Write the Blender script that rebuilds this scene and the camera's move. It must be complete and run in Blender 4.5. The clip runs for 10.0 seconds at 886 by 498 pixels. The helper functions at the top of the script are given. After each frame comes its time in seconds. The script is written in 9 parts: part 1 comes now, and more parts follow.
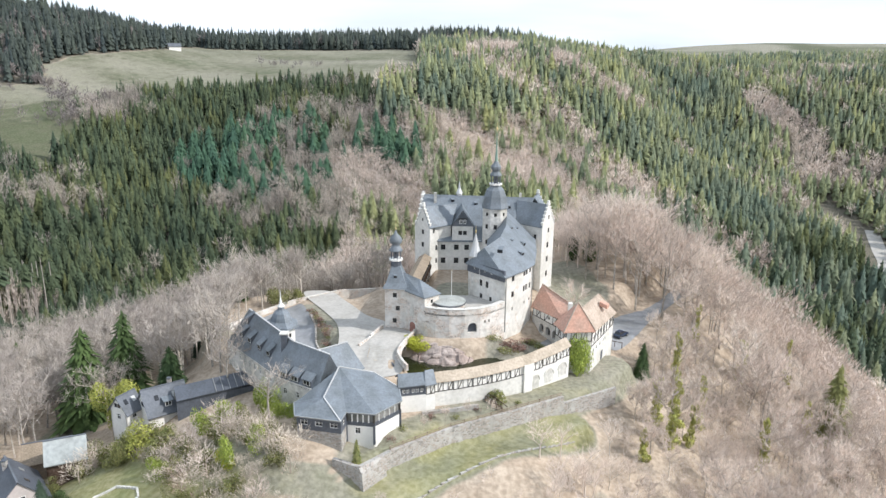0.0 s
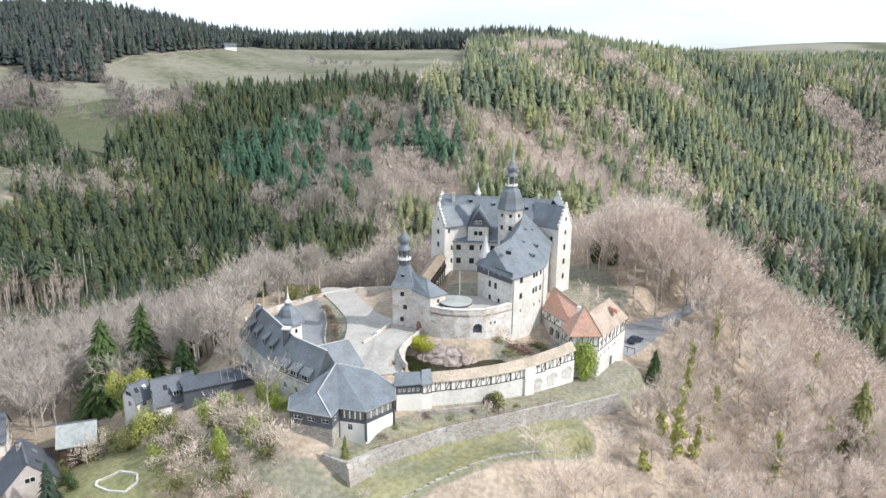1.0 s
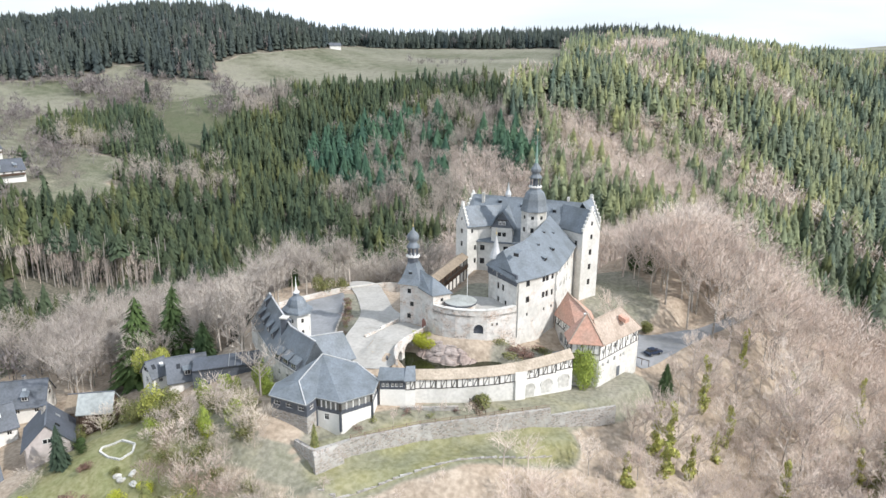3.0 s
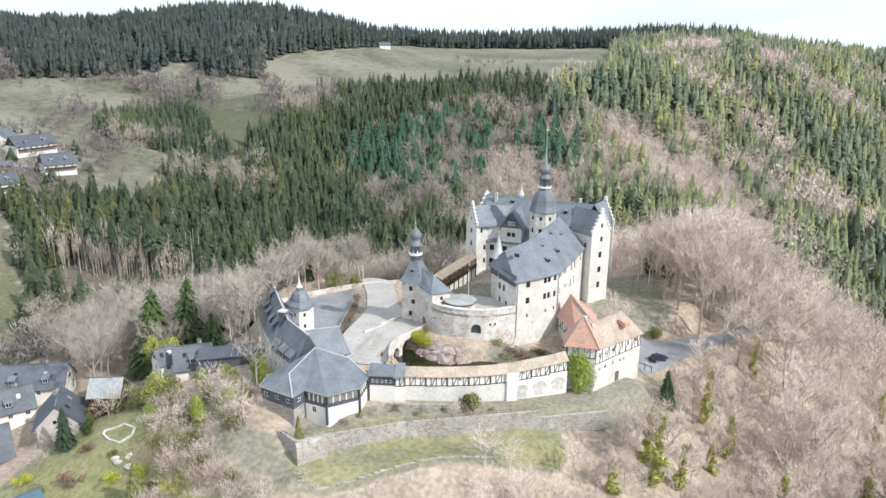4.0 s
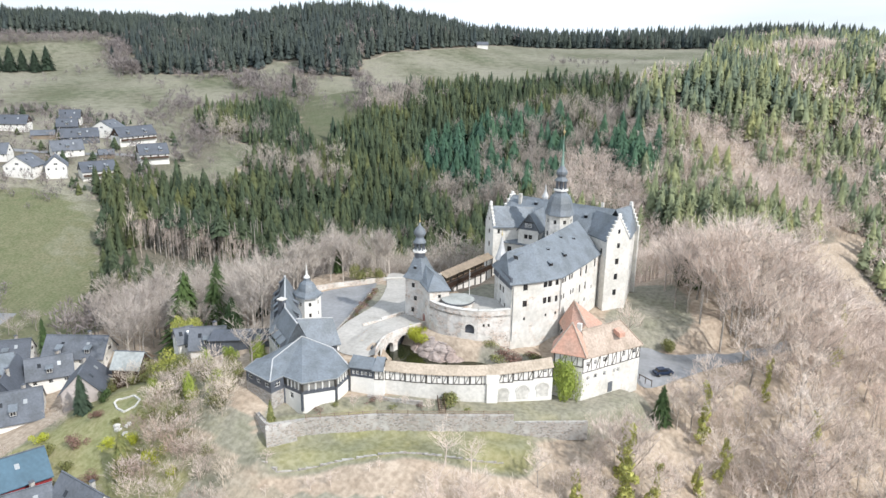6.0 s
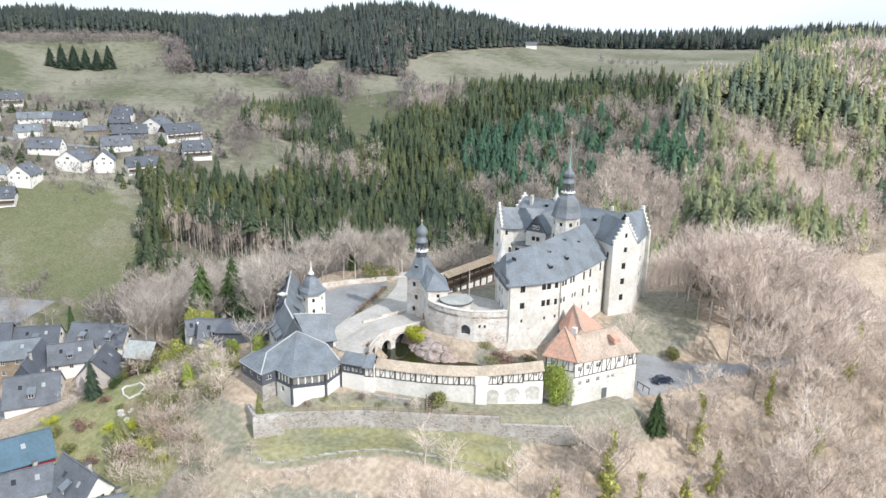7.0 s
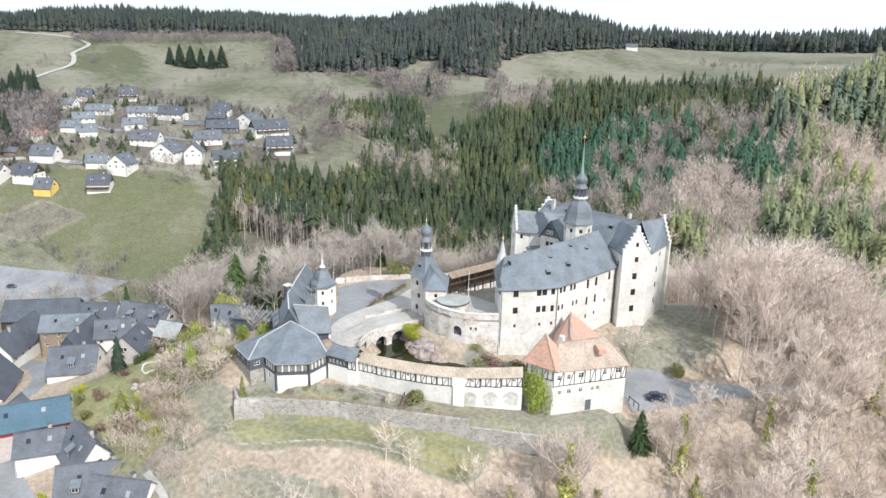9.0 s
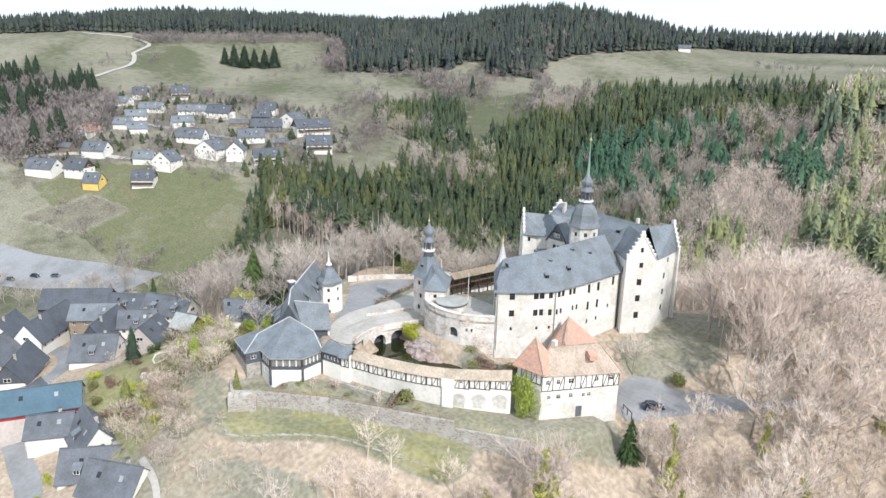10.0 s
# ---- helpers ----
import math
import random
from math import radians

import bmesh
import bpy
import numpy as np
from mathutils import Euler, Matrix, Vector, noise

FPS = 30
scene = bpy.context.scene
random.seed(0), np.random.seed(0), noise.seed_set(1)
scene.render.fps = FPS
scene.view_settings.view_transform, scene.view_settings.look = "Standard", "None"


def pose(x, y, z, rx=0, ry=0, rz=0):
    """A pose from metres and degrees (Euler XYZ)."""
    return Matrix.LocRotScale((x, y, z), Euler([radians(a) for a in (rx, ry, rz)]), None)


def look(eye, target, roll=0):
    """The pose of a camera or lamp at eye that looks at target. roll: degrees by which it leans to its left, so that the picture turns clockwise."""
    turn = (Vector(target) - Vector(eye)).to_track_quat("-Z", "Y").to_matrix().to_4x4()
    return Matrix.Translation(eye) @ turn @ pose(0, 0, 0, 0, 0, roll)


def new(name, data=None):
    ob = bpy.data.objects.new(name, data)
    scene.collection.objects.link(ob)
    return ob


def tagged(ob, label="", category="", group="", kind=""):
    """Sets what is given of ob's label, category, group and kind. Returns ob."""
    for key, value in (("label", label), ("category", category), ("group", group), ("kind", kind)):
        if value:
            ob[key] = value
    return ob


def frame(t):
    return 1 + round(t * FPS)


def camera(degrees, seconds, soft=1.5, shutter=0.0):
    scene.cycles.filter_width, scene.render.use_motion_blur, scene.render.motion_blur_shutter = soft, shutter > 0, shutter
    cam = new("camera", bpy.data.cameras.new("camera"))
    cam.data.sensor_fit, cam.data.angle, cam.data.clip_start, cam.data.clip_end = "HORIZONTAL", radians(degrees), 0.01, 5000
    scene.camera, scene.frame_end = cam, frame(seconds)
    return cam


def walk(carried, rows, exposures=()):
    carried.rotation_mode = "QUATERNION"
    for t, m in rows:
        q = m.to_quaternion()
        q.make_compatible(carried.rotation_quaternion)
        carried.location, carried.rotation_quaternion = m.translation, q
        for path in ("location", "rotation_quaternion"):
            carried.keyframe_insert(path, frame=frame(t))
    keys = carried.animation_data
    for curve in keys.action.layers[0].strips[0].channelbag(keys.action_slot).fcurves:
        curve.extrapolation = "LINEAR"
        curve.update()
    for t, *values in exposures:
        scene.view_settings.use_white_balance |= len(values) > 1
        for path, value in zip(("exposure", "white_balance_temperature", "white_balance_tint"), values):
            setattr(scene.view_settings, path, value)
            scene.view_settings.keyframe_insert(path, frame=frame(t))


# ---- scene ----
cam = camera(63.6, 10.0)
METRES, EYE, TILT, LEAN, TURN = 120.0, 60.0, 0.0, 0.0, 0.0
ROWS = [
    (0.0, 0.0, 0.0, 0.0, 0.16, -15.38, -0.57),
    (0.5, 0.043, 0.0012, 0.0013, 2.5, -15.44, -0.55),
    (1.0, 0.0887, 0.0034, 0.0022, 4.85, -15.47, -0.54),
    (1.5, 0.136, 0.0077, 0.0044, 7.18, -15.52, -0.5),
    (2.0, 0.1837, 0.0137, 0.0046, 9.59, -15.53, -0.52),
    (2.5, 0.2328, 0.0218, 0.005, 11.98, -15.58, -0.52),
    (4.0, 0.3798, 0.0572, 0.0052, 19.06, -15.7, -0.64),
    (4.5, 0.4277, 0.0724, 0.0055, 21.41, -15.71, -0.7),
    (5.0, 0.4748, 0.0899, 0.0055, 23.78, -15.71, -0.73),
    (5.5, 0.5223, 0.111, 0.006, 26.13, -15.78, -0.8),
    (7.0, 0.6579, 0.1841, 0.0092, 33.15, -15.92, -0.99),
    (7.5, 0.701, 0.212, 0.01, 35.49, -15.96, -1.03),
    (8.0, 0.7428, 0.2409, 0.0101, 37.85, -15.98, -1.09),
    (8.5, 0.7842, 0.272, 0.0112, 40.2, -16.01, -1.17),
    (9.0, 0.8239, 0.3051, 0.0135, 42.54, -16.02, -1.24),
    (9.5, 0.8614, 0.3405, 0.0153, 44.89, -16.04, -1.3),
    (10.0, 0.8967, 0.3769, 0.0156, 47.23, -16.06, -1.34),
]
walk(cam, [(t, pose(0, 0, EYE, TILT, LEAN, TURN) @ pose(METRES * x, METRES * y, METRES * z, 90 + pitch, roll, yaw)) for t, x, y, z, yaw, pitch, roll in ROWS])

# ---- world, sun, exposure ----
SUN_AZ, SUN_EL = 105.0, 40.0          # clockwise from +y
scene.view_settings.exposure = 0.36
world = bpy.data.worlds.new("world")
scene.world = world
world.use_nodes = True
wn, wl = world.node_tree.nodes, world.node_tree.links
wn.clear()
sky = wn.new("ShaderNodeTexSky")
sky.sky_type, sky.sun_disc = "NISHITA", False
sky.sun_elevation, sky.sun_rotation = radians(SUN_EL), radians(SUN_AZ)
sky.dust_density, sky.air_density = 2.0, 1.0
tc = wn.new("ShaderNodeTexCoord")
mapn = wn.new("ShaderNodeMapping")
mapn.inputs["Scale"].default_value = (1.2, 1.2, 7.0)
cloud = wn.new("ShaderNodeTexNoise")
cloud.inputs["Scale"].default_value, cloud.inputs["Detail"].default_value = 2.2, 6.0
ramp = wn.new("ShaderNodeValToRGB")
ramp.color_ramp.elements[0].position, ramp.color_ramp.elements[1].position = 0.35, 0.62
ramp.color_ramp.elements[0].color, ramp.color_ramp.elements[1].color = (0.6, 0.6, 0.6, 1), (1, 1, 1, 1)
mixs = wn.new("ShaderNodeMix")
mixs.data_type = "RGBA"
mixs.inputs["B"].default_value = (5.7, 6.45, 7.4, 1)
bgn, outn = wn.new("ShaderNodeBackground"), wn.new("ShaderNodeOutputWorld")
bgn.inputs["Strength"].default_value = 0.15
wl.new(tc.outputs["Generated"], mapn.inputs["Vector"])
wl.new(mapn.outputs[0], cloud.inputs["Vector"])
wl.new(cloud.outputs["Fac"], ramp.inputs[0])
wl.new(ramp.outputs[0], mixs.inputs["Factor"])
wl.new(sky.outputs[0], mixs.inputs["A"])
wl.new(mixs.outputs["Result"], bgn.inputs["Color"])
wl.new(bgn.outputs[0], outn.inputs[0])

sun_data = bpy.data.lights.new("sun", "SUN")
sun_data.energy, sun_data.angle, sun_data.color = 3.3, radians(0.6), (1.0, 0.98, 0.96)
sun = new("sun", sun_data)
sd = Vector((math.sin(radians(SUN_AZ)) * math.cos(radians(SUN_EL)), math.cos(radians(SUN_AZ)) * math.cos(radians(SUN_EL)), math.sin(radians(SUN_EL))))
sun.matrix_world = look(sd * 600, (0, 0, 0))


# ---- materials ----
def material(name, base, rough=0.85, spread=0.25, grain=2.0, stain=0.15, bump=0.0, metal=0.0, tint=None, rnd=None, spec=0.3, bump_scale=None):
    """Base colour with grain (cells a metre), slow stains over it, bump, and a random shift for each island or object."""
    m = bpy.data.materials.new(name)
    m.use_nodes = True
    n, l = m.node_tree.nodes, m.node_tree.links
    b = n["Principled BSDF"]
    b.inputs["Roughness"].default_value, b.inputs["Metallic"].default_value = rough, metal
    b.inputs["Specular IOR Level"].default_value = spec
    geo = n.new("ShaderNodeNewGeometry")
    fine, slow = n.new("ShaderNodeTexNoise"), n.new("ShaderNodeTexNoise")
    fine.inputs["Scale"].default_value, fine.inputs["Detail"].default_value = grain, 5.0
    slow.inputs["Scale"].default_value, slow.inputs["Detail"].default_value = grain * 0.13, 3.0
    l.new(geo.outputs["Position"], fine.inputs["Vector"])
    l.new(geo.outputs["Position"], slow.inputs["Vector"])
    dark = tuple(c * (1 - spread) for c in base)
    light = tuple(min(1.0, c * (1 + spread)) for c in base)
    r = n.new("ShaderNodeValToRGB")
    r.color_ramp.elements[0].color, r.color_ramp.elements[1].color = (*dark, 1), (*light, 1)
    r.color_ramp.elements[0].position, r.color_ramp.elements[1].position = 0.3, 0.7
    l.new(fine.outputs["Fac"], r.inputs[0])
    col = r.outputs[0]
    mx = n.new("ShaderNodeMix")
    mx.data_type, mx.blend_type = "RGBA", "MULTIPLY"
    t = tint or (1 - stain, 1 - stain, 1 - stain * 1.1)
    mx.inputs["B"].default_value = (*t, 1)
    r2 = n.new("ShaderNodeValToRGB")
    r2.color_ramp.elements[0].position, r2.color_ramp.elements[1].position = 0.42, 0.66
    l.new(slow.outputs["Fac"], r2.inputs[0])
    l.new(r2.outputs[0], mx.inputs["Factor"])
    l.new(col, mx.inputs["A"])
    col = mx.outputs["Result"]
    if rnd:
        if rnd[0] == "tree":
            at = n.new("ShaderNodeAttribute")
            at.attribute_name = "tint"
            source = at.outputs["Fac"]
        else:
            source = geo.outputs["Random Per Island"] if rnd[0] == "island" else n.new("ShaderNodeObjectInfo").outputs["Random"]
        ra = n.new("ShaderNodeValToRGB")
        els = ra.color_ramp.elements
        els[0].color, els[1].color = (*rnd[1], 1), (*rnd[2], 1)
        if len(rnd) > 3:
            els.new(0.5).color = (*rnd[3], 1)
        l.new(source, ra.inputs[0])
        m2 = n.new("ShaderNodeMix")
        m2.data_type, m2.blend_type = "RGBA", "MULTIPLY"
        m2.inputs["Factor"].default_value = 1.0
        l.new(col, m2.inputs["A"])
        l.new(ra.outputs[0], m2.inputs["B"])
        col = m2.outputs["Result"]
    l.new(col, b.inputs["Base Color"])
    if bump:
        bp = n.new("ShaderNodeBump")
        bp.inputs["Strength"].default_value, bp.inputs["Distance"].default_value = bump, 0.05
        if bump_scale:
            fb = n.new("ShaderNodeTexNoise")
            fb.inputs["Scale"].default_value, fb.inputs["Detail"].default_value = bump_scale, 6.0
            l.new(geo.outputs["Position"], fb.inputs["Vector"])
            l.new(fb.outputs["Fac"], bp.inputs["Height"])
        else:
            l.new(fine.outputs["Fac"], bp.inputs["Height"])
        l.new(bp.outputs[0], b.inputs["Normal"])
    return m


PLASTER = material("lime_plaster", (0.66, 0.64, 0.60), 0.9, 0.11, 1.6, 0.16, 0.25)
PLASTER_GREY = material("weathered_plaster", (0.60, 0.58, 0.545), 0.92, 0.2, 1.5, 0.28, 0.4)
PLASTER_WHITE = material("white_plaster", (0.75, 0.73, 0.69), 0.9, 0.05, 2.0, 0.08, 0.15)
PLASTER_PINK = material("pink_plaster", (0.50, 0.445, 0.425), 0.9, 0.1, 1.5, 0.15, 0.2)
PLASTER_YELLOW = material("yellow_plaster", (0.72, 0.52, 0.17), 0.9, 0.05, 2.0, 0.1, 0.1)
ROCK = material("grey_rock", (0.335, 0.283, 0.258), 0.95, 0.35, 0.8, 0.3, 0.9, bump_scale=1.1, tint=(0.88, 0.79, 0.75))


def stonework(name, lime, stone, cells, show, rough=0.93):
    """Rubble stones of varied colour showing through a coat of worn lime plaster."""
    m = material(name, lime, rough, 0.12, 1.2, 0.2)
    n, l = m.node_tree.nodes, m.node_tree.links
    b = n["Principled BSDF"]
    old = b.inputs["Base Color"].links[0].from_socket
    geo = n.new("ShaderNodeNewGeometry")
    mp = n.new("ShaderNodeMapping")
    mp.inputs["Scale"].default_value = (1.0, 1.0, 1.7)
    l.new(geo.outputs["Position"], mp.inputs["Vector"])
    vor, vd = n.new("ShaderNodeTexVoronoi"), n.new("ShaderNodeTexVoronoi")
    vd.feature = "DISTANCE_TO_EDGE"
    for v in (vor, vd):
        v.inputs["Scale"].default_value = cells
        l.new(mp.outputs[0], v.inputs["Vector"])
    sep = n.new("ShaderNodeSeparateColor")
    l.new(vor.outputs["Color"], sep.inputs[0])
    cr = n.new("ShaderNodeValToRGB")
    els = cr.color_ramp.elements
    els[0].color, els[1].color = (*(c * 0.66 for c in stone), 1), (*(min(1, c * 1.3) for c in stone), 1)
    els.new(0.5).color = (stone[0] * 1.05, stone[1] * 0.94, stone[2] * 0.86, 1)
    l.new(sep.outputs[0], cr.inputs[0])
    joint = n.new("ShaderNodeMapRange")
    joint.inputs["From Min"].default_value, joint.inputs["From Max"].default_value = 0.02, 0.11
    l.new(vd.outputs["Distance"], joint.inputs["Value"])
    worn = n.new("ShaderNodeTexNoise")
    worn.inputs["Scale"].default_value, worn.inputs["Detail"].default_value = 0.45, 6.0
    l.new(geo.outputs["Position"], worn.inputs["Vector"])
    wr = n.new("ShaderNodeMapRange")
    wr.inputs["From Min"].default_value, wr.inputs["From Max"].default_value = 0.72 - 0.4 * show, 0.9 - 0.4 * show
    l.new(worn.outputs["Fac"], wr.inputs["Value"])
    f = n.new("ShaderNodeMath")
    f.operation = "MULTIPLY"
    l.new(joint.outputs[0], f.inputs[0])
    l.new(wr.outputs[0], f.inputs[1])
    mx = n.new("ShaderNodeMix")
    mx.data_type = "RGBA"
    l.new(f.outputs[0], mx.inputs["Factor"])
    l.new(old, mx.inputs["A"])
    l.new(cr.outputs[0], mx.inputs["B"])
    l.new(mx.outputs["Result"], b.inputs["Base Color"])
    bp = n.new("ShaderNodeBump")
    bp.inputs["Strength"].default_value, bp.inputs["Distance"].default_value = 0.7, 0.06
    l.new(f.outputs[0], bp.inputs["Height"])
    l.new(bp.outputs[0], b.inputs["Normal"])
    return m


PLASTER_WING = stonework("patched_plaster", (0.67, 0.65, 0.61), (0.58, 0.52, 0.46), 1.6, 0.42)
MASONRY = stonework("lime_washed_masonry", (0.66, 0.63, 0.59), (0.50, 0.44, 0.39), 1.5, 0.75)
RUBBLE = stonework("rubble_masonry", (0.44, 0.425, 0.40), (0.335, 0.32, 0.30), 1.8, 1.0)
SLATE = material("blue_grey_slate", (0.172, 0.195, 0.219), 0.55, 0.16, 2.6, 0.25, 0.3, spec=0.4)
SLATE_DARK = material("dark_slate", (0.085, 0.095, 0.115), 0.55, 0.2, 2.4, 0.2, 0.35, spec=0.5)
SLATE_GREY = material("grey_roofing", (0.13, 0.142, 0.163), 0.6, 0.16, 2.2, 0.25, 0.3)
TEAL_ROOF = material("blue_sheet_roof", (0.075, 0.135, 0.18), 0.4, 0.12, 1.5, 0.15, 0.1, spec=0.5)
TILE_RED = material("red_clay_tile", (0.53, 0.31, 0.235), 0.85, 0.18, 2.0, 0.25, 0.4, tint=(0.86, 0.98, 1.02))
TILE_SALMON = material("salmon_clay_tile", (0.43, 0.35, 0.288), 0.88, 0.2, 2.4, 0.25, 0.4)
TILE_PALE = material("faded_clay_tile", (0.44, 0.37, 0.295), 0.88, 0.2, 2.4, 0.25, 0.4)
TIMBER = material("dark_timber", (0.06, 0.055, 0.05), 0.8, 0.3, 5.0, 0.2, 0.2)
WOOD = material("weathered_wood", (0.27, 0.215, 0.16), 0.85, 0.25, 4.0, 0.2, 0.3)
WOOD_DARK = material("brown_boards", (0.085, 0.055, 0.04), 0.8, 0.3, 4.0, 0.2, 0.3)
FRAME_WHITE = material("white_paint", (0.75, 0.74, 0.71), 0.5, 0.04, 6.0, 0.05)
GLASS = material("window_glass", (0.022, 0.024, 0.028), 0.08, 0.2, 0.8, 0.1, spec=0.6)
GLASS_PALE = material("curtained_glass", (0.20, 0.20, 0.19), 0.15, 0.25, 0.7, 0.3, spec=0.6)
DOOR_RED = material("faded_red_door", (0.30, 0.15, 0.12), 0.7, 0.15, 5.0, 0.15, 0.1)
RED_BOARD = material("red_boards", (0.33, 0.045, 0.05), 0.7, 0.1, 3.0, 0.15, 0.1)
SHEET_PALE = material("pale_sheet_roof", (0.34, 0.36, 0.355), 0.6, 0.18, 1.2, 0.2)
METAL = material("galvanised_metal", (0.45, 0.46, 0.46), 0.4, 0.08, 4.0, 0.1, metal=0.7)
GOLD = material("gilded_finial", (0.62, 0.50, 0.27), 0.35, 0.08, 5.0, 0.1, metal=0.6)
ROOF_FELT = material("flat_roof_gravel", (0.37, 0.38, 0.36), 0.95, 0.14, 3.0, 0.2, 0.3)
GRAVEL = material("gravel_road", (0.42, 0.40, 0.37), 0.95, 0.12, 1.4, 0.15, 0.25)
ASPHALT = material("worn_asphalt", (0.27, 0.275, 0.285), 0.9, 0.1, 1.0, 0.2, 0.2)
WATER = material("moat_water", (0.022, 0.026, 0.012), 0.06, 0.25, 0.5, 0.2, 0.05, spec=0.5)
CAR_PAINT = material("dark_blue_car_paint", (0.02, 0.035, 0.07), 0.25, 0.05, 3.0, 0.05, spec=0.6)
RUBBER = material("black_rubber", (0.02, 0.02, 0.02), 0.8, 0.1, 5.0, 0.1)
BARK = material("grey_brown_bark", (0.47, 0.43, 0.39), 0.95, 0.3, 3.0, 0.3, rnd=("object", (0.75, 0.75, 0.75), (1.25, 1.2, 1.15)))
TWIGS = material("bare_twigs", (0.66, 0.582, 0.52), 0.95, 0.12, 0.9, 0.12, rnd=("object", (0.78, 0.75, 0.74), (1.2, 1.19, 1.17), (1.05, 0.99, 0.96)))
TWIGS_GREY = material("grey_brown_twigs", (0.45, 0.405, 0.37), 0.95, 0.12, 0.9, 0.12, rnd=("object", (0.78, 0.76, 0.76), (1.25, 1.24, 1.2)))
TWIGS_DUN = material("dun_wood_twigs", (0.40, 0.362, 0.325), 0.95, 0.12, 0.3, 0.12, rnd=("tree", (0.72, 0.7, 0.72), (1.25, 1.22, 1.16)))
TWIGS_FAR = material("bare_wood_twigs", (0.635, 0.56, 0.5), 0.95, 0.12, 0.3, 0.12, rnd=("tree", (0.74, 0.71, 0.71), (1.2, 1.18, 1.16), (1.02, 0.97, 0.95)))
TWIGS_BRUSH = material("grey_brush_twigs", (0.52, 0.455, 0.40), 0.95, 0.12, 0.3, 0.12, rnd=("tree", (0.72, 0.7, 0.72), (1.22, 1.2, 1.12)))
TWIGS_ROSE = material("rose_brown_twigs", (0.40, 0.31, 0.26), 0.95, 0.12, 0.3, 0.12, rnd=("tree", (0.75, 0.74, 0.78), (1.22, 1.18, 1.12)))
TWIGS_MAUVE = material("mauve_twigs", (0.235, 0.212, 0.205), 0.95, 0.12, 0.3, 0.12, rnd=("tree", (0.75, 0.74, 0.78), (1.22, 1.18, 1.12)))
SPRUCE = material("spruce_needles", (0.082, 0.102, 0.057), 0.9, 0.25, 0.6, 0.25, rnd=("tree", (0.55, 0.68, 0.78), (1.45, 1.28, 0.9), (0.92, 0.98, 0.95)))
# Far woods: distance haze put into the needle colour as extra blue.
SPRUCE_HAZED = material("hazed_spruce_needles", (0.064, 0.080, 0.071), 0.9, 0.2, 0.3, 0.2, rnd=("tree", (0.75, 0.8, 0.9), (1.25, 1.2, 1.05)))
# Base colour lightened in place of the haze over the hills.
PINE = material("yellow_green_pine", (0.241, 0.263, 0.146), 0.9, 0.2, 0.5, 0.2, rnd=("tree", (0.58, 0.66, 0.78), (1.32, 1.22, 0.98), (0.95, 0.97, 0.95)))
OLIVE_FIR = material("olive_fir_needles", (0.17, 0.175, 0.075), 0.9, 0.3, 1.4, 0.2, rnd=("object", (0.8, 0.82, 0.85), (1.2, 1.18, 1.0)))
# Lighter green for hill and valley conifers, with haze mixed into the colour.
PINE_HAZED = material("haze_lightened_pine", (0.172, 0.2, 0.136), 0.9, 0.2, 0.5, 0.2, rnd=("tree", (0.62, 0.74, 0.84), (1.35, 1.22, 0.92), (0.95, 0.98, 0.97)))
VERDIGRIS = material("green_copper", (0.22, 0.33, 0.28), 0.6, 0.12, 3.0, 0.2)
TEAL = material("blue_green_spruce", (0.064, 0.128, 0.088), 0.9, 0.2, 0.7, 0.15, rnd=("tree", (0.8, 0.85, 0.85), (1.3, 1.2, 1.0)))
FIR = material("dark_fir_needles", (0.06, 0.095, 0.035), 0.9, 0.35, 1.4, 0.2, rnd=("object", (0.75, 0.8, 0.85), (1.25, 1.2, 1.0)))
IVY = material("ivy_leaves", (0.31, 0.38, 0.09), 0.75, 0.25, 1.6, 0.2, rnd=("island", (0.78, 0.82, 0.75), (1.2, 1.15, 1.0)))
IVY_PALE = material("pale_ivy_leaves", (0.44, 0.44, 0.15), 0.8, 0.25, 1.2, 0.2, rnd=("island", (0.75, 0.8, 0.75), (1.25, 1.2, 1.05)))
BUSH = material("olive_bush_leaves", (0.20, 0.205, 0.085), 0.85, 0.3, 1.5, 0.2, rnd=("island", (0.6, 0.7, 0.6), (1.3, 1.2, 1.1)))
BUSH_GOLD = material("golden_green_bush", (0.36, 0.37, 0.10), 0.8, 0.2, 1.2, 0.2, rnd=("island", (0.8, 0.85, 0.8), (1.15, 1.12, 1.0)))
BUSH_YELLOW = material("yellow_green_bush", (0.40, 0.42, 0.055), 0.8, 0.2, 1.2, 0.2, rnd=("island", (0.85, 0.87, 0.8), (1.15, 1.12, 1.0)))
BUSH_RED = material("reddish_bush", (0.23, 0.15, 0.12), 0.9, 0.3, 1.5, 0.2, rnd=("island", (0.7, 0.7, 0.7), (1.3, 1.2, 1.2)))
LEAD = material("pale_sheet_lead", (0.52, 0.52, 0.52), 0.5, 0.08, 2.0, 0.15, 0.1, metal=0.2)
STONE_PALE = material("pale_stones", (0.62, 0.60, 0.56), 0.9, 0.15, 2.0, 0.15, 0.3)


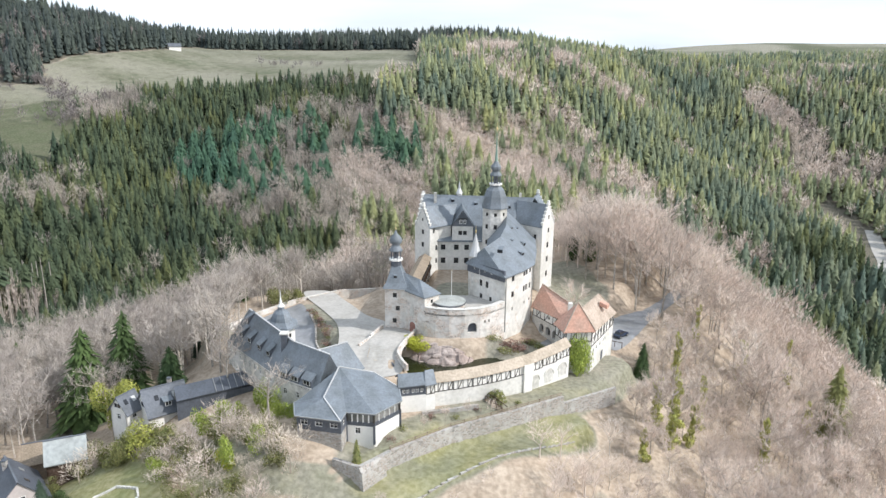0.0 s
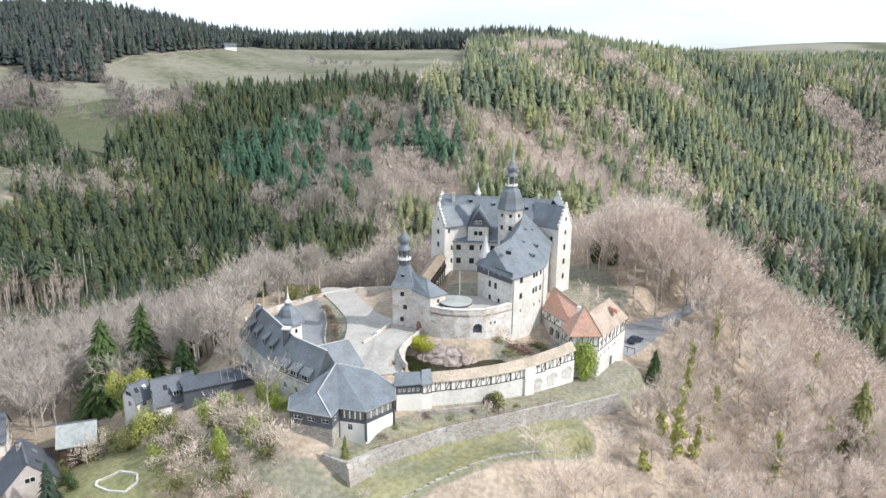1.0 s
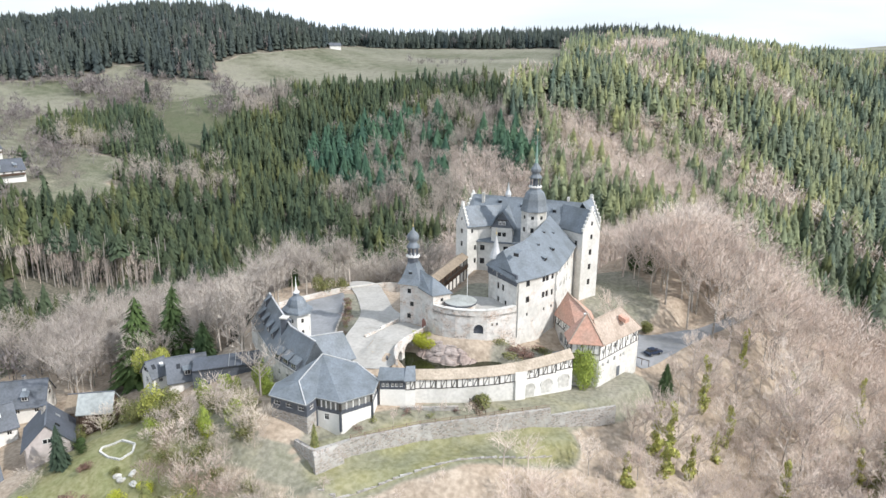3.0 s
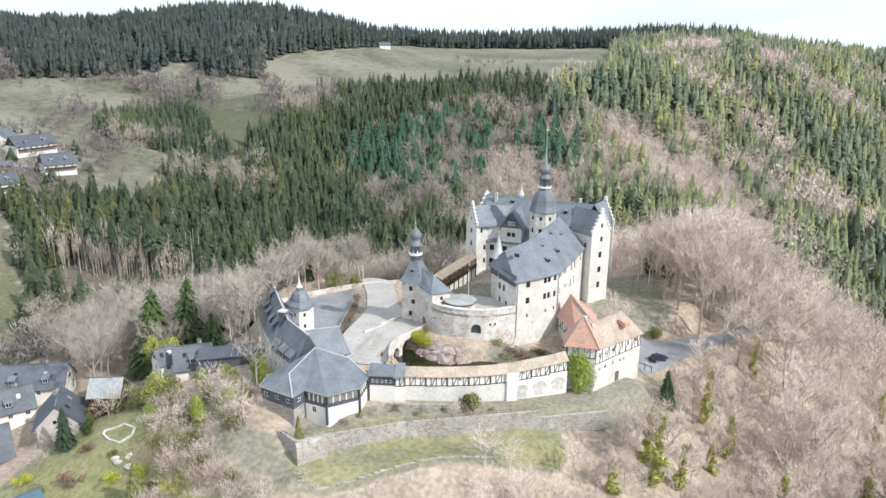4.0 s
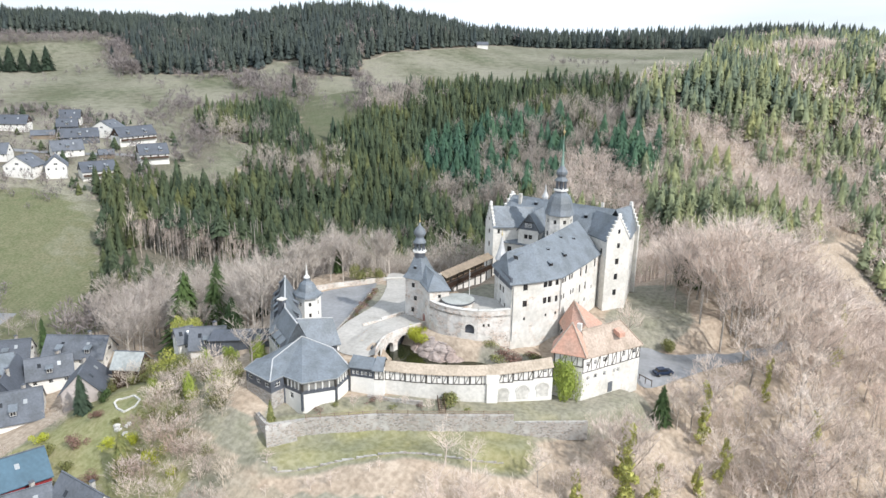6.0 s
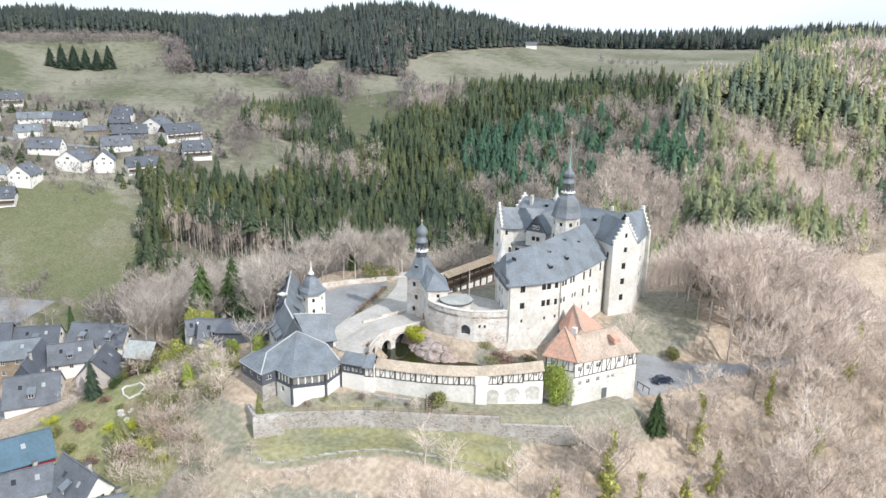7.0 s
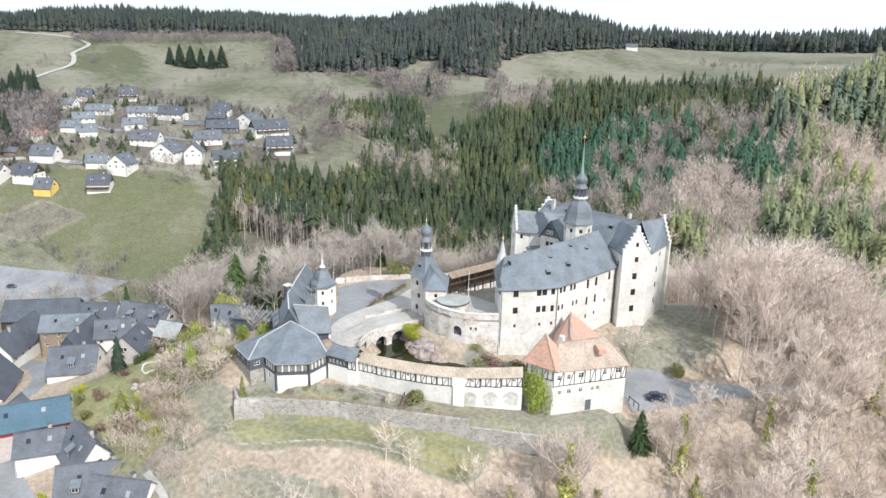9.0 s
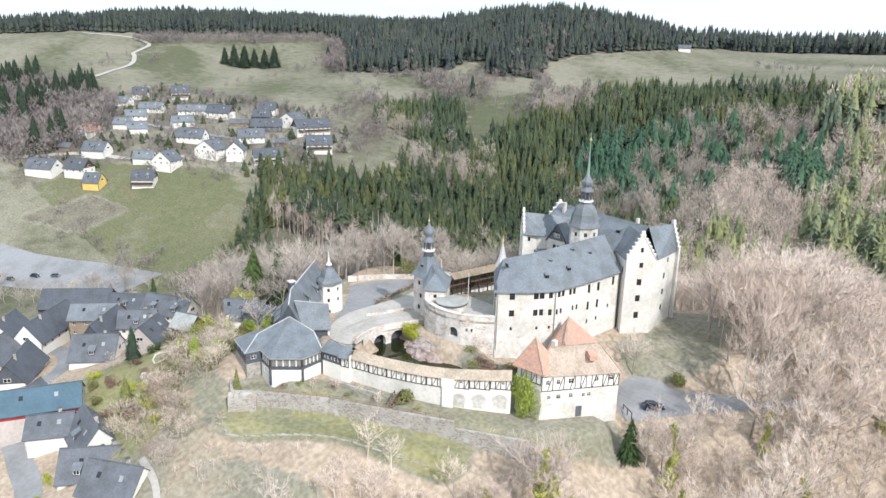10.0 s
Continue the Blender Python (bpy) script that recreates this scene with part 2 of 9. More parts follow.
def ground_material():
    """Leaf litter, with meadow grass, dry grass and bare earth where the cover says so, broken up by noise."""
    m = bpy.data.materials.new("ground_cover")
    m.use_nodes = True
    n, l = m.node_tree.nodes, m.node_tree.links
    b = n["Principled BSDF"]
    b.inputs["Roughness"].default_value = 0.95
    b.inputs["Specular IOR Level"].default_value = 0.15
    geo = n.new("ShaderNodeNewGeometry")

    def nz(scale, detail=5.0):
        t = n.new("ShaderNodeTexNoise")
        t.inputs["Scale"].default_value, t.inputs["Detail"].default_value = scale, detail
        l.new(geo.outputs["Position"], t.inputs["Vector"])
        return t.outputs["Fac"]

    def two(fac, a, c, lo=0.35, hi=0.65):
        r = n.new("ShaderNodeValToRGB")
        r.color_ramp.elements[0].color, r.color_ramp.elements[1].color = (*a, 1), (*c, 1)
        r.color_ramp.elements[0].position, r.color_ramp.elements[1].position = lo, hi
        l.new(fac, r.inputs[0])
        return r.outputs[0]

    def mix(fac, a, c, mode="MIX"):
        x = n.new("ShaderNodeMix")
        x.data_type, x.blend_type = "RGBA", mode
        if isinstance(fac, float):
            x.inputs["Factor"].default_value = fac
        else:
            l.new(fac, x.inputs["Factor"])
        l.new(a, x.inputs["A"])
        l.new(c, x.inputs["B"])
        return x.outputs["Result"]

    fine, mid, big = nz(1.1, 8.0), nz(0.16), nz(0.025)
    litter = two(fine, (0.335, 0.275, 0.215), (0.485, 0.405, 0.325))
    litter = mix(0.6, litter, two(mid, (0.74, 0.69, 0.63), (1.05, 1.03, 1.0)), "MULTIPLY")
    # Grass and dry grass carry extra blue in place of distance haze.
    grass = two(fine, (0.080, 0.090, 0.055), (0.128, 0.134, 0.087))
    grass = mix(0.75, grass, two(mid, (0.85, 0.92, 0.8), (1.15, 1.06, 1.1), 0.3, 0.7), "MULTIPLY")
    grass = mix(0.6, grass, two(big, (0.92, 1.0, 0.9), (1.12, 1.04, 1.1), 0.35, 0.65), "MULTIPLY")
    dry = two(fine, (0.210, 0.202, 0.160), (0.315, 0.300, 0.248))
    dry = mix(0.6, dry, two(mid, (0.72, 0.74, 0.6), (1.1, 1.05, 1.05)), "MULTIPLY")
    earth = two(fine, (0.10, 0.094, 0.07), (0.19, 0.17, 0.135))
    at = n.new("ShaderNodeAttribute")
    at.attribute_name = "cover"
    sep = n.new("ShaderNodeSeparateColor")
    l.new(at.outputs["Color"], sep.inputs[0])

    def edge(socket):
        a = n.new("ShaderNodeMath")
        a.operation = "ADD"
        s = n.new("ShaderNodeMath")
        s.operation = "MULTIPLY_ADD"
        s.inputs[1].default_value, s.inputs[2].default_value = 0.9, -0.45
        l.new(mid, s.inputs[0])
        l.new(socket, a.inputs[0])
        l.new(s.outputs[0], a.inputs[1])
        r = n.new("ShaderNodeMapRange")
        r.inputs["From Min"].default_value, r.inputs["From Max"].default_value = 0.3, 0.7
        l.new(a.outputs[0], r.inputs["Value"])
        return r.outputs[0]

    lush = two(fine, (0.205, 0.205, 0.095), (0.29, 0.285, 0.158))
    lush = mix(0.7, lush, two(mid, (0.8, 0.86, 0.75), (1.2, 1.1, 1.15), 0.3, 0.7), "MULTIPLY")
    grass = mix(at.outputs["Alpha"], grass, lush)
    c = mix(edge(sep.outputs[1]), litter, dry)
    c = mix(edge(sep.outputs[0]), c, grass)
    c = mix(edge(sep.outputs[2]), c, earth)
    l.new(c, b.inputs["Base Color"])
    bp = n.new("ShaderNodeBump")
    bp.inputs["Strength"].default_value, bp.inputs["Distance"].default_value = 0.7, 0.25
    l.new(fine, bp.inputs["Height"])
    l.new(bp.outputs[0], b.inputs["Normal"])
    return m


GROUND = ground_material()


# ---- building blocks ----
class Shape:
    """Vertices and faces of one mesh."""

    def __init__(self):
        self.v, self.f = [], []

    def poly(self, *pts):
        k = len(self.v)
        self.v += [tuple(p) for p in pts]
        self.f.append(tuple(range(k, k + len(pts))))
        return self

    def slab(self, pts, down):
        """A closed plate: the polygon pts and its copy moved by the vector down."""
        low = [tuple(a + d for a, d in zip(p, down)) for p in pts]
        self.poly(*pts)
        self.poly(*low[::-1])
        for i in range(len(pts)):
            j = (i + 1) % len(pts)
            self.poly(pts[j], pts[i], low[i], low[j])
        return self

    def box(self, x0, y0, z0, x1, y1, z1):
        return self.slab([(x0, y0, z1), (x1, y0, z1), (x1, y1, z1), (x0, y1, z1)], (0, 0, z0 - z1))

    def beam(self, a, b, w, d=None):
        """A square bar from a to b."""
        a, b = Vector(a), Vector(b)
        way = (b - a).normalized()
        side = way.cross(Vector((0, 0, 1)))
        side = side.normalized() if side.length > 0.01 else Vector((1, 0, 0))
        up = side.cross(way)
        s, u = side * w / 2, up * (d or w) / 2
        q = [a - s - u, a + s - u, a + s + u, a - s + u]
        return self.slab([tuple(p) for p in q[::-1]], tuple(b - a))

    def lathe(self, x, y, rings, sides=8, turn=0.0):
        """Rings of (radius, z) round an upright axis, closed at both ends."""
        k = len(self.v)
        for r, z in rings:
            for i in range(sides):
                a = turn + math.tau * i / sides
                self.v.append((x + r * math.cos(a), y + r * math.sin(a), z))
        for j in range(len(rings) - 1):
            for i in range(sides):
                p, q = k + j * sides + i, k + j * sides + (i + 1) % sides
                self.f.append((p, q, q + sides, p + sides))
        self.f.append(tuple(range(k + sides - 1, k - 1, -1)))
        e = k + (len(rings) - 1) * sides
        self.f.append(tuple(range(e, e + sides)))
        return self

    def wall(self, p, q, z0, z1, holes=(), thick=0.45):
        """An upright wall from p to q, outer face to the right of the way; holes (u0, u1, v0, v1): metres along it, heights."""
        (px, py), (qx, qy) = p[:2], q[:2]
        n = math.hypot(qx - px, qy - py)
        dx, dy = (qx - px) / n, (qy - py) / n

        def at(u, z, t):
            return (px + dx * u - dy * t, py + dy * u + dx * t, z)

        us = sorted({0.0, n, *(min(max(h[i], 0), n) for h in holes for i in (0, 1))})
        vs = sorted({z0, z1, *(min(max(h[i], z0), z1) for h in holes for i in (2, 3))})
        for a, b in zip(us, us[1:]):
            for c, d in zip(vs, vs[1:]):
                mu, mv = (a + b) / 2, (c + d) / 2
                if any(h[0] < mu < h[1] and h[2] < mv < h[3] for h in holes):
                    continue
                self.poly(at(a, c, 0), at(b, c, 0), at(b, d, 0), at(a, d, 0))
                self.poly(at(b, c, thick), at(a, c, thick), at(a, d, thick), at(b, d, thick))
        for a, b, c, d in holes:
            for e, f in (((a, c), (b, c)), ((b, c), (b, d)), ((b, d), (a, d)), ((a, d), (a, c))):
                self.poly(at(*f, 0), at(*e, 0), at(*e, thick), at(*f, thick))
        self.poly(at(0, z1, 0), at(n, z1, 0), at(n, z1, thick), at(0, z1, thick))
        self.poly(at(0, z0, thick), at(0, z0, 0), at(0, z1, 0), at(0, z1, thick))
        self.poly(at(n, z0, 0), at(n, z0, thick), at(n, z1, thick), at(n, z1, 0))
        return self


def mesh_of(name, v, f, mat):
    me = bpy.data.meshes.new(name)
    me.from_pydata(v, [], f)
    me.materials.append(mat)
    me.update()
    return me


def part(name, shape, mat, parent=None, label="", smooth=False):
    """One mesh object under a thing; world places become places from the thing's base."""
    ox = oy = oz = 0.0
    up = parent
    while up is not None:
        ox, oy, oz, up = ox + up.location.x, oy + up.location.y, oz + up.location.z, up.parent
    me = mesh_of(name, [(x - ox, y - oy, z - oz) for x, y, z in shape.v], shape.f, mat)
    if smooth:
        me.shade_smooth()
    ob = new(name, me)
    ob.parent = parent
    return tagged(ob, label)


def thing(name, base, label, category, group="", kind=""):
    ob = new(name)
    ob.location = base
    ob.empty_display_size = 0.5
    return tagged(ob, label, category, group, kind)


_window_meshes = {}


def window_mesh(w, h, style):
    key = (round(w, 2), round(h, 2), style)
    if key not in _window_meshes:
        fr, pa = Shape(), Shape()
        t = 0.09
        for x0, x1, z0, z1 in ((-w / 2, -w / 2 + t, 0, h), (w / 2 - t, w / 2, 0, h), (-w / 2 + t, w / 2 - t, 0, t), (-w / 2 + t, w / 2 - t, h - t, h)):
            fr.box(x0, 0.12, z0, x1, 0.24, z1)
        if style != "plain":
            fr.box(-0.035, 0.13, t, 0.035, 0.22, h - t)
            fr.box(-w / 2 + t, 0.13, h * 0.62, -0.035, 0.22, h * 0.62 + 0.06)
            fr.box(0.035, 0.13, h * 0.62, w / 2 - t, 0.22, h * 0.62 + 0.06)
        pa.box(-w / 2 + t, 0.16, t, w / 2 - t, 0.20, h - t)
        frame_mat = {"plain": TIMBER, "cross": FRAME_WHITE, "pale": FRAME_WHITE, "dark": TIMBER}[style]
        _window_meshes[key] = (mesh_of("window", fr.v, fr.f, frame_mat), mesh_of("pane", pa.v, pa.f, GLASS_PALE if style == "pale" else GLASS))
    return _window_meshes[key]


def window(parent, p, q, u, v, w, h, style="dark"):
    """A window in the wall from p to q: u metres along, sill at height v (both from the world's or the thing's own origin, as the wall is)."""
    fr, pa = window_mesh(w, h, style)
    n = math.hypot(q[0] - p[0], q[1] - p[1])
    dx, dy = (q[0] - p[0]) / n, (q[1] - p[1]) / n
    ox = oy = oz = 0.0
    up = parent
    while up is not None:
        ox, oy, oz, up = ox + up.location.x, oy + up.location.y, oz + up.location.z, up.parent
    a = new("window", fr)
    a.parent = parent
    a.matrix_local = Matrix.Translation((p[0] + dx * u - ox, p[1] + dy * u - oy, v - oz)) @ Matrix.Rotation(math.atan2(dy, dx), 4, "Z")
    b = new("pane", pa)
    b.parent = a
    return a


def glazed_wall(name, parent, p, q, z0, z1, wins, mat, style="dark", thick=0.45, label=""):
    """A wall with windows (u, sill, width, height) that stand in real openings."""
    s = Shape().wall(p, q, z0, z1, [(u - w / 2, u + w / 2, v, v + h) for u, v, w, h in wins], thick)
    ob = part(name, s, mat, parent, label)
    for u, v, w, h in wins:
        window(parent, p, q, u, v, w, h, style)
    return ob


def lerp(a, b, t):
    return tuple(x + (y - x) * t for x, y in zip(a, b))


# ---- terrain ----
KNOLLS = [(5, 165, 28, 30.8), (-25, 109, 14, 13.8), (60, 170, 14, 9.1), (-48, 140, 14, 10.1), (12, 106, 14, 11.8), (30, 195, 14, 6.2), (45, 127, 14, 5.7), (-54, 105, 14, 6.5), (-50, 200, 28, 5.6), (0, 200, 14, 4.6), (5, 165, 14, -9.2), (-12, 84, 14, 6.8)]
VALLEYS = [(180, 330, 70, -43.6), (-230, 90, 70, -36.7), (-102, 284, 70, -33.5), (260, 200, 70, -49.6), (160, 40, 40, -42.1), (0, -100, 70, -25.1), (160, 120, 40, -27.1), (0, 320, 40, -16.9), (300, 0, 40, -18.7), (60, 270, 40, -26.6), (100, 220, 40, 17.6), (160, 200, 40, -22.4), (-250, 0, 40, -17.7), (32, 439, 40, -26.8), (-130, 60, 40, -9.5), (250, 350, 40, -10.9), (-152, 412, 40, -10.4), (-70, 421, 40, -15.2), (0, 40, 40, -11.3), (-150, 170, 40, -6.5), (120, 290, 40, -9.9), (-268, 362, 40, -5.4)]
HILLS = [(-300, 1280, 200, -75.0), (-459, 700, 90, 16.0), (-565, 438, 60, -12.0), (-800, 380, 90, 12.0), (400, 0, 500, -71.3), (-400, 1200, 300, 89.4), (800, 800, 300, 34.6), (-800, 550, 220, 46.1), (-34, 705, 110, 10.0), (-200, -200, 110, -36.9), (300, 480, 110, -56.6), (700, -300, 220, 37.7), (-450, -50, 110, -27.5), (1000, 200, 220, 37.4), (350, 800, 220, 19.4), (-350, 650, 110, 29.1), (-900, 150, 110, 24.8), (-1000, 900, 110, 23.9), (-27, 522, 110, 28.0), (300, -200, 110, -21.9), (-450, 300, 110, -9.6), (600, 0, 110, 16.3), (0, -500, 110, 11.2), (450, 550, 110, 29.0), (0, 900, 110, 16.3), (100, 720, 110, 23.1), (450, 350, 110, -23.3), (600, 300, 110, 17.6)]

# ridge behind the hall, side valley and the slopes beyond
RIDGES = [(38, 200, 22, -7.8), (50, 185, 22, -4.5), (40, 228, 22, 15.5), (64, 192, 22, 13.2), (60, 215, 22, 13.0), (66, 162, 22, -4.2), (84, 205, 22, -12.1), (60, 270, 45, 17.0), (110, 220, 45, 5.3), (140, 410, 45, -8.0), (60, 400, 45, 4.6), (100, 500, 45, -10.3), (20, 470, 45, 11.3), (110, 600, 45, 10.2), (-60, 375, 45, -3.0), (150, 650, 45, 4.9), (200, 640, 45, -14.8), (-420, 255, 60, 4.7), (-268, 156, 35, 3.3), (-245, 240, 30, -1.7), (230, 580, 70, -6.6), (-170, 335, 35, -2.8), (-150, 800, 70, 5.0), (-268, 760, 45, -3.0)]


def smooth01(t):
    t = np.clip(t, 0, 1)
    return t * t * (3 - 2 * t)


def wobble(x, y, size, seed=0.0):
    """Slow noise between about -1 and 1."""
    x, y = np.asarray(x, float) / size + seed, np.asarray(y, float) / size - seed
    return (np.sin(x * 1.7 + 1.3 * np.sin(y * 1.1)) + np.sin(y * 1.9 + 1.7 * np.sin(x * 0.9 + 2.0)) + np.sin((x + y) * 2.7)) / 3


def to_line(x, y, line):
    """Distance from a line of (x, y, z) and the height along it."""
    best, level = np.full(np.shape(x), 1e9), np.zeros(np.shape(x))
    for a, b in zip(line, line[1:]):
        ex, ey = b[0] - a[0], b[1] - a[1]
        t = np.clip(((x - a[0]) * ex + (y - a[1]) * ey) / (ex * ex + ey * ey), 0, 1)
        d = np.hypot(x - a[0] - t * ex, y - a[1] - t * ey)
        level = np.where(d < best, a[2] + t * (b[2] - a[2]), level)
        best = np.minimum(best, d)
    return best, level


# levelled strips: line, half width, soft edge
PADS = [
    ([(-40, 168, -3.0), (-34, 156, -3.0), (-24, 152, -1.2)], 15.0, 9.0),
    ([(-30, 172, -2.2), (-25, 163, -1.4), (-20, 153, -0.4), (-17.5, 145, 0.3), (-15.5, 138, 0.5), (-13.5, 130, -0.6)], 5.5, 3.0),
    ([(-44, 154, -3.6), (-36, 149, -3.4), (-28, 141, -2.6), (-21, 134, -1.4)], 4.5, 3.0),
    ([(-9.5, 150, 0.7), (-11.5, 144, 0.9), (-12.4, 138, 0.9), (-12.4, 133, 0.6), (-13, 128, -0.6)], 3.0, 2.0),
    ([(-4, 144.2, 0.6), (5, 143.4, 0.8), (13, 147, 0.0)], 1.0, 2.4),
    ([(0, 155, 5.2), (4, 166, 5.2), (4, 178, 5.2)], 6.0, 3.0),
    ([(35, 165, -6.4), (43, 168, -6.6), (49, 174, -6.8), (56, 181, -7.0), (69, 196, -6.4)], 5.0, 5.0),
    ([(16, 150, -2.0), (24, 153, -3.5), (30, 152, -5.8)], 2.5, 4.0),
    ([(-9, 116, -4.6), (2, 121, -5.0), (16, 130, -6.0), (27, 136, -6.3), (38, 148, -6.6)], 3.5, 3.0),
    ([(-12, 106, -5.2), (-6, 110, -5.2), (8, 119, -5.4), (20, 126, -6.0)], 1.8, 2.0),
    ([(-10.6, 140.6, -5.0), (-10.6, 135.4, -5.0)], 2.2, 1.0),
    ([(-6.5, 138.5, -5.0), (-3, 136.5, -5.0), (5, 136.4, -5.0), (10, 138.5, -4.6)], 2.6, 1.6),
]
TERRACE = [(-13.0, 101.9), (-8.3, 106.9), (2.0, 114.8), (12.0, 120.3), (24.0, 127.3)]
LAWN = [(-12.5, 99.5), (-9.0, 100.2), (-1.0, 106.2), (13.0, 114.6), (24.0, 122.5)]


def height(x, y):
    x, y = np.asarray(x, float), np.asarray(y, float)
    z = np.full(x.shape, 30.0)
    for cx, cy, r, h in KNOLLS + VALLEYS + HILLS + RIDGES:
        z = z + h * np.exp(-((x - cx) ** 2 + (y - cy) ** 2) / (2 * r * r))
    far = np.hypot(x, y)
    z = z + smooth01((far - 1100) / 2500) * 80 * smooth01((x / np.maximum(y, 1.0) - 0.08) / 0.35) + smooth01((far - 1500) / 1500) * 9 * wobble(x, y, 420, 2.0)
    for line, half, soft in PADS:
        d, level = to_line(x, y, line)
        k = 1 - smooth01((d - half) / soft)
        z = z * (1 - k) + level * k
    # the lawn at the foot of the terrace wall
    d, _ = to_line(x, y, [(a + 1.6, b - 2.2, 0) for a, b in TERRACE])
    k = 1 - smooth01((d - 2.0) / 2.5)
    z = z * (1 - k) + -8.7 * k
    return z


def axis(marks):
    out = [marks[0][0]]
    for (a, _), (b, step) in zip(marks, marks[1:]):
        k = max(1, round((b - a) / step))
        out += [a + (b - a) * (i + 1) / k for i in range(k)]
    return np.array(out)


GX = axis([(-4600, 0), (-2000, 400), (-900, 60), (-420, 16), (-120, 6), (-62, 3), (62, 1.3), (120, 3.5), (300, 9), (900, 30), (2000, 110), (4600, 400)])
GY = axis([(-4600, 0), (-1500, 400), (-300, 90), (30, 14), (78, 4), (184, 1.3), (240, 3.5), (540, 8), (900, 14), (2000, 70), (4600, 300)])
XX, YY = np.meshgrid(GX, GY)
ZZ = height(XX, YY)


def gz(x, y):
    """The ground's height, as the sheet has it."""
    x, y = np.asarray(x, float), np.asarray(y, float)
    i = np.clip(np.searchsorted(GX, x) - 1, 0, len(GX) - 2)
    j = np.clip(np.searchsorted(GY, y) - 1, 0, len(GY) - 2)
    u, v = (x - GX[i]) / (GX[i + 1] - GX[i]), (y - GY[j]) / (GY[j + 1] - GY[j])
    return (ZZ[j, i] * (1 - u) + ZZ[j, i + 1] * u) * (1 - v) + (ZZ[j + 1, i] * (1 - u) + ZZ[j + 1, i + 1] * u) * v


def inside(x, y, poly):
    x, y = np.asarray(x, float), np.asarray(y, float)
    hit = np.zeros(x.shape, bool)
    for (ax, ay), (bx, by) in zip(poly, poly[1:] + poly[:1]):
        if ay != by:
            hit ^= ((ay > y) != (by > y)) & (x < (bx - ax) * (y - ay) / (by - ay) + ax)
    return hit


# ---- land cover ----
FIELD = [(-148, 168), (-212, 214), (-236, 222), (-262, 215), (-300, 178), (-300, 138), (-225, 142), (-182, 142), (-150, 136), (-126, 142)]
MEADOW = [(-236, 275), (-285, 330), (-262, 405), (-224, 440), (-203, 507), (-110, 512), (-22, 530), (-25, 720), (-50, 765), (-266, 795), (-285, 528), (-330, 498), (-480, 520), (-620, 600), (-840, 560), (-900, 100), (-420, 60), (-300, 130), (-300, 230)]
GREEN_WEDGE = [(-292, 436), (-277, 420), (-262, 411), (-238, 390), (-212, 372), (-220, 405), (-220, 428), (-241, 464), (-250, 486), (-272, 462)]
GARDENS = [(-72, 82), (-22, 84), (-22, 100), (-30, 112), (-48, 117), (-74, 118)]
VILLAGE = [(-300, 178), (-262, 215), (-236, 222), (-226, 262), (-250, 300), (-330, 340), (-500, 300), (-500, 190), (-380, 130), (-300, 130)]
DARK_WOOD = [(-152, 166), (-173, 188), (-190, 200), (-221, 226), (-238, 232), (-222, 247), (-207, 262), (-198, 292), (-172, 319), (-196, 300), (-218, 312), (-214, 327), (-235, 342), (-262, 352), (-286, 352), (-315, 366), (-321, 396), (-300, 404), (-277, 418), (-262, 410), (-238, 388), (-212, 370), (-206, 376), (-216, 405), (-215, 428), (-234, 462), (-222, 485), (-213, 507), (-166, 512), (-110, 512), (-49, 513), (-42, 451), (-70, 420), (-45, 350), (-55, 290), (-70, 245), (-88, 226), (-105, 204), (-130, 176)]
MIX_WOOD = [(-70, 245), (-55, 290), (-45, 350), (-70, 420), (-42, 451), (4, 467), (37, 486), (78, 500), (95, 455), (100, 410), (75, 380), (62, 335), (50, 290), (20, 245), (-30, 232)]
RIGHT_WOOD = [(100, 410), (95, 455), (78, 500), (37, 486), (4, 467), (-42, 451), (-49, 513), (-16, 532), (-22, 600), (-25, 720), (120, 780), (420, 960), (800, 980), (800, 500), (500, 260), (330, 230), (240, 260), (165, 285), (120, 330), (85, 370)]
HILL_WOOD = [(-257, 672), (-262, 705), (-266, 790), (-160, 795), (-50, 765), (-22, 722), (120, 790), (0, 900), (-300, 900), (-640, 860), (-840, 700), (-840, 600), (-700, 560), (-640, 545), (-580, 532), (-530, 500), (-495, 470), (-460, 452), (-411, 467), (-380, 481), (-370, 492), (-374, 516), (-355, 526), (-326, 494), (-281, 517), (-303, 551), (-293, 590), (-270, 628)]
STRIP_WOOD = [(-640, 548), (-655, 528), (-676, 475), (-690, 421), (-708, 374), (-746, 328), (-775, 318), (-800, 270), (-830, 200), (-850, 150), (-1050, 150), (-1050, 620), (-800, 640), (-700, 575)]
HOME_LAWNS = [
    ([(-10, 103, 0), (2, 111, 0), (13, 117, 0), (24, 124, 0)], 4.5),
    ([(-12, 107, 0), (-4, 113, 0), (8, 122, 0), (22, 131, 0), (34, 141, 0), (40, 150, 0)], 4.0),
    ([(34, 178, 0), (38, 186, 0), (34, 196, 0)], 6.0),
    ([(1, 156, 0), (3, 164, 0)], 3.0),
]


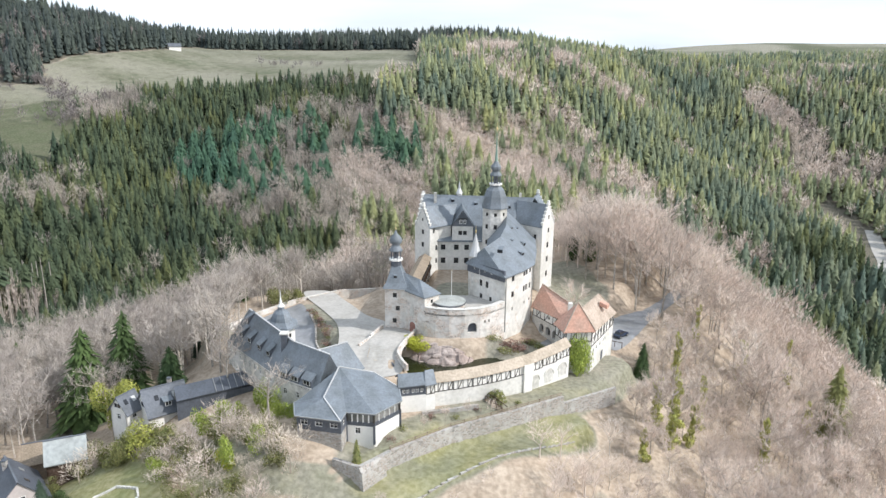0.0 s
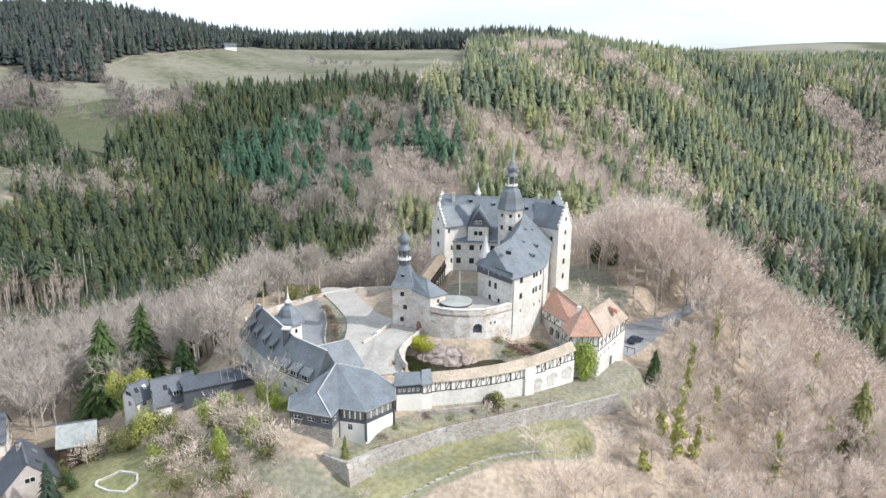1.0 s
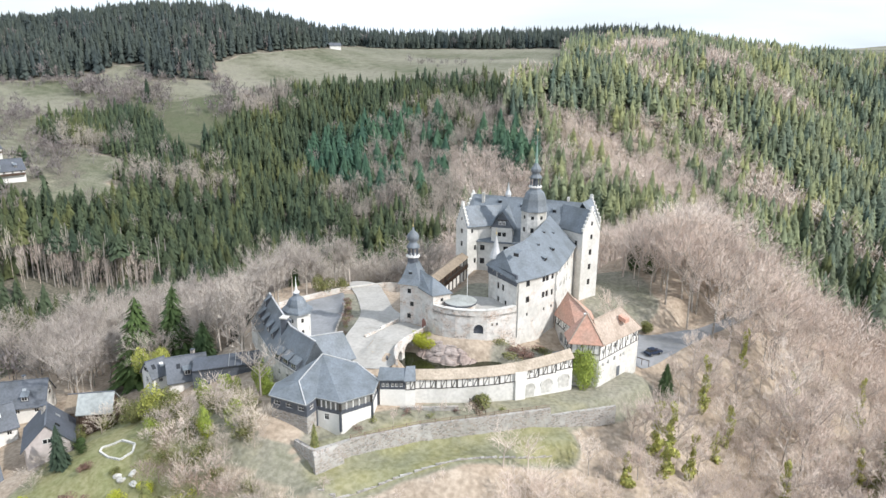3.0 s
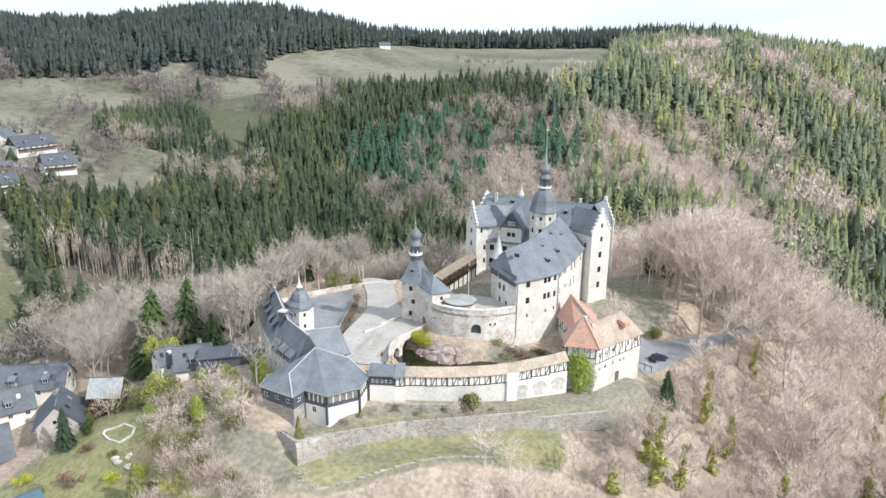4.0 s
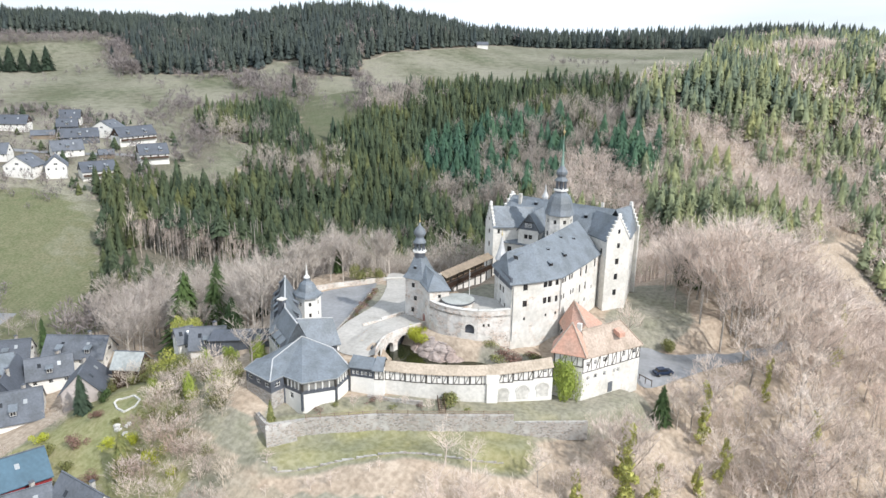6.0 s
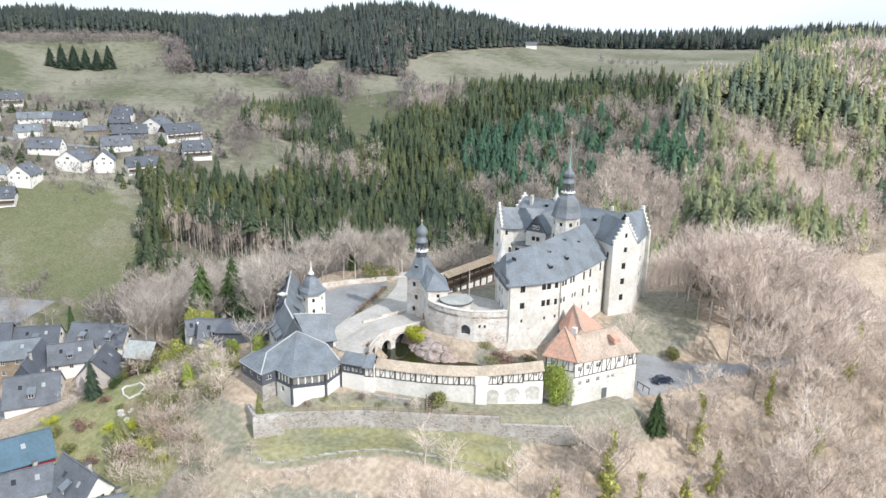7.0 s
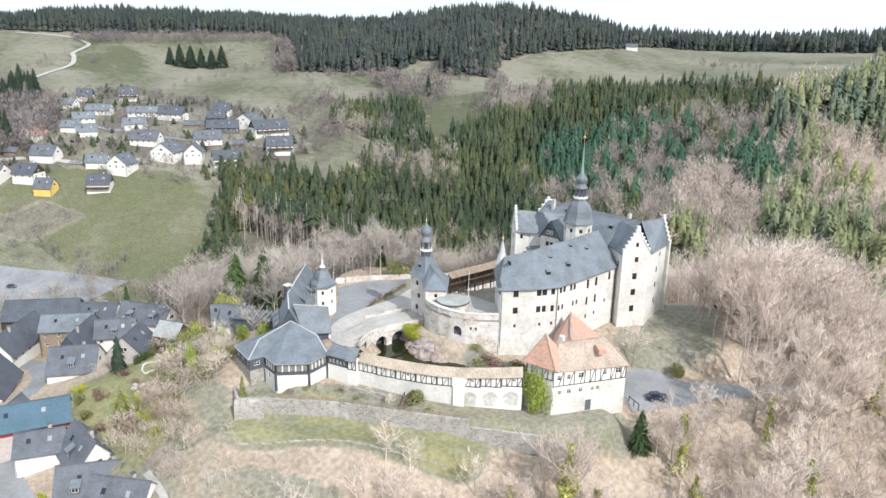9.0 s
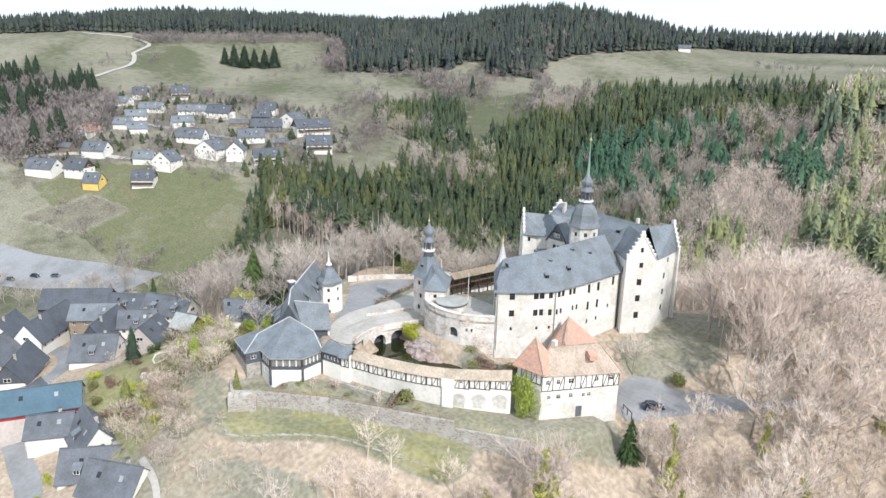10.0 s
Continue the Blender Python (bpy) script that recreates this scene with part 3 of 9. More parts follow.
def cover(x, y):
    n1, n2 = wobble(x, y, 21, 1.0), wobble(x, y, 60, 4.0)
    green, dry, earth = np.zeros(x.shape), np.zeros(x.shape), np.zeros(x.shape)
    mead = inside(x, y, MEADOW) | ((x < -20) & (y > 240)) | ((x < -126) & (y < 260) & (y > 60))
    green[mead] = np.clip(0.48 + 0.12 * n2[mead] + 0.1 * np.sin((y[mead] + 0.35 * x[mead]) / 17 + 2 * n2[mead]) + 0.1 * n1[mead], 0, 1)
    dry[mead] = 1
    for poly, g in ((FIELD, 0.8), (GREEN_WEDGE, 0.85), (GARDENS, 0.5), (VILLAGE, 0.3), ([(-278, 124), (-274, 156), (-240, 168), (-243, 142)], 0.12), ([(-590, 288), (-553, 350), (-640, 380), (-690, 364), (-663, 333), (-643, 322), (-611, 310)], 0.8), ([(-205, 210), (-218, 255), (-228, 305), (-246, 305), (-252, 262), (-240, 218)], 0.55)):
        k = inside(x, y, poly)
        green[k], dry[k] = np.clip(g + 0.3 * n1[k], 0, 1), 0.8
    k = inside(x, y, [(-66, 92), (-68, 108), (-58, 113), (-50, 110), (-42, 104), (-34, 98), (-28, 92), (-38, 86), (-50, 86)])
    green[k] = np.clip(0.85 + 0.2 * n1[k], 0, 1)
    k = inside(x, y, [(-38, 119), (-30, 110), (-24, 104), (-18, 104), (-12, 97), (-18, 90), (-30, 96)])
    green[k], dry[k] = np.clip(0.42 + 0.3 * n1[k], 0, 1), 0.9
    for line, half in HOME_LAWNS:
        d, _ = to_line(x, y, line)
        k = 1 - smooth01((d - half) / 3)
        green, dry = np.maximum(green, k * ((0.5 if half == 4.5 else 0.3 if half == 4.0 else 0.14) + 0.18 * n1)), np.maximum(dry, k)
    d, _ = to_line(x, y, [(-24, 140, 0), (-25.5, 148, 0), (-28.5, 158, 0), (-33, 168, 0)])
    dry = np.maximum(dry, 0.9 * (1 - smooth01((d - 3) / 2)))
    green = np.maximum(green, (0.25 + 0.4 * n1) * (1 - smooth01((d - 3) / 2)))
    d, _ = to_line(x, y, [(14, 142, 0), (20, 145, 0), (26, 147, 0)])
    dry = np.maximum(dry, 0.9 * (1 - smooth01((d - 3) / 3)))
    k = inside(x, y, [(-86, 134), (-56, 141), (-45, 136), (-42, 152), (-62, 166), (-90, 156)])
    dry[k] = np.clip(0.55 + 0.5 * n1[k], 0, 1)
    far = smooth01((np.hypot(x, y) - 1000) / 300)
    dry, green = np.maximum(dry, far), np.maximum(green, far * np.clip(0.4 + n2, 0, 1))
    slope = inside(x, y, [(-30, 100), (-8, 96), (20, 104), (30, 112), (34, 92), (0, 70), (-30, 78)])
    dry[slope] = np.clip(0.5 + 0.5 * n1[slope], 0, 1)
    k = inside(x, y, DARK_WOOD) | inside(x, y, RIGHT_WOOD) | inside(x, y, HILL_WOOD) | inside(x, y, STRIP_WOOD)
    earth[k], green[k], dry[k] = 1.0, 0.0, 0.0
    mixed = inside(x, y, MIX_WOOD)
    earth[mixed] = 0.35 + 0.3 * n1[mixed]
    earth[inside(x, y, GREEN_WEDGE)] = 0.0
    k = inside(x, y, VILLAGE)
    earth[k] = np.clip(0.5 + 0.5 * n1[k], 0, 1)
    k = inside(x, y, [(-226, 262), (-222, 300), (-262, 340), (-318, 366), (-322, 420), (-352, 410), (-345, 345), (-300, 318), (-262, 300)])
    earth[k] = np.clip(0.5 + 0.4 * n1[k], 0, 1)
    k = inside(x, y, [(-278, 124), (-274, 156), (-240, 168), (-243, 142)])
    earth[k] = 0.6
    lush = np.zeros(x.shape)
    lush[inside(x, y, GARDENS) | inside(x, y, [(-66, 92), (-68, 108), (-58, 113), (-28, 92), (-38, 84), (-50, 84)])] = 1.0
    lush[inside(x, y, FIELD)] = 0.25
    d, _ = to_line(x, y, HOME_LAWNS[0][0])
    d = np.minimum(d, to_line(x, y, HOME_LAWNS[1][0])[0])
    lush = np.maximum(lush, 0.9 * (1 - smooth01((d - 4.5) / 3)))
    return green, dry, earth, lush


def build_ground():
    ny, nx = XX.shape
    idx = np.arange(nx * ny).reshape(ny, nx)
    quads = np.stack([idx[:-1, :-1], idx[:-1, 1:], idx[1:, 1:], idx[1:, :-1]], -1).reshape(-1, 4)
    me = bpy.data.meshes.new("ground")
    rough = 0.25 * wobble(XX, YY, 3.1, 7.0) * smooth01((np.hypot(XX, YY - 140) - 42) / 20)
    ZZ[:] = ZZ + rough
    co = np.stack([XX, YY, ZZ], -1).reshape(-1, 3)
    me.vertices.add(len(co))
    me.vertices.foreach_set("co", co.astype(np.float32).ravel())
    me.loops.add(quads.size)
    me.loops.foreach_set("vertex_index", quads.astype(np.int32).ravel())
    me.polygons.add(len(quads))
    me.polygons.foreach_set("loop_start", np.arange(0, quads.size, 4, dtype=np.int32))
    me.update(calc_edges=True)
    me.shade_smooth()
    g, d, e, lu = cover(XX.ravel(), YY.ravel())
    at = me.attributes.new("cover", "FLOAT_COLOR", "POINT")
    at.data.foreach_set("color", np.stack([g, d, e, lu], -1).astype(np.float32).ravel())
    me.materials.append(GROUND)
    tagged(new("ground", me), "hilly ground with meadows, leaf litter and lawns", "ground", "", "structure")


build_ground()


def ribbon(name, line, width, mat, label, category="road", lift=0.10):
    """A strip laid on the ground along a smoothed line."""
    pts = [Vector((*p[:2], 0)) for p in line]
    dense = []
    for i in range(len(pts) - 1):
        p0, p1, p2, p3 = pts[max(i - 1, 0)], pts[i], pts[i + 1], pts[min(i + 2, len(pts) - 1)]
        k = max(2, int((p2 - p1).length / 1.3))
        for j in range(k):
            t = j / k
            dense.append(0.5 * ((2 * p1) + (p2 - p0) * t + (2 * p0 - 5 * p1 + 4 * p2 - p3) * t * t + (3 * p1 - p0 - 3 * p2 + p3) * t ** 3))
    dense.append(pts[-1])
    widths = [q[2] if len(q) > 2 else width for q in line]
    s, rows, across = Shape(), [], max(2, int(width / 1.3))
    for i, p in enumerate(dense):
        way = (dense[min(i + 1, len(dense) - 1)] - dense[max(i - 1, 0)]).normalized()
        side = Vector((-way.y, way.x, 0))
        wd = float(np.interp(i / (len(dense) - 1) * (len(line) - 1), range(len(line)), widths))
        row = []
        for a in range(across + 1):
            q = p + side * wd * (a / across - 0.5)
            row.append(len(s.v))
            s.v.append((q.x, q.y, float(gz(q.x, q.y)) + lift))
        rows.append(row)
    for r0, r1 in zip(rows, rows[1:]):
        for a in range(across):
            s.f.append((r0[a], r0[a + 1], r1[a + 1], r1[a]))
    ob = part(name, s, mat)
    for p in ob.data.polygons:
        p.use_smooth = True
    if ob.data.polygons[0].normal.z < 0:
        ob.data.flip_normals()
    return tagged(ob, label, category, "", "structure")




def rounded(pts, closed=False, step=0.8):
    """A smooth curve through the points."""
    out, n = [], len(pts)
    for i in range(n if closed else n - 1):
        at = (lambda j: pts[j % n]) if closed else (lambda j: pts[min(max(j, 0), n - 1)])
        p0, p1, p2, p3 = (Vector(at(i + j)) for j in (-1, 0, 1, 2))
        k = max(1, int((p2 - p1).length / step))
        for j in range(k):
            t = j / k
            out.append(tuple(0.5 * ((2 * p1) + (p2 - p0) * t + (2 * p0 - 5 * p1 + 4 * p2 - p3) * t * t + (3 * p1 - p0 - 3 * p2 + p3) * t ** 3)))
    return out if closed else out + [tuple(pts[-1])]


def sheet(name, edge, level, mat, label, step=0.7):
    """A paved sheet inside a curved edge, following the level given."""
    edge = rounded(edge, True)
    ex, ey = [p[0] for p in edge], [p[1] for p in edge]
    gx, gy = np.meshgrid(np.arange(min(ex), max(ex) + step, step), np.arange(min(ey), max(ey) + step, step))
    keep = inside(gx + step / 2, gy + step / 2, edge)[:-1, :-1]
    whole = np.zeros(gx.shape, int)
    for a, e in ((0, 0), (0, 1), (1, 0), (1, 1)):
        whole[a:a + keep.shape[0], e:e + keep.shape[1]] += keep
    rim = np.argwhere((whole > 0) & (whole < 4))
    ea = np.array(edge)
    eb = np.roll(ea, -1, axis=0)
    for r, c in rim:
        p = np.array((gx[r, c], gy[r, c]))
        u = np.clip(((p - ea) * (eb - ea)).sum(1) / (((eb - ea) ** 2).sum(1) + 1e-9), 0, 1)
        q = ea + (eb - ea) * u[:, None]
        gx[r, c], gy[r, c] = q[np.argmin(((q - p) ** 2).sum(1))]
    z = level(gx, gy)
    s, idx = Shape(), {}
    for r, c in np.argwhere(keep):
        q = []
        for a, e in ((r, c), (r, c + 1), (r + 1, c + 1), (r + 1, c)):
            if (a, e) not in idx:
                idx[(a, e)] = len(s.v)
                s.v.append((float(gx[a, e]), float(gy[a, e]), float(z[a, e])))
            q.append(idx[(a, e)])
        s.f.append(tuple(q))
    ob = part(name, s, mat)
    ob.data.shade_smooth()
    return tagged(ob, label, "road", "", "structure")


def road_level(gx, gy):
    z, w = np.zeros(gx.shape), np.zeros(gx.shape)
    for line, *_ in (PADS[1], PADS[3]):
        d, level = to_line(gx, gy, line)
        k = 1 / (d * d + 0.4)
        z, w = z + level * k, w + k
    return np.maximum(z / w + 0.16, np.where(gx < -11, gz(gx, gy) + 0.1, -9))


sheet("castle_road", [(-7.0, 146.5), (-8.2, 141.0), (-9.1, 136.0), (-8.8, 132.2), (-7.6, 129.2), (-10.0, 126.6), (-15.5, 126.6), (-20.0, 131.0), (-21.6, 138.0), (-22.6, 146.0), (-25.0, 156.0), (-31.0, 169.0), (-37.0, 180.0), (-30.0, 181.0), (-24.0, 172.0), (-18.0, 160.0), (-13.2, 153.5), (-12.4, 149.4)], road_level, GRAVEL, "pale gravel road and ramp curving up to the castle gate")
sheet("lower_court", [(-20.6, 131.4), (-27.0, 136.6), (-33.0, 143.0), (-40.0, 149.5), (-47.0, 156.0), (-44.0, 163.0), (-38.0, 172.0), (-35.4, 171.0), (-32.0, 162.5), (-29.6, 155.0), (-28.0, 147.0), (-25.4, 139.6)], lambda x, y: gz(x, y) + 0.14, ASPHALT, "grey paved court beside the long slate-roofed building")
sheet("car_road", [(33.0, 169.5), (37.0, 173.0), (43.0, 174.6), (48.0, 178.2), (53.0, 181.6), (60.0, 188.4), (68.0, 199.0), (71.0, 197.0), (63.0, 186.0), (57.0, 178.6), (52.5, 171.6), (48.4, 164.8), (44.0, 159.8), (40.0, 157.6), (36.5, 161.5)], lambda x, y: gz(x, y) + 0.12, ASPHALT, "grey asphalt yard and drive beside the timbered house")
ribbon("valley_road", [(262, 372), (260, 392), (268, 415), (279, 432), (286, 452), (296, 480)], 9.0, GRAVEL, "pale road along the valley floor", "road", 0.3)
ribbon("garden_lane", [(6, 81), (-4, 83), (-11, 85.3), (-19, 86.0)], 1.2, GRAVEL, "narrow pale lane along the foot of the slope", "road", 0.12)
ribbon("village_street", [(-24, 62), (-30, 67), (-38, 70), (-48, 71), (-62, 73), (-78, 80), (-92, 92), (-110, 96), (-140, 92), (-170, 98)], 5.0, ASPHALT, "narrow grey village street between the houses")
ribbon("car_park", [(-262, 100), (-232, 114), (-204, 128), (-170, 141)], 24.0, ASPHALT, "grey gravel car park beside the meadow", "car park", 0.25)
ribbon("field_track", [(-565, 255), (-585, 280), (-604, 303), (-630, 316), (-646, 322), (-668, 346), (-690, 346), (-713, 339), (-760, 310)], 4.0, GRAVEL, "pale track winding up over the far meadow", "track", 0.5)
ribbon("grove_road", [(-356, 112), (-345, 136), (-326, 170), (-300, 188), (-285, 212)], 4.0, GRAVEL, "pale road past the conifer grove into the upper village", "road", 0.3)
ribbon("upper_street", [(-260, 285), (-285, 262), (-318, 240), (-352, 225), (-400, 205), (-470, 195)], 4.5, ASPHALT, "village street between white houses", "road", 0.3)


# ---- castle ----
def footprint_walls(parent, pts, z0, z1, mat, wins, style="dark", closed=True, label=""):
    """Walls along pts, counter-clockwise seen from above; wins: {side: [(share along, sill, width, height)]}."""
    count = len(pts) if closed else len(pts) - 1
    for i in range(count):
        p, q = pts[i], pts[(i + 1) % len(pts)]
        n = math.hypot(q[0] - p[0], q[1] - p[1])
        glazed_wall("wall", parent, p, q, z0 if not isinstance(z0, (list, tuple)) else z0[i], z1, [(s * n, v, w, h) for s, v, w, h in wins.get(i, ())], mat, style, 0.45, label)


def arched(p, q, z0, z1, centers, r, spring, thick):
    """A wall from p to q pierced by round arches."""
    s = Shape()
    n = math.hypot(q[0] - p[0], q[1] - p[1])
    dx, dy = (q[0] - p[0]) / n, (q[1] - p[1]) / n
    at = lambda u, z, t: (p[0] + dx * u - dy * t, p[1] + dy * u + dx * t, z)
    us = sorted({0.0, n, *(c + r * math.cos(math.pi * k / 12) for c in centers for k in range(13))})
    def low(u):
        for c in centers:
            if abs(u - c) <= r + 1e-6:
                return spring + math.sqrt(max(0.0, r * r - (u - c) ** 2))
        return z0
    for a, b in zip(us, us[1:]):
        m = (a + b) / 2
        hole = any(abs(m - c) < r for c in centers)
        la, lb = (low(a), low(b)) if hole else (z0, z0)
        s.poly(at(a, la, 0), at(b, lb, 0), at(b, z1, 0), at(a, z1, 0))
        s.poly(at(b, lb, thick), at(a, la, thick), at(a, z1, thick), at(b, z1, thick))
        if hole:
            s.poly(at(b, lb, 0), at(a, la, 0), at(a, la, thick), at(b, lb, thick))
        s.poly(at(a, z1, 0), at(b, z1, 0), at(b, z1, thick), at(a, z1, thick))
    for c in centers:
        for e in (-r, r):
            s.poly(at(c + e, z0, 0), at(c + e, spring, 0), at(c + e, spring, thick), at(c + e, z0, thick))
    return s


def stepped_gable(parent, p, q, z_eave, z_peak, steps=5, thick=0.5, mat=None, wins=()):
    """A gable wall from p to q whose rim climbs in steps, each with a small cap."""
    n = math.hypot(q[0] - p[0], q[1] - p[1])
    dx, dy = (q[0] - p[0]) / n, (q[1] - p[1]) / n
    prof = [(0, 0)]
    for i in range(steps):
        u = n * 0.5 * i / steps
        zt = (z_peak - z_eave) * (i + 1) / steps
        prof += [(u, zt), (n * 0.5 * (i + 1) / steps, zt)]
    prof.pop()
    full = prof + [(n - u, v) for u, v in prof[::-1]]
    at = lambda u, v, t: (p[0] + dx * u - dy * t, p[1] + dy * u + dx * t, z_eave + v)
    s = Shape()
    s.poly(*[at(u, v, 0) for u, v in full[::1]][::-1])
    s.poly(*[at(u, v, thick) for u, v in full])
    for (a, b), (c, d) in zip(full, full[1:]):
        s.poly(at(a, b, 0), at(c, d, 0), at(c, d, thick), at(a, b, thick))
    ob = part("gable", s, mat or PLASTER, parent, "stepped gable")
    for i in range(steps):
        for sgn in (0, 1):
            u0, u1 = n * 0.5 * i / steps - 0.05, n * 0.5 * (i + 1) / steps
            zt = (z_peak - z_eave) * (i + 1) / steps
            if sgn:
                u0, u1 = n - u1, n - u0
            part("coping_stone", Shape().slab([at(u0, zt + 0.12, -0.12), at(u1, zt + 0.12, -0.12), at(u1, zt + 0.12, thick + 0.12), at(u0, zt + 0.12, thick + 0.12)], (0, 0, -0.12)), PLASTER_WHITE, ob)
    zt = z_peak - z_eave
    part("pinnacle", Shape().slab([at(n / 2 + u, zt + 0.9, t) for u, t in ((-0.35, 0.0), (0.35, 0.0), (0.35, thick), (-0.35, thick))], (0, 0, -0.8)), PLASTER_WHITE, ob)
    for u, v, w, h in wins:
        fr, pa = window_mesh(w, h, "plain")
        a = new("window", pa)
        a.parent = parent
        c = at(u * n, v - z_eave, -0.19)
        a.matrix_local = Matrix.Translation(Vector(c) - parent.location) @ Matrix.Rotation(math.atan2(dy, dx), 4, "Z")
    return ob


def roof_faces(name, parent, faces, mat, thick=0.25, label=""):
    s = Shape()
    for f in faces:
        s.slab(f, (0, 0, -thick))
    return part(name, s, mat, parent, label)


def ridge_caps(parent, lines, mat, wide=0.26):
    """Capping strips along ridges and hips."""
    for a, b in lines:
        part("ridge_cap", Shape().beam((a[0], a[1], a[2] + 0.06), (b[0], b[1], b[2] + 0.06), wide, 0.14), mat, parent)


def skylight(parent, p, slope_dir, w=0.9, l=1.1, rise=1.0):
    """A small shed dormer, open side down the slope: cheeks, lid and pane."""
    x, y, z = p
    dx, dy = slope_dir
    sx, sy = -dy, dx
    s = Shape()
    a = [(x + sx * w / 2, y + sy * w / 2, z + rise * 0.55), (x - sx * w / 2, y - sy * w / 2, z + rise * 0.55)]
    b = [(x - dx * l * 1.6 - sx * w / 2, y - dy * l * 1.6 - sy * w / 2, z + rise * 0.8), (x - dx * l * 1.6 + sx * w / 2, y - dy * l * 1.6 + sy * w / 2, z + rise * 0.8)]
    s.slab([a[0], a[1], b[0], b[1]], (0, 0, -0.12))
    ob = part("roof_dormer", s, SLATE, parent)
    g = Shape().slab([a[0], a[1], (a[1][0] - dx * 0.1, a[1][1] - dy * 0.1, z - 0.2), (a[0][0] - dx * 0.1, a[0][1] - dy * 0.1, z - 0.2)], (-dx * 0.08, -dy * 0.08, 0))
    part("pane", g, GLASS, ob)
    return ob


# great hall
HB = -6.0
hall = thing("castle_hall", (10, 188, HB), "cream plastered castle hall with steep blue-grey slate roofs and stepped gables", "castle building")
L0, L1, N0, N1 = (-7.1, 179.5), (-3.4, 176.3), (-1.2, 178.9), (11.0, 178.9)
K0, F0, G0, H0 = (19.4, 182.4), (25.4, 177.8), (29.2, 183.4), (27.9, 194.4)
B0, B1 = (22.5, 203.0), (-4.2, 203.0)
# block walls rise to 17, the main front to 13
for p, q, z1, wins in (
    (L0, L1, 17.2, [(0.5, 15.0, 0.8, 1.2), (0.5, 11.6, 0.8, 1.3), (0.5, 7.9, 0.8, 1.3)]),
    (L1, N0, 17.2, [(0.45, 15.3, 0.7, 1.1), (0.75, 10.7, 0.7, 1.3), (0.75, 7.2, 0.7, 1.3), (0.75, 3.6, 0.7, 1.0)]),
    (N0, N1, 13.2, [(0.10, 10.6, 1.2, 1.4), (0.38, 10.6, 1.2, 1.4), (0.60, 10.6, 1.2, 1.4), (0.10, 7.0, 1.2, 1.5), (0.38, 7.0, 1.2, 1.5), (0.60, 7.0, 1.2, 1.5), (0.25, 3.4, 1.2, 1.4), (0.82, 10.6, 1.1, 1.4)]),
    (N1, K0, 13.2, []),
    (K0, F0, 17.2, [(0.72, 13.6, 0.8, 1.3)]),
    (F0, G0, 17.3, [(0.52, 15.1, 0.9, 1.2), (0.50, 11.0, 1.1, 1.5), (0.50, 7.2, 1.1, 1.5), (0.50, 3.2, 1.1, 1.5)]),
    (G0, H0, 17.0, [(0.62, 14.8, 0.8, 1.2), (0.5, 11.2, 1.0, 1.4), (0.5, 7.4, 1.0, 1.4), (0.5, 3.6, 1.0, 1.4)]),
    (H0, B0, 15.0, []), (B0, B1, 13.2, []), (B1, (-7.5, 184.5), 13.2, []), ((-7.5, 184.5), L0, 17.2, []),
):
    n = math.hypot(q[0] - p[0], q[1] - p[1])
    glazed_wall("wall", hall, p, q, HB, z1, [(s * n, v, w, h) for s, v, w, h in wins], PLASTER)
RL, RR = (-5.6, 193.0, 22.5), (24.2, 187.6, 22.9)
roof_faces("main_roof", hall, [
    [(-7.0, 184.0, 15.2), (-1.4, 178.4, 13.1), (11.6, 178.4, 13.1), (19.6, 180.8, 13.4), (24.2, 187.6, 22.9), RL],
    [RR, (25.8, 196.5, 15.0), (22.5, 203.4, 13.0), (-4.4, 203.4, 13.0), RL]], SLATE, 0.25, "blue-grey slate main roof")
# left block: ridge runs back from its gable
LP, LE = (-5.25, 177.9), (1.9, 186.2)
roof_faces("side_roof", hall, [
    [(L1[0] - 0.1, L1[1] - 0.3, 17.1), (2.2, 180.0, 17.1), (3.6, 186.6, 21.2), (LP[0], LP[1], 22.2)],
    [(LP[0], LP[1], 22.2), (3.6, 186.6, 21.2), (-2.6, 186.5, 17.1), (L0[0] - 0.2, L0[1] + 0.1, 17.1)]], SLATE, 0.2)
part("wall", Shape().wall(N0, (2.0, 180.1), 13.0, 17.1), PLASTER, hall)
stepped_gable(hall, L0, L1, 17.2, 22.4, 6, wins=[(0.5, 18.4, 0.6, 0.9)])
# right block
RP = (27.3, 180.6)
roof_faces("side_roof", hall, [
    [(F0[0] - 0.2, F0[1] - 0.2, 17.1), (RP[0], RP[1], 22.5), (19.5, 187.0, 22.3), (K0[0] - 0.2, K0[1] + 0.1, 17.1)],
    [(RP[0], RP[1], 22.5), (G0[0] + 0.1, G0[1], 17.1), (24.8, 188.0, 19.5), (19.5, 187.0, 22.3)]], SLATE, 0.2)
stepped_gable(hall, F0, G0, 17.3, 22.6, 6, wins=[(0.5, 18.6, 0.8, 1.2)])
# rear right block: ridge towards its far gable
RG = (26.4, 195.2)
roof_faces("side_roof", hall, [
    [RR, (G0[0] + 0.2, G0[1] + 0.6, 16.9), (H0[0] + 0.3, H0[1], 16.9), (RG[0], RG[1], 22.9)],
    [(RG[0], RG[1], 22.9), (22.4, 197.2, 16.9), (21.6, 190.6, 19.5), RR]], SLATE, 0.2)
stepped_gable(hall, (29.0, 194.3), (23.6, 196.2), 16.9, 22.8, 6)
part("wall", Shape().wall((29.0, 194.3), (22.6, 196.5), HB, 16.9), PLASTER, hall)
# far left gable
stepped_gable(hall, (-4.2, 202.0), (-7.5, 184.3), 14.0, 22.4, 8)
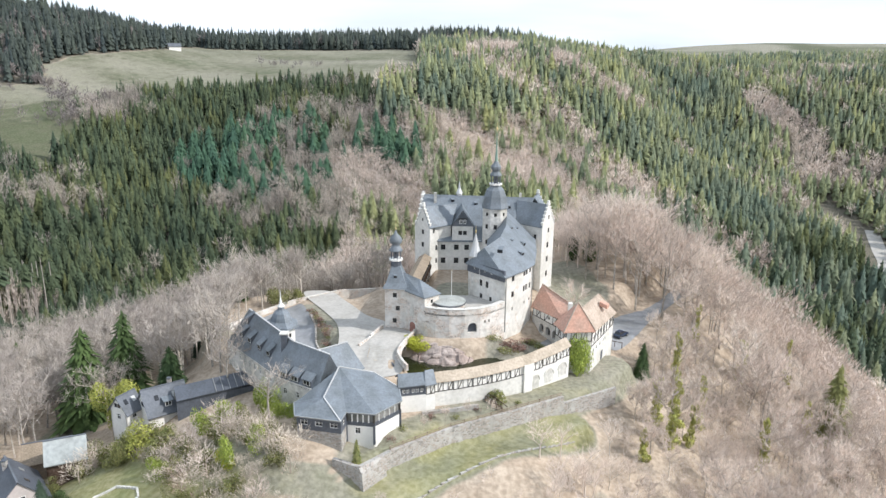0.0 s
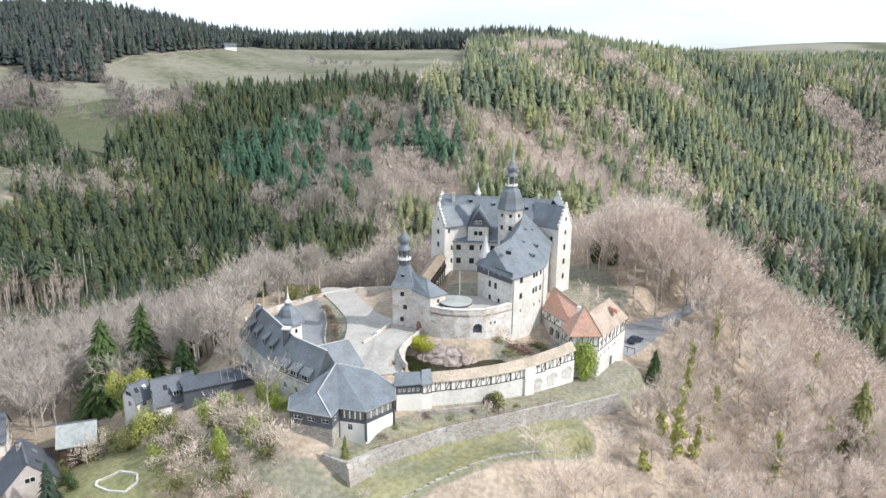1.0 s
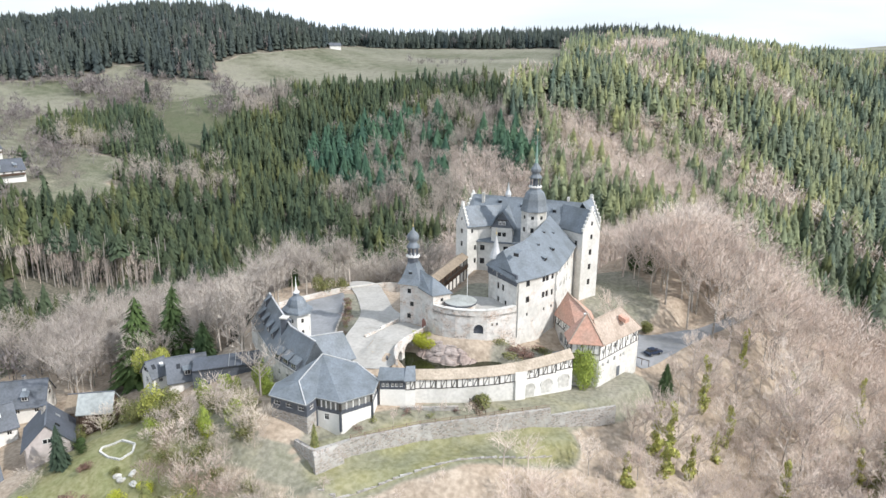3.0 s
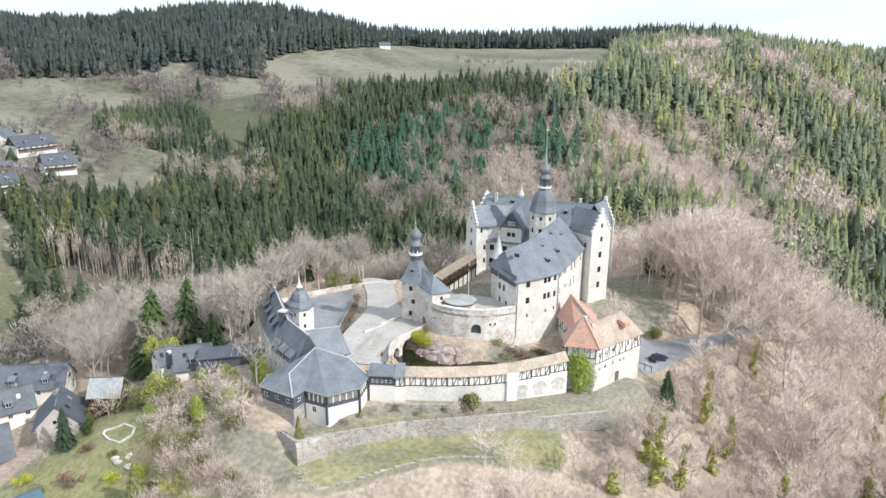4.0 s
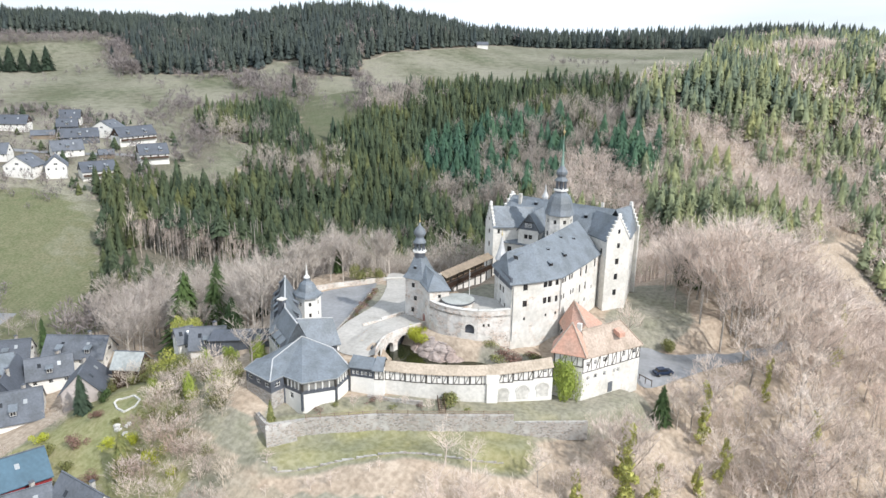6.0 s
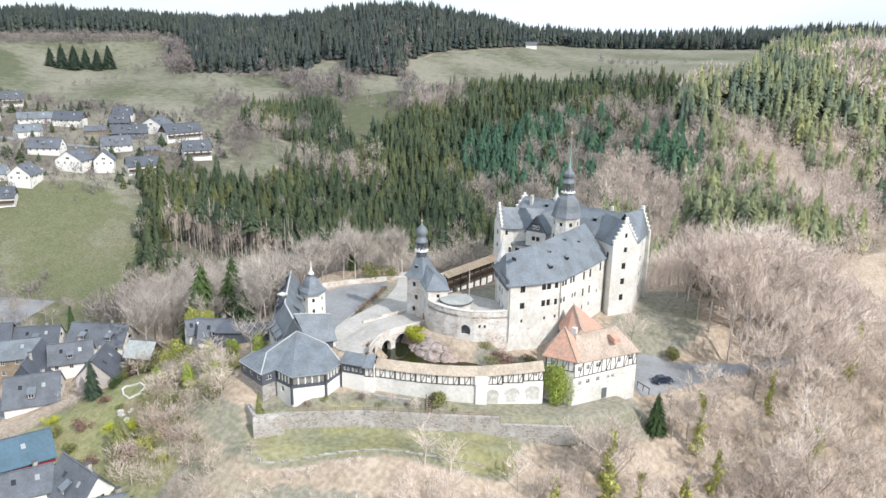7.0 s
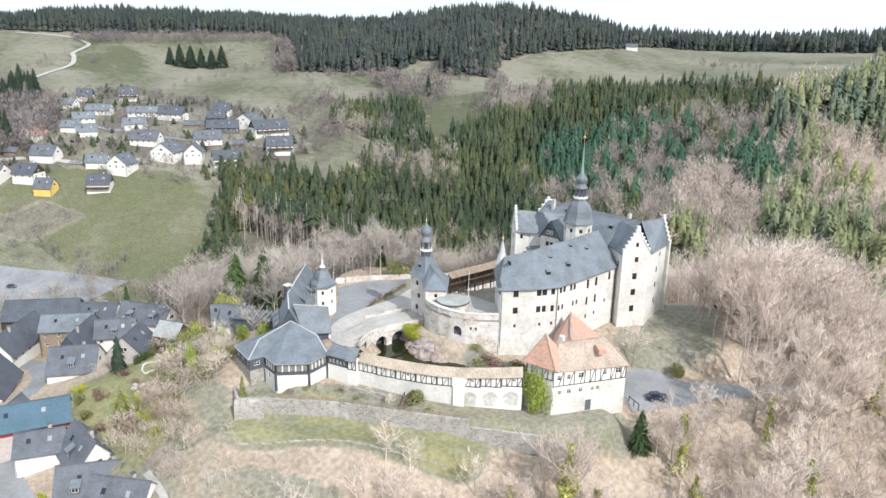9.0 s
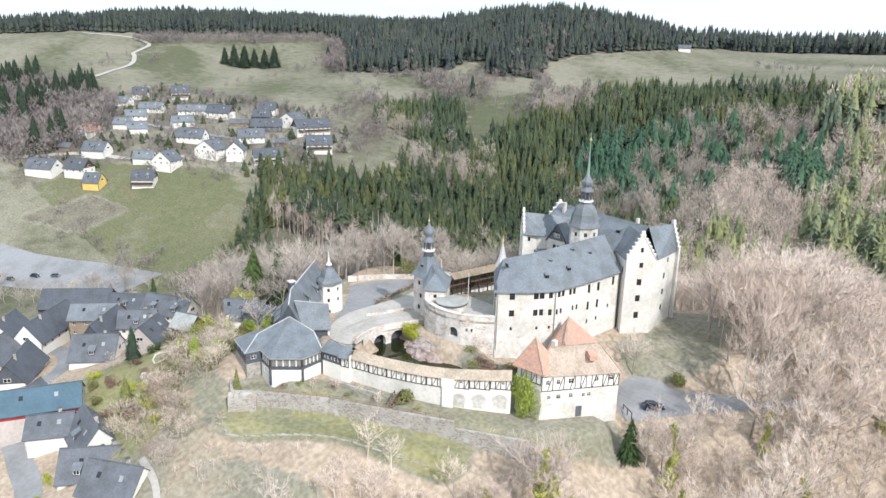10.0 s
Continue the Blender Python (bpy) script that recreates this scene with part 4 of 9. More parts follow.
# front dormer with its timbered gable
DL, DR = (2.3, 178.86), (7.7, 178.86)
glazed_wall("dormer_wall", hall, DL, DR, 13.2, 16.9, [(2.1, 14.6, 0.95, 1.1), (3.3, 14.6, 0.95, 1.1)], PLASTER)
part("dormer_wall", Shape().poly((DL[0], DL[1], 16.9), (DR[0], DR[1], 16.9), (5.0, DL[1], 20.7)).poly((DL[0], DL[1] + 0.4, 16.9), (5.0, DL[1] + 0.4, 20.7), (DR[0], DL[1] + 0.4, 16.9)), SLATE_GREY, hall, "slate-hung dormer gable")
for x in (4.5, 5.5):
    window(hall, DL, DR, x - DL[0], 17.6, 0.75, 1.0, "cross").location.y -= 0.2
for a, b in (((DL[0] - 0.3, 16.6), (5.0, 20.9)), ((DR[0] + 0.3, 16.6), (5.0, 20.9)), ((3.4, 18.9), (6.6, 18.9))):
    part("timber", Shape().beam((a[0], DL[1] - 0.12, a[1]), (b[0], DL[1] - 0.12, b[1]), 0.22), TIMBER, hall)
roof_faces("dormer_roof", hall, [
    [(DL[0] - 0.4, 178.5, 16.5), (5.0, 178.5, 20.95), (5.0, 189.0, 20.95), (DL[0] - 0.4, 184.0, 16.5)],
    [(5.0, 178.5, 20.95), (DR[0] + 0.4, 178.5, 16.5), (DR[0] + 0.4, 184.0, 16.5), (5.0, 189.0, 20.95)]], SLATE, 0.2)
for s in (0, 1):
    x = (DL, DR)[s][0]
    part("dormer_wall", Shape().wall(*(((x, 184.0), (x, 178.9)) if s == 0 else ((x, 178.9), (x, 184.0))), 13.2, 16.9, (), 0.2), PLASTER, hall)
for x, y, z in ((-1.0, 187.5, 19.2), (2.5, 190.3, 21.2), (8.7, 188.6, 20.7), (17.4, 186.3, 20.4)):
    skylight(hall, (x, y - 0.6, z), (0.1, -0.99))
part("ridge_turret", Shape().lathe(4.3, 191.8, [(0.75, 21.0), (0.75, 23.0), (0.95, 23.05), (0.35, 24.4), (0.05, 26.4)], 8), LEAD, hall)
part("chimney", Shape().box(-2.6, 190.2, 20.5, -1.9, 191.2, 23.4), PLASTER_GREY, hall)
part("chimney", Shape().box(20.3, 188.2, 21.0, 20.9, 189.0, 23.9), PLASTER_GREY, hall)

# great tower
tower = thing("castle_tower", (13.1, 178.2, HB), "octagonal plastered stair tower with slate bell roof and lantern", "tower")
TS = [(13.1 + 3.25 * math.cos(math.tau * (i + 0.5) / 8), 178.2 + 3.25 * math.sin(math.tau * (i + 0.5) / 8)) for i in range(8)]
tw = {i: [(0.5, 20.3, 0.75, 0.9), (0.5, 17.0, 0.85, 1.2), (0.5, 13.0, 0.7, 1.2)] for i in (3, 4, 5, 6, 7)}
footprint_walls(tower, TS, HB, 22.3, PLASTER_GREY, tw)
part("bell_roof", Shape().lathe(13.1, 178.2, [(3.6, 22.2), (3.6, 22.4), (3.2, 23.6), (2.9, 25.2), (2.3, 26.7), (1.4, 27.5), (1.25, 28.0)], 8, math.tau / 16), SLATE, tower)
part("lantern_floor", Shape().lathe(13.1, 178.2, [(1.7, 28.0), (1.7, 28.35)], 8, math.tau / 16), FRAME_WHITE, tower)
for i in range(8):
    a = math.tau * (i + 0.5) / 8
    part("lantern_post", Shape().box(13.1 + 1.15 * math.cos(a) - 0.11, 178.2 + 1.15 * math.sin(a) - 0.11, 28.3, 13.1 + 1.15 * math.cos(a) + 0.11, 178.2 + 1.15 * math.sin(a) + 0.11, 30.4), SLATE_GREY, tower)
part("lantern_core", Shape().lathe(13.1, 178.2, [(0.5, 28.3), (0.5, 30.4)], 8), SLATE_DARK, tower)
part("lantern_roof", Shape().lathe(13.1, 178.2, [(1.6, 30.3), (1.6, 30.5), (1.0, 31.2), (0.95, 31.5), (1.3, 32.0), (1.35, 32.6), (0.8, 33.3), (0.4, 34.0)], 8, math.tau / 16), SLATE, tower)
part("spire", Shape().lathe(13.1, 178.2, [(0.42, 33.9), (0.22, 36.5), (0.06, 41.0)], 8), VERDIGRIS, tower, "slim green copper spire")
part("finial", Shape().lathe(13.1, 178.2, [(0.06, 40.8), (0.06, 41.6), (0.3, 41.8), (0.3, 42.1), (0.05, 42.4), (0.04, 43.6)], 8), GOLD, tower, "gilded ball and rod")

# curved wing
wing = thing("castle_wing", (15, 163, -1.0), "bright plastered curved castle wing with large slate roof", "castle building")
W0, W1, W2, W3 = (5.9, 157.2), (13.7, 148.8), (20.8, 159.4), (23.3, 178.8)
W4, W5 = (11.5, 176.0), (10.5, 163.5)
WT = (18.0, 154.6)
wing_windows = {
    0: [(0.35, 9.0, 0.9, 1.5), (0.52, 9.0, 0.9, 1.5), (0.36, 5.9, 0.8, 1.3), (0.62, 5.9, 0.8, 1.2)],
    1: [(0.46, 11.0, 1.15, 1.5), (0.46, 7.3, 1.1, 1.4), (0.46, 4.2, 0.5, 0.7)],
    2: [(0.22, 11.0, 1.1, 1.5), (0.45, 11.0, 1.1, 1.5), (0.8, 11.0, 0.9, 1.4), (0.22, 7.3, 1.0, 1.4), (0.45, 7.3, 0.9, 1.4), (0.8, 7.2, 0.8, 1.4), (0.3, 4.2, 0.5, 0.7), (0.8, 4.2, 0.5, 0.7)],
    3: [(0.05, 11.0, 0.8, 1.4), (0.11, 11.0, 0.8, 1.4), (0.22, 10.9, 0.8, 1.4), (0.28, 10.9, 0.8, 1.4), (0.03, 7.2, 0.6, 1.2), (0.09, 7.2, 0.6, 1.2), (0.27, 7.2, 0.55, 1.2), (0.33, 7.2, 0.55, 1.2), (0.51, 10.3, 0.8, 2.0), (0.66, 10.3, 0.8, 2.0), (0.90, 10.8, 0.8, 2.0), (0.51, 6.4, 0.7, 1.9), (0.66, 6.4, 0.7, 1.9), (0.51, 3.2, 0.5, 1.0), (0.66, 3.4, 0.5, 1.0), (0.84, 5.6, 0.5, 1.0)],
}
footprint_walls(wing, [W0, W1, WT, W2, W3, W4, W5], -5.0, 13.0, PLASTER_WING, wing_windows, "dark")
# slate-hung overhang on the end
ov = Shape()
o0, o1 = Vector((W0[0], W0[1], 0)), Vector((W1[0], W1[1], 0))
out = Vector((o1.y - o0.y, -(o1.x - o0.x), 0)).normalized() * 0.35
ov.wall((o0.x + out.x, o0.y + out.y), (o1.x + out.x, o1.y + out.y), 11.7, 14.2, [(2.0, 2.6, 12.6, 13.4), (5.2, 5.8, 12.6, 13.4), (7.2, 7.8, 12.6, 13.4)], 0.4)
part("slate_overhang", ov, SLATE_DARK, wing, "dark slate-hung overhang")
for u in (2.3, 5.5, 7.5):
    window(wing, (o0.x + out.x, o0.y + out.y), (o1.x + out.x, o1.y + out.y), u, 12.6, 0.6, 0.8, "cross")
V0, V1, V2, V3 = (9.3, 155.3, 17.7), (13.2, 160.0, 19.0), (15.2, 168.0, 19.8), (16.6, 181.5, 20.4)
e0, e1, e1b, e2, e2b, e3 = (5.2, 156.9, 13.6), (13.6, 147.9, 12.9), (18.4, 154.0, 12.8), (21.4, 159.2, 12.8), (22.9, 168.5, 13.3), (23.9, 178.9, 13.7)
i1, i2, i3 = (10.0, 163.8, 14.2), (10.8, 170.0, 14.2), (11.2, 176.4, 14.2)
roof_faces("wing_roof", wing, [
    [e0, e1, V0], [e1, e1b, V0], [e1b, e2, V1], [e1b, V1, V0], [e2, e2b, V2], [e2, V2, V1], [e2b, e3, V3], [e2b, V3, V2],
    [V0, i1, e0], [V0, V1, i1], [V1, i2, i1], [V1, V2, i2], [V2, i3, i2], [V2, V3, i3]], SLATE, 0.22, "curved blue-grey slate roof")
for p in ((16.4, 162.5, 17.3), (18.6, 158.9, 15.2), (16.8, 169.5, 18.6), (19.6, 165.0, 15.9), (18.6, 173.5, 17.6)):
    skylight(wing, p, (0.83, -0.55), 0.8, 1.2, 0.9)
skylight(wing, (12.6, 152.6, 17.4), (-0.3, -0.95), 1.2, 1.2, 1.2)
part("stair_turret", Shape().lathe(7.4, 157.0, [(1.1, 4.0), (1.1, 15.6)], 10), PLASTER_GREY, wing)
part("turret_spire", Shape().lathe(7.4, 157.0, [(1.5, 15.4), (1.35, 15.8), (0.75, 17.6), (0.1, 20.6)], 10), LEAD, wing, "pale pointed turret roof")
part("finial", Shape().lathe(7.4, 157.0, [(0.06, 20.5), (0.2, 21.1), (0.06, 21.4), (0.03, 22.4)], 6), GOLD, wing)
# downpipes
for x, y in ((13.95, 148.9), (20.95, 159.2)):
    part("downpipe", Shape().lathe(x, y, [(0.09, 0.0), (0.09, 12.8)], 6), METAL, wing)

# rampart in front of the court
rampart = thing("rampart", (4, 146, -0.5), "pale rubble rampart wall with arched opening and flat round bastion", "castle wall")
arc = [(-3.9, 144.6), (-1.5, 143.5), (1.5, 143.0), (4.8, 143.1), (8.2, 144.1), (11.0, 146.0), (13.7, 148.6)]
for i, (p, q) in enumerate(zip(arc, arc[1:])):
    n = math.hypot(q[0] - p[0], q[1] - p[1])
    if i == 3:
        part("wall", arched(p, q, 1.9, 7.2, [1.75], 1.05, 3.1, 0.9), MASONRY, rampart)
        part("wall", Shape().wall(p, q, -4.5, 1.9, (), 0.9), MASONRY, rampart)
        dx, dy = (q[0] - p[0]) / n, (q[1] - p[1]) / n
        ring = Shape()
        for k in range(12):
            a, e = math.pi * k / 12, math.pi * (k + 1) / 12
            pts = [(1.75 + r * math.cos(g), 3.1 + r * math.sin(g)) for r, g in ((1.05, a), (1.35, a), (1.35, e), (1.05, e))]
            ring.slab([(p[0] + dx * u + dy * 0.06, p[1] + dy * u - dx * 0.06, v) for u, v in pts], (-dy * 0.06, dx * 0.06, 0))
        part("arch_ring", ring, STONE_PALE, rampart)
        continue
    holes = [(n * 0.3, n * 0.3 + 0.45, 3.6, 4.3), (n * 0.62, n * 0.62 + 0.45, 3.6, 4.3)] if i == 4 else []
    part("wall", Shape().wall(p, q, -4.5, 7.2, holes, 0.9), MASONRY, rampart)
for p, q in zip(arc, arc[1:]):
    n = math.hypot(q[0] - p[0], q[1] - p[1])
    dx, dy = (q[0] - p[0]) / n, (q[1] - p[1]) / n
    part("coping", Shape().slab([(p[0] + dy * 0.1, p[1] - dx * 0.1, 7.35), (q[0] + dy * 0.1, q[1] - dx * 0.1, 7.35), (q[0] - dy * 1.0, q[1] + dx * 1.0, 7.35), (p[0] - dy * 1.0, p[1] + dx * 1.0, 7.35)], (0, 0, -0.15)), STONE_PALE, rampart)
# Dark sheet behind the rampart arch, standing in for its shade.
part("niche", Shape().wall(lerp(arc[3], arc[4], 0.1), lerp(arc[3], arc[4], 0.9), 1.6, 4.6, (), 0.2), SLATE_DARK, rampart).location = (-0.35, 0.62, 0)
part("walkway_floor", Shape().slab([(x, y, 6.1) for x, y in arc] + [(9.0, 156.0, 6.1), (-1.0, 156.0, 6.1), (-3.5, 150.0, 6.1)], (0, 0, -0.4)), GRAVEL, rampart)
bastion = thing("round_bastion", (1.5, 147.9, 5.5), "low round bastion with a flat grey gravel roof", "castle wall")
part("drum", Shape().lathe(1.5, 147.7, [(3.3, 4.0), (3.3, 7.4)], 28), MASONRY, bastion)
part("flat_roof", Shape().lathe(1.5, 147.7, [(3.55, 7.4), (3.6, 7.75), (0.4, 8.1)], 28), ROOF_FELT, bastion)
part("roof_edge", Shape().lathe(1.5, 147.7, [(3.62, 7.32), (3.66, 7.5), (3.62, 7.6)], 28), SLATE_DARK, bastion)
for x, y in ((2.0, 152.3), (8.3, 154.0)):
    pole = thing("flagpole", (x, y, 6.1), "slim pale flagpole in the upper court", "flagpole", "flagpoles in the court")
    part("pole", Shape().lathe(x, y, [(0.07, 6.1), (0.05, 13.2)], 8), FRAME_WHITE, pole)
    part("knob", Shape().lathe(x, y, [(0.05, 13.2), (0.12, 13.3), (0.05, 13.45)], 8), GOLD, pole)

# gatehouse
gate = thing("gatehouse", (-8, 150, 0), "plastered gate tower with slate roof, lantern and onion top", "gatehouse")
g1, g2, g3, g4, g5, g6 = (-12.7, 148.9), (-8.0, 148.4), (-3.8, 144.5), (-0.8, 147.9), (-6.5, 154.8), (-12.2, 153.9)
for p, q, z1, wins in ((g1, g2, 10.2, [(0.47, 7.9, 0.9, 1.1), (0.6, 4.9, 0.9, 1.1), (0.45, 2.0, 0.9, 1.1)]),
                       (g2, g3, 9.7, []), (g3, g4, 9.4, [(0.5, 7.6, 0.7, 0.8)]), (g4, g5, 9.4, []), (g5, g6, 10.2, []), (g6, g1, 10.2, [(0.5, 7.6, 0.8, 1.1), (0.5, 4.4, 0.8, 1.1)])):
    n = math.hypot(q[0] - p[0], q[1] - p[1])
    glazed_wall("wall", gate, p, q, -2.0, z1, [(s * n, v, w, h) for s, v, w, h in wins], MASONRY, "dark")
# door in the angled face, with an arched surround
gd = Vector((g3[0] - g2[0], g3[1] - g2[1], 0)).normalized()
gn = Vector((gd.y, -gd.x, 0))
dc = Vector((g2[0], g2[1], 0)) + gd * 2.1
arch_pts = [(-0.85, 0.2), (0.85, 0.2), (0.85, 2.2), (0.6, 2.75), (0.0, 3.0), (-0.6, 2.75), (-0.85, 2.2)]
part("door_surround", Shape().slab([tuple(dc + gn * 0.12 + gd * u * 1.3 + Vector((0, 0, 0.2 + (v - 0.2) * 1.12))) for u, v in arch_pts], tuple(-gn * 0.12)), STONE_PALE, gate)
part("door", Shape().slab([tuple(dc + gn * 0.16 + gd * u + Vector((0, 0, v))) for u, v in arch_pts], tuple(-gn * 0.1)), DOOR_RED, gate, "faded red arched wooden door")
part("shield_panel", Shape().slab([tuple(dc + gn * 0.1 + gd * (u - 0.3) + Vector((0, 0, v))) for u, v in ((-0.6, 4.2), (0.6, 4.2), (0.6, 6.0), (0.0, 6.9), (-0.6, 6.0))], tuple(-gn * 0.1)), STONE_PALE, gate, "pale carved stone panel")
gc = (-10.35, 151.3)
q4 = [(-13.2, 148.4, 10.0), (-7.4, 147.8, 10.0), (-6.9, 154.3, 10.0), (-12.7, 154.7, 10.0)]
levels = [(1.0, 10.0), (0.74, 11.2), (0.52, 12.9), (0.33, 14.6)]
rf = Shape()
for (k0, z0), (k1, z1) in zip(levels, levels[1:]):
    for i in range(4):
        a, b = q4[i], q4[(i + 1) % 4]
        pt = lambda c, k, z: (gc[0] + (c[0] - gc[0]) * k, gc[1] + (c[1] - gc[1]) * k, z)
        rf.poly(pt(a, k0, z0), pt(b, k0, z0), pt(b, k1, z1), pt(a, k1, z1))
rf.poly(*[(gc[0] + (c[0] - gc[0]) * 0.33, gc[1] + (c[1] - gc[1]) * 0.33, 14.6) for c in q4])
rf.poly(*q4[::-1])
part("tower_roof", rf, SLATE, gate, "flared slate tower roof")
part("lantern_base", Shape().lathe(*gc, [(1.2, 14.4), (1.2, 15.9)], 8, math.tau / 16), SLATE_DARK, gate)
part("lantern_rail", Shape().lathe(*gc, [(1.55, 15.8), (1.55, 16.2)], 8, math.tau / 16), FRAME_WHITE, gate)
for i in range(8):
    a = math.tau * (i + 0.5) / 8
    part("lantern_post", Shape().box(gc[0] + 1.05 * math.cos(a) - 0.1, gc[1] + 1.05 * math.sin(a) - 0.1, 16.2, gc[0] + 1.05 * math.cos(a) + 0.1, gc[1] + 1.05 * math.sin(a) + 0.1, 18.0), SLATE_GREY, gate)
part("lantern_core", Shape().lathe(*gc, [(0.35, 16.2), (0.35, 18.0)], 8), SLATE_DARK, gate)
part("onion_roof", Shape().lathe(*gc, [(1.5, 17.9), (1.45, 18.2), (0.95, 18.9), (0.85, 19.3), (1.3, 19.8), (1.4, 20.5), (1.0, 21.2), (0.35, 21.8), (0.1, 22.6)], 12), SLATE, gate, "slate onion top", True)
part("finial", Shape().lathe(*gc, [(0.06, 22.5), (0.2, 22.9), (0.06, 23.2), (0.03, 24.6)], 6), GOLD, gate)
roof_faces("gate_roof", gate, [
    [(-8.3, 147.8, 9.9), (-3.9, 143.9, 9.5), (-5.0, 148.6, 12.2), (-8.6, 151.0, 13.0)],
    [(-3.9, 143.9, 9.5), (-0.3, 147.8, 9.3), (-5.0, 148.6, 12.2)],
    [(-0.3, 147.8, 9.3), (-6.3, 155.2, 9.4), (-8.6, 151.0, 13.0), (-5.0, 148.6, 12.2)]], SLATE, 0.2)
skylight(gate, (-10.4, 149.2, 12.4), (0.0, -1.0), 0.7, 0.6, 0.8)

# open timber gallery between gatehouse and hall
gal = thing("timber_gallery", (-6, 165, 4.5), "open dark timber gallery with a brown shingle roof", "gallery")
ga, gb = Vector((-7.0, 155.0, 0)), Vector((-4.6, 176.2, 0))
gdr = (gb - ga).normalized()
gnr = Vector((gdr.y, -gdr.x, 0))
lift = lambda p, z: (p.x, p.y, z)
part("base_wall", Shape().wall(tuple(ga - gnr * 0.6)[:2], tuple(gb - gnr * 0.6)[:2], -1.5, 6.3), PLASTER_WHITE, gal)
part("floor", Shape().slab([lift(ga + gnr * 1.4, 6.6), lift(gb + gnr * 1.4, 6.6), lift(gb - gnr * 1.4, 6.6), lift(ga - gnr * 1.4, 6.6)], (0, 0, -0.3)), WOOD_DARK, gal)
part("back_wall", Shape().wall(tuple(gb - gnr * 1.3)[:2], tuple(ga - gnr * 1.3)[:2], -1.5, 9.2, (), 0.2), WOOD, gal)
for i in range(9):
    p = ga.lerp(gb, i / 8) + gnr * 1.3
    part("post", Shape().beam(lift(p, 6.6), lift(p, 9.3), 0.2), TIMBER, gal)
    part("support_post", Shape().beam(lift(p, 3.6), lift(p, 6.3), 0.24), TIMBER, gal)
for i in range(30):
    p = ga.lerp(gb, (i + 0.5) / 30) + gnr * 1.42
    part("parapet_board", Shape().beam(lift(p, 6.5), lift(p, 7.5), 0.6, 0.06), WOOD_DARK, gal)
for z in (7.55, 9.25):
    part("rail", Shape().beam(lift(ga + gnr * 1.4, z), lift(gb + gnr * 1.4, z), 0.16, 0.16), TIMBER, gal)
roof_faces("roof", gal, [
    [lift(ga + gnr * 1.75, 9.3), lift(gb + gnr * 1.75, 9.3), lift(gb - gnr * 0.1, 10.3), lift(ga - gnr * 0.1, 10.3)],
    [lift(ga - gnr * 0.1, 10.3), lift(gb - gnr * 0.1, 10.3), lift(gb - gnr * 1.7, 9.3), lift(ga - gnr * 1.7, 9.3)]], WOOD, 0.12)


# timber framing on a white infilled wall
def timbered_wall(parent, p, q, z0, z1, bays, wins=(), brace=True, style="cross"):
    n = math.hypot(q[0] - p[0], q[1] - p[1])
    glazed_wall("infill_wall", parent, p, q, z0, z1, [(u, v, w, h) for u, v, w, h in wins], PLASTER_WHITE, style, 0.3)
    dx, dy = (q[0] - p[0]) / n, (q[1] - p[1]) / n
    at = lambda u, z: (p[0] + dx * u + dy * 0.03, p[1] + dy * u - dx * 0.03, z)
    for z in (z0 + 0.12, z1 - 0.12) if brace else (z0 + 0.12, z1 - 0.12, (z0 + z1) / 2):
        part("rail", Shape().beam(at(0, z), at(n, z), 0.1, 0.14), TIMBER, parent)
    for i in range(bays + 1):
        u = min(max(n * i / bays, 0.1), n - 0.1)
        if not any(abs(u - w[0]) < w[2] / 2 for w in wins):
            part("post", Shape().beam(at(u, z0 + 0.2), at(u, z1 - 0.2), 0.11, 0.12), TIMBER, parent)
        if brace and i < bays and i % 2 == 1:
            part("brace", Shape().beam(at(u + 0.15, z0 + 0.25), at(u + n / bays - 0.15, z1 - 0.25), 0.13, 0.1), TIMBER, parent)


# curved timbered wall-walk along the moat
walkway = thing("covered_wall_walk", (12, 129, -6), "curved half-timbered wall walk with a faded tile roof on white arches", "wall walk")
ww = [(-1.6, 123.0), (2.2, 124.4), (6.0, 126.0), (9.8, 127.8), (13.6, 129.8), (17.4, 132.2), (20.6, 134.6), (23.8, 137.0), (26.9, 139.6)]
tops = [0.3, 0.15, 0.05, 0.0, 0.0, 0.1, 0.35, 0.65, 1.0]
inner = []
for i, (x, y) in enumerate(ww):
    a, b = ww[max(i - 1, 0)], ww[min(i + 1, len(ww) - 1)]
    t = Vector((b[0] - a[0], b[1] - a[1], 0)).normalized()
    inner.append((x - t.y * 2.4, y + t.x * 2.4))
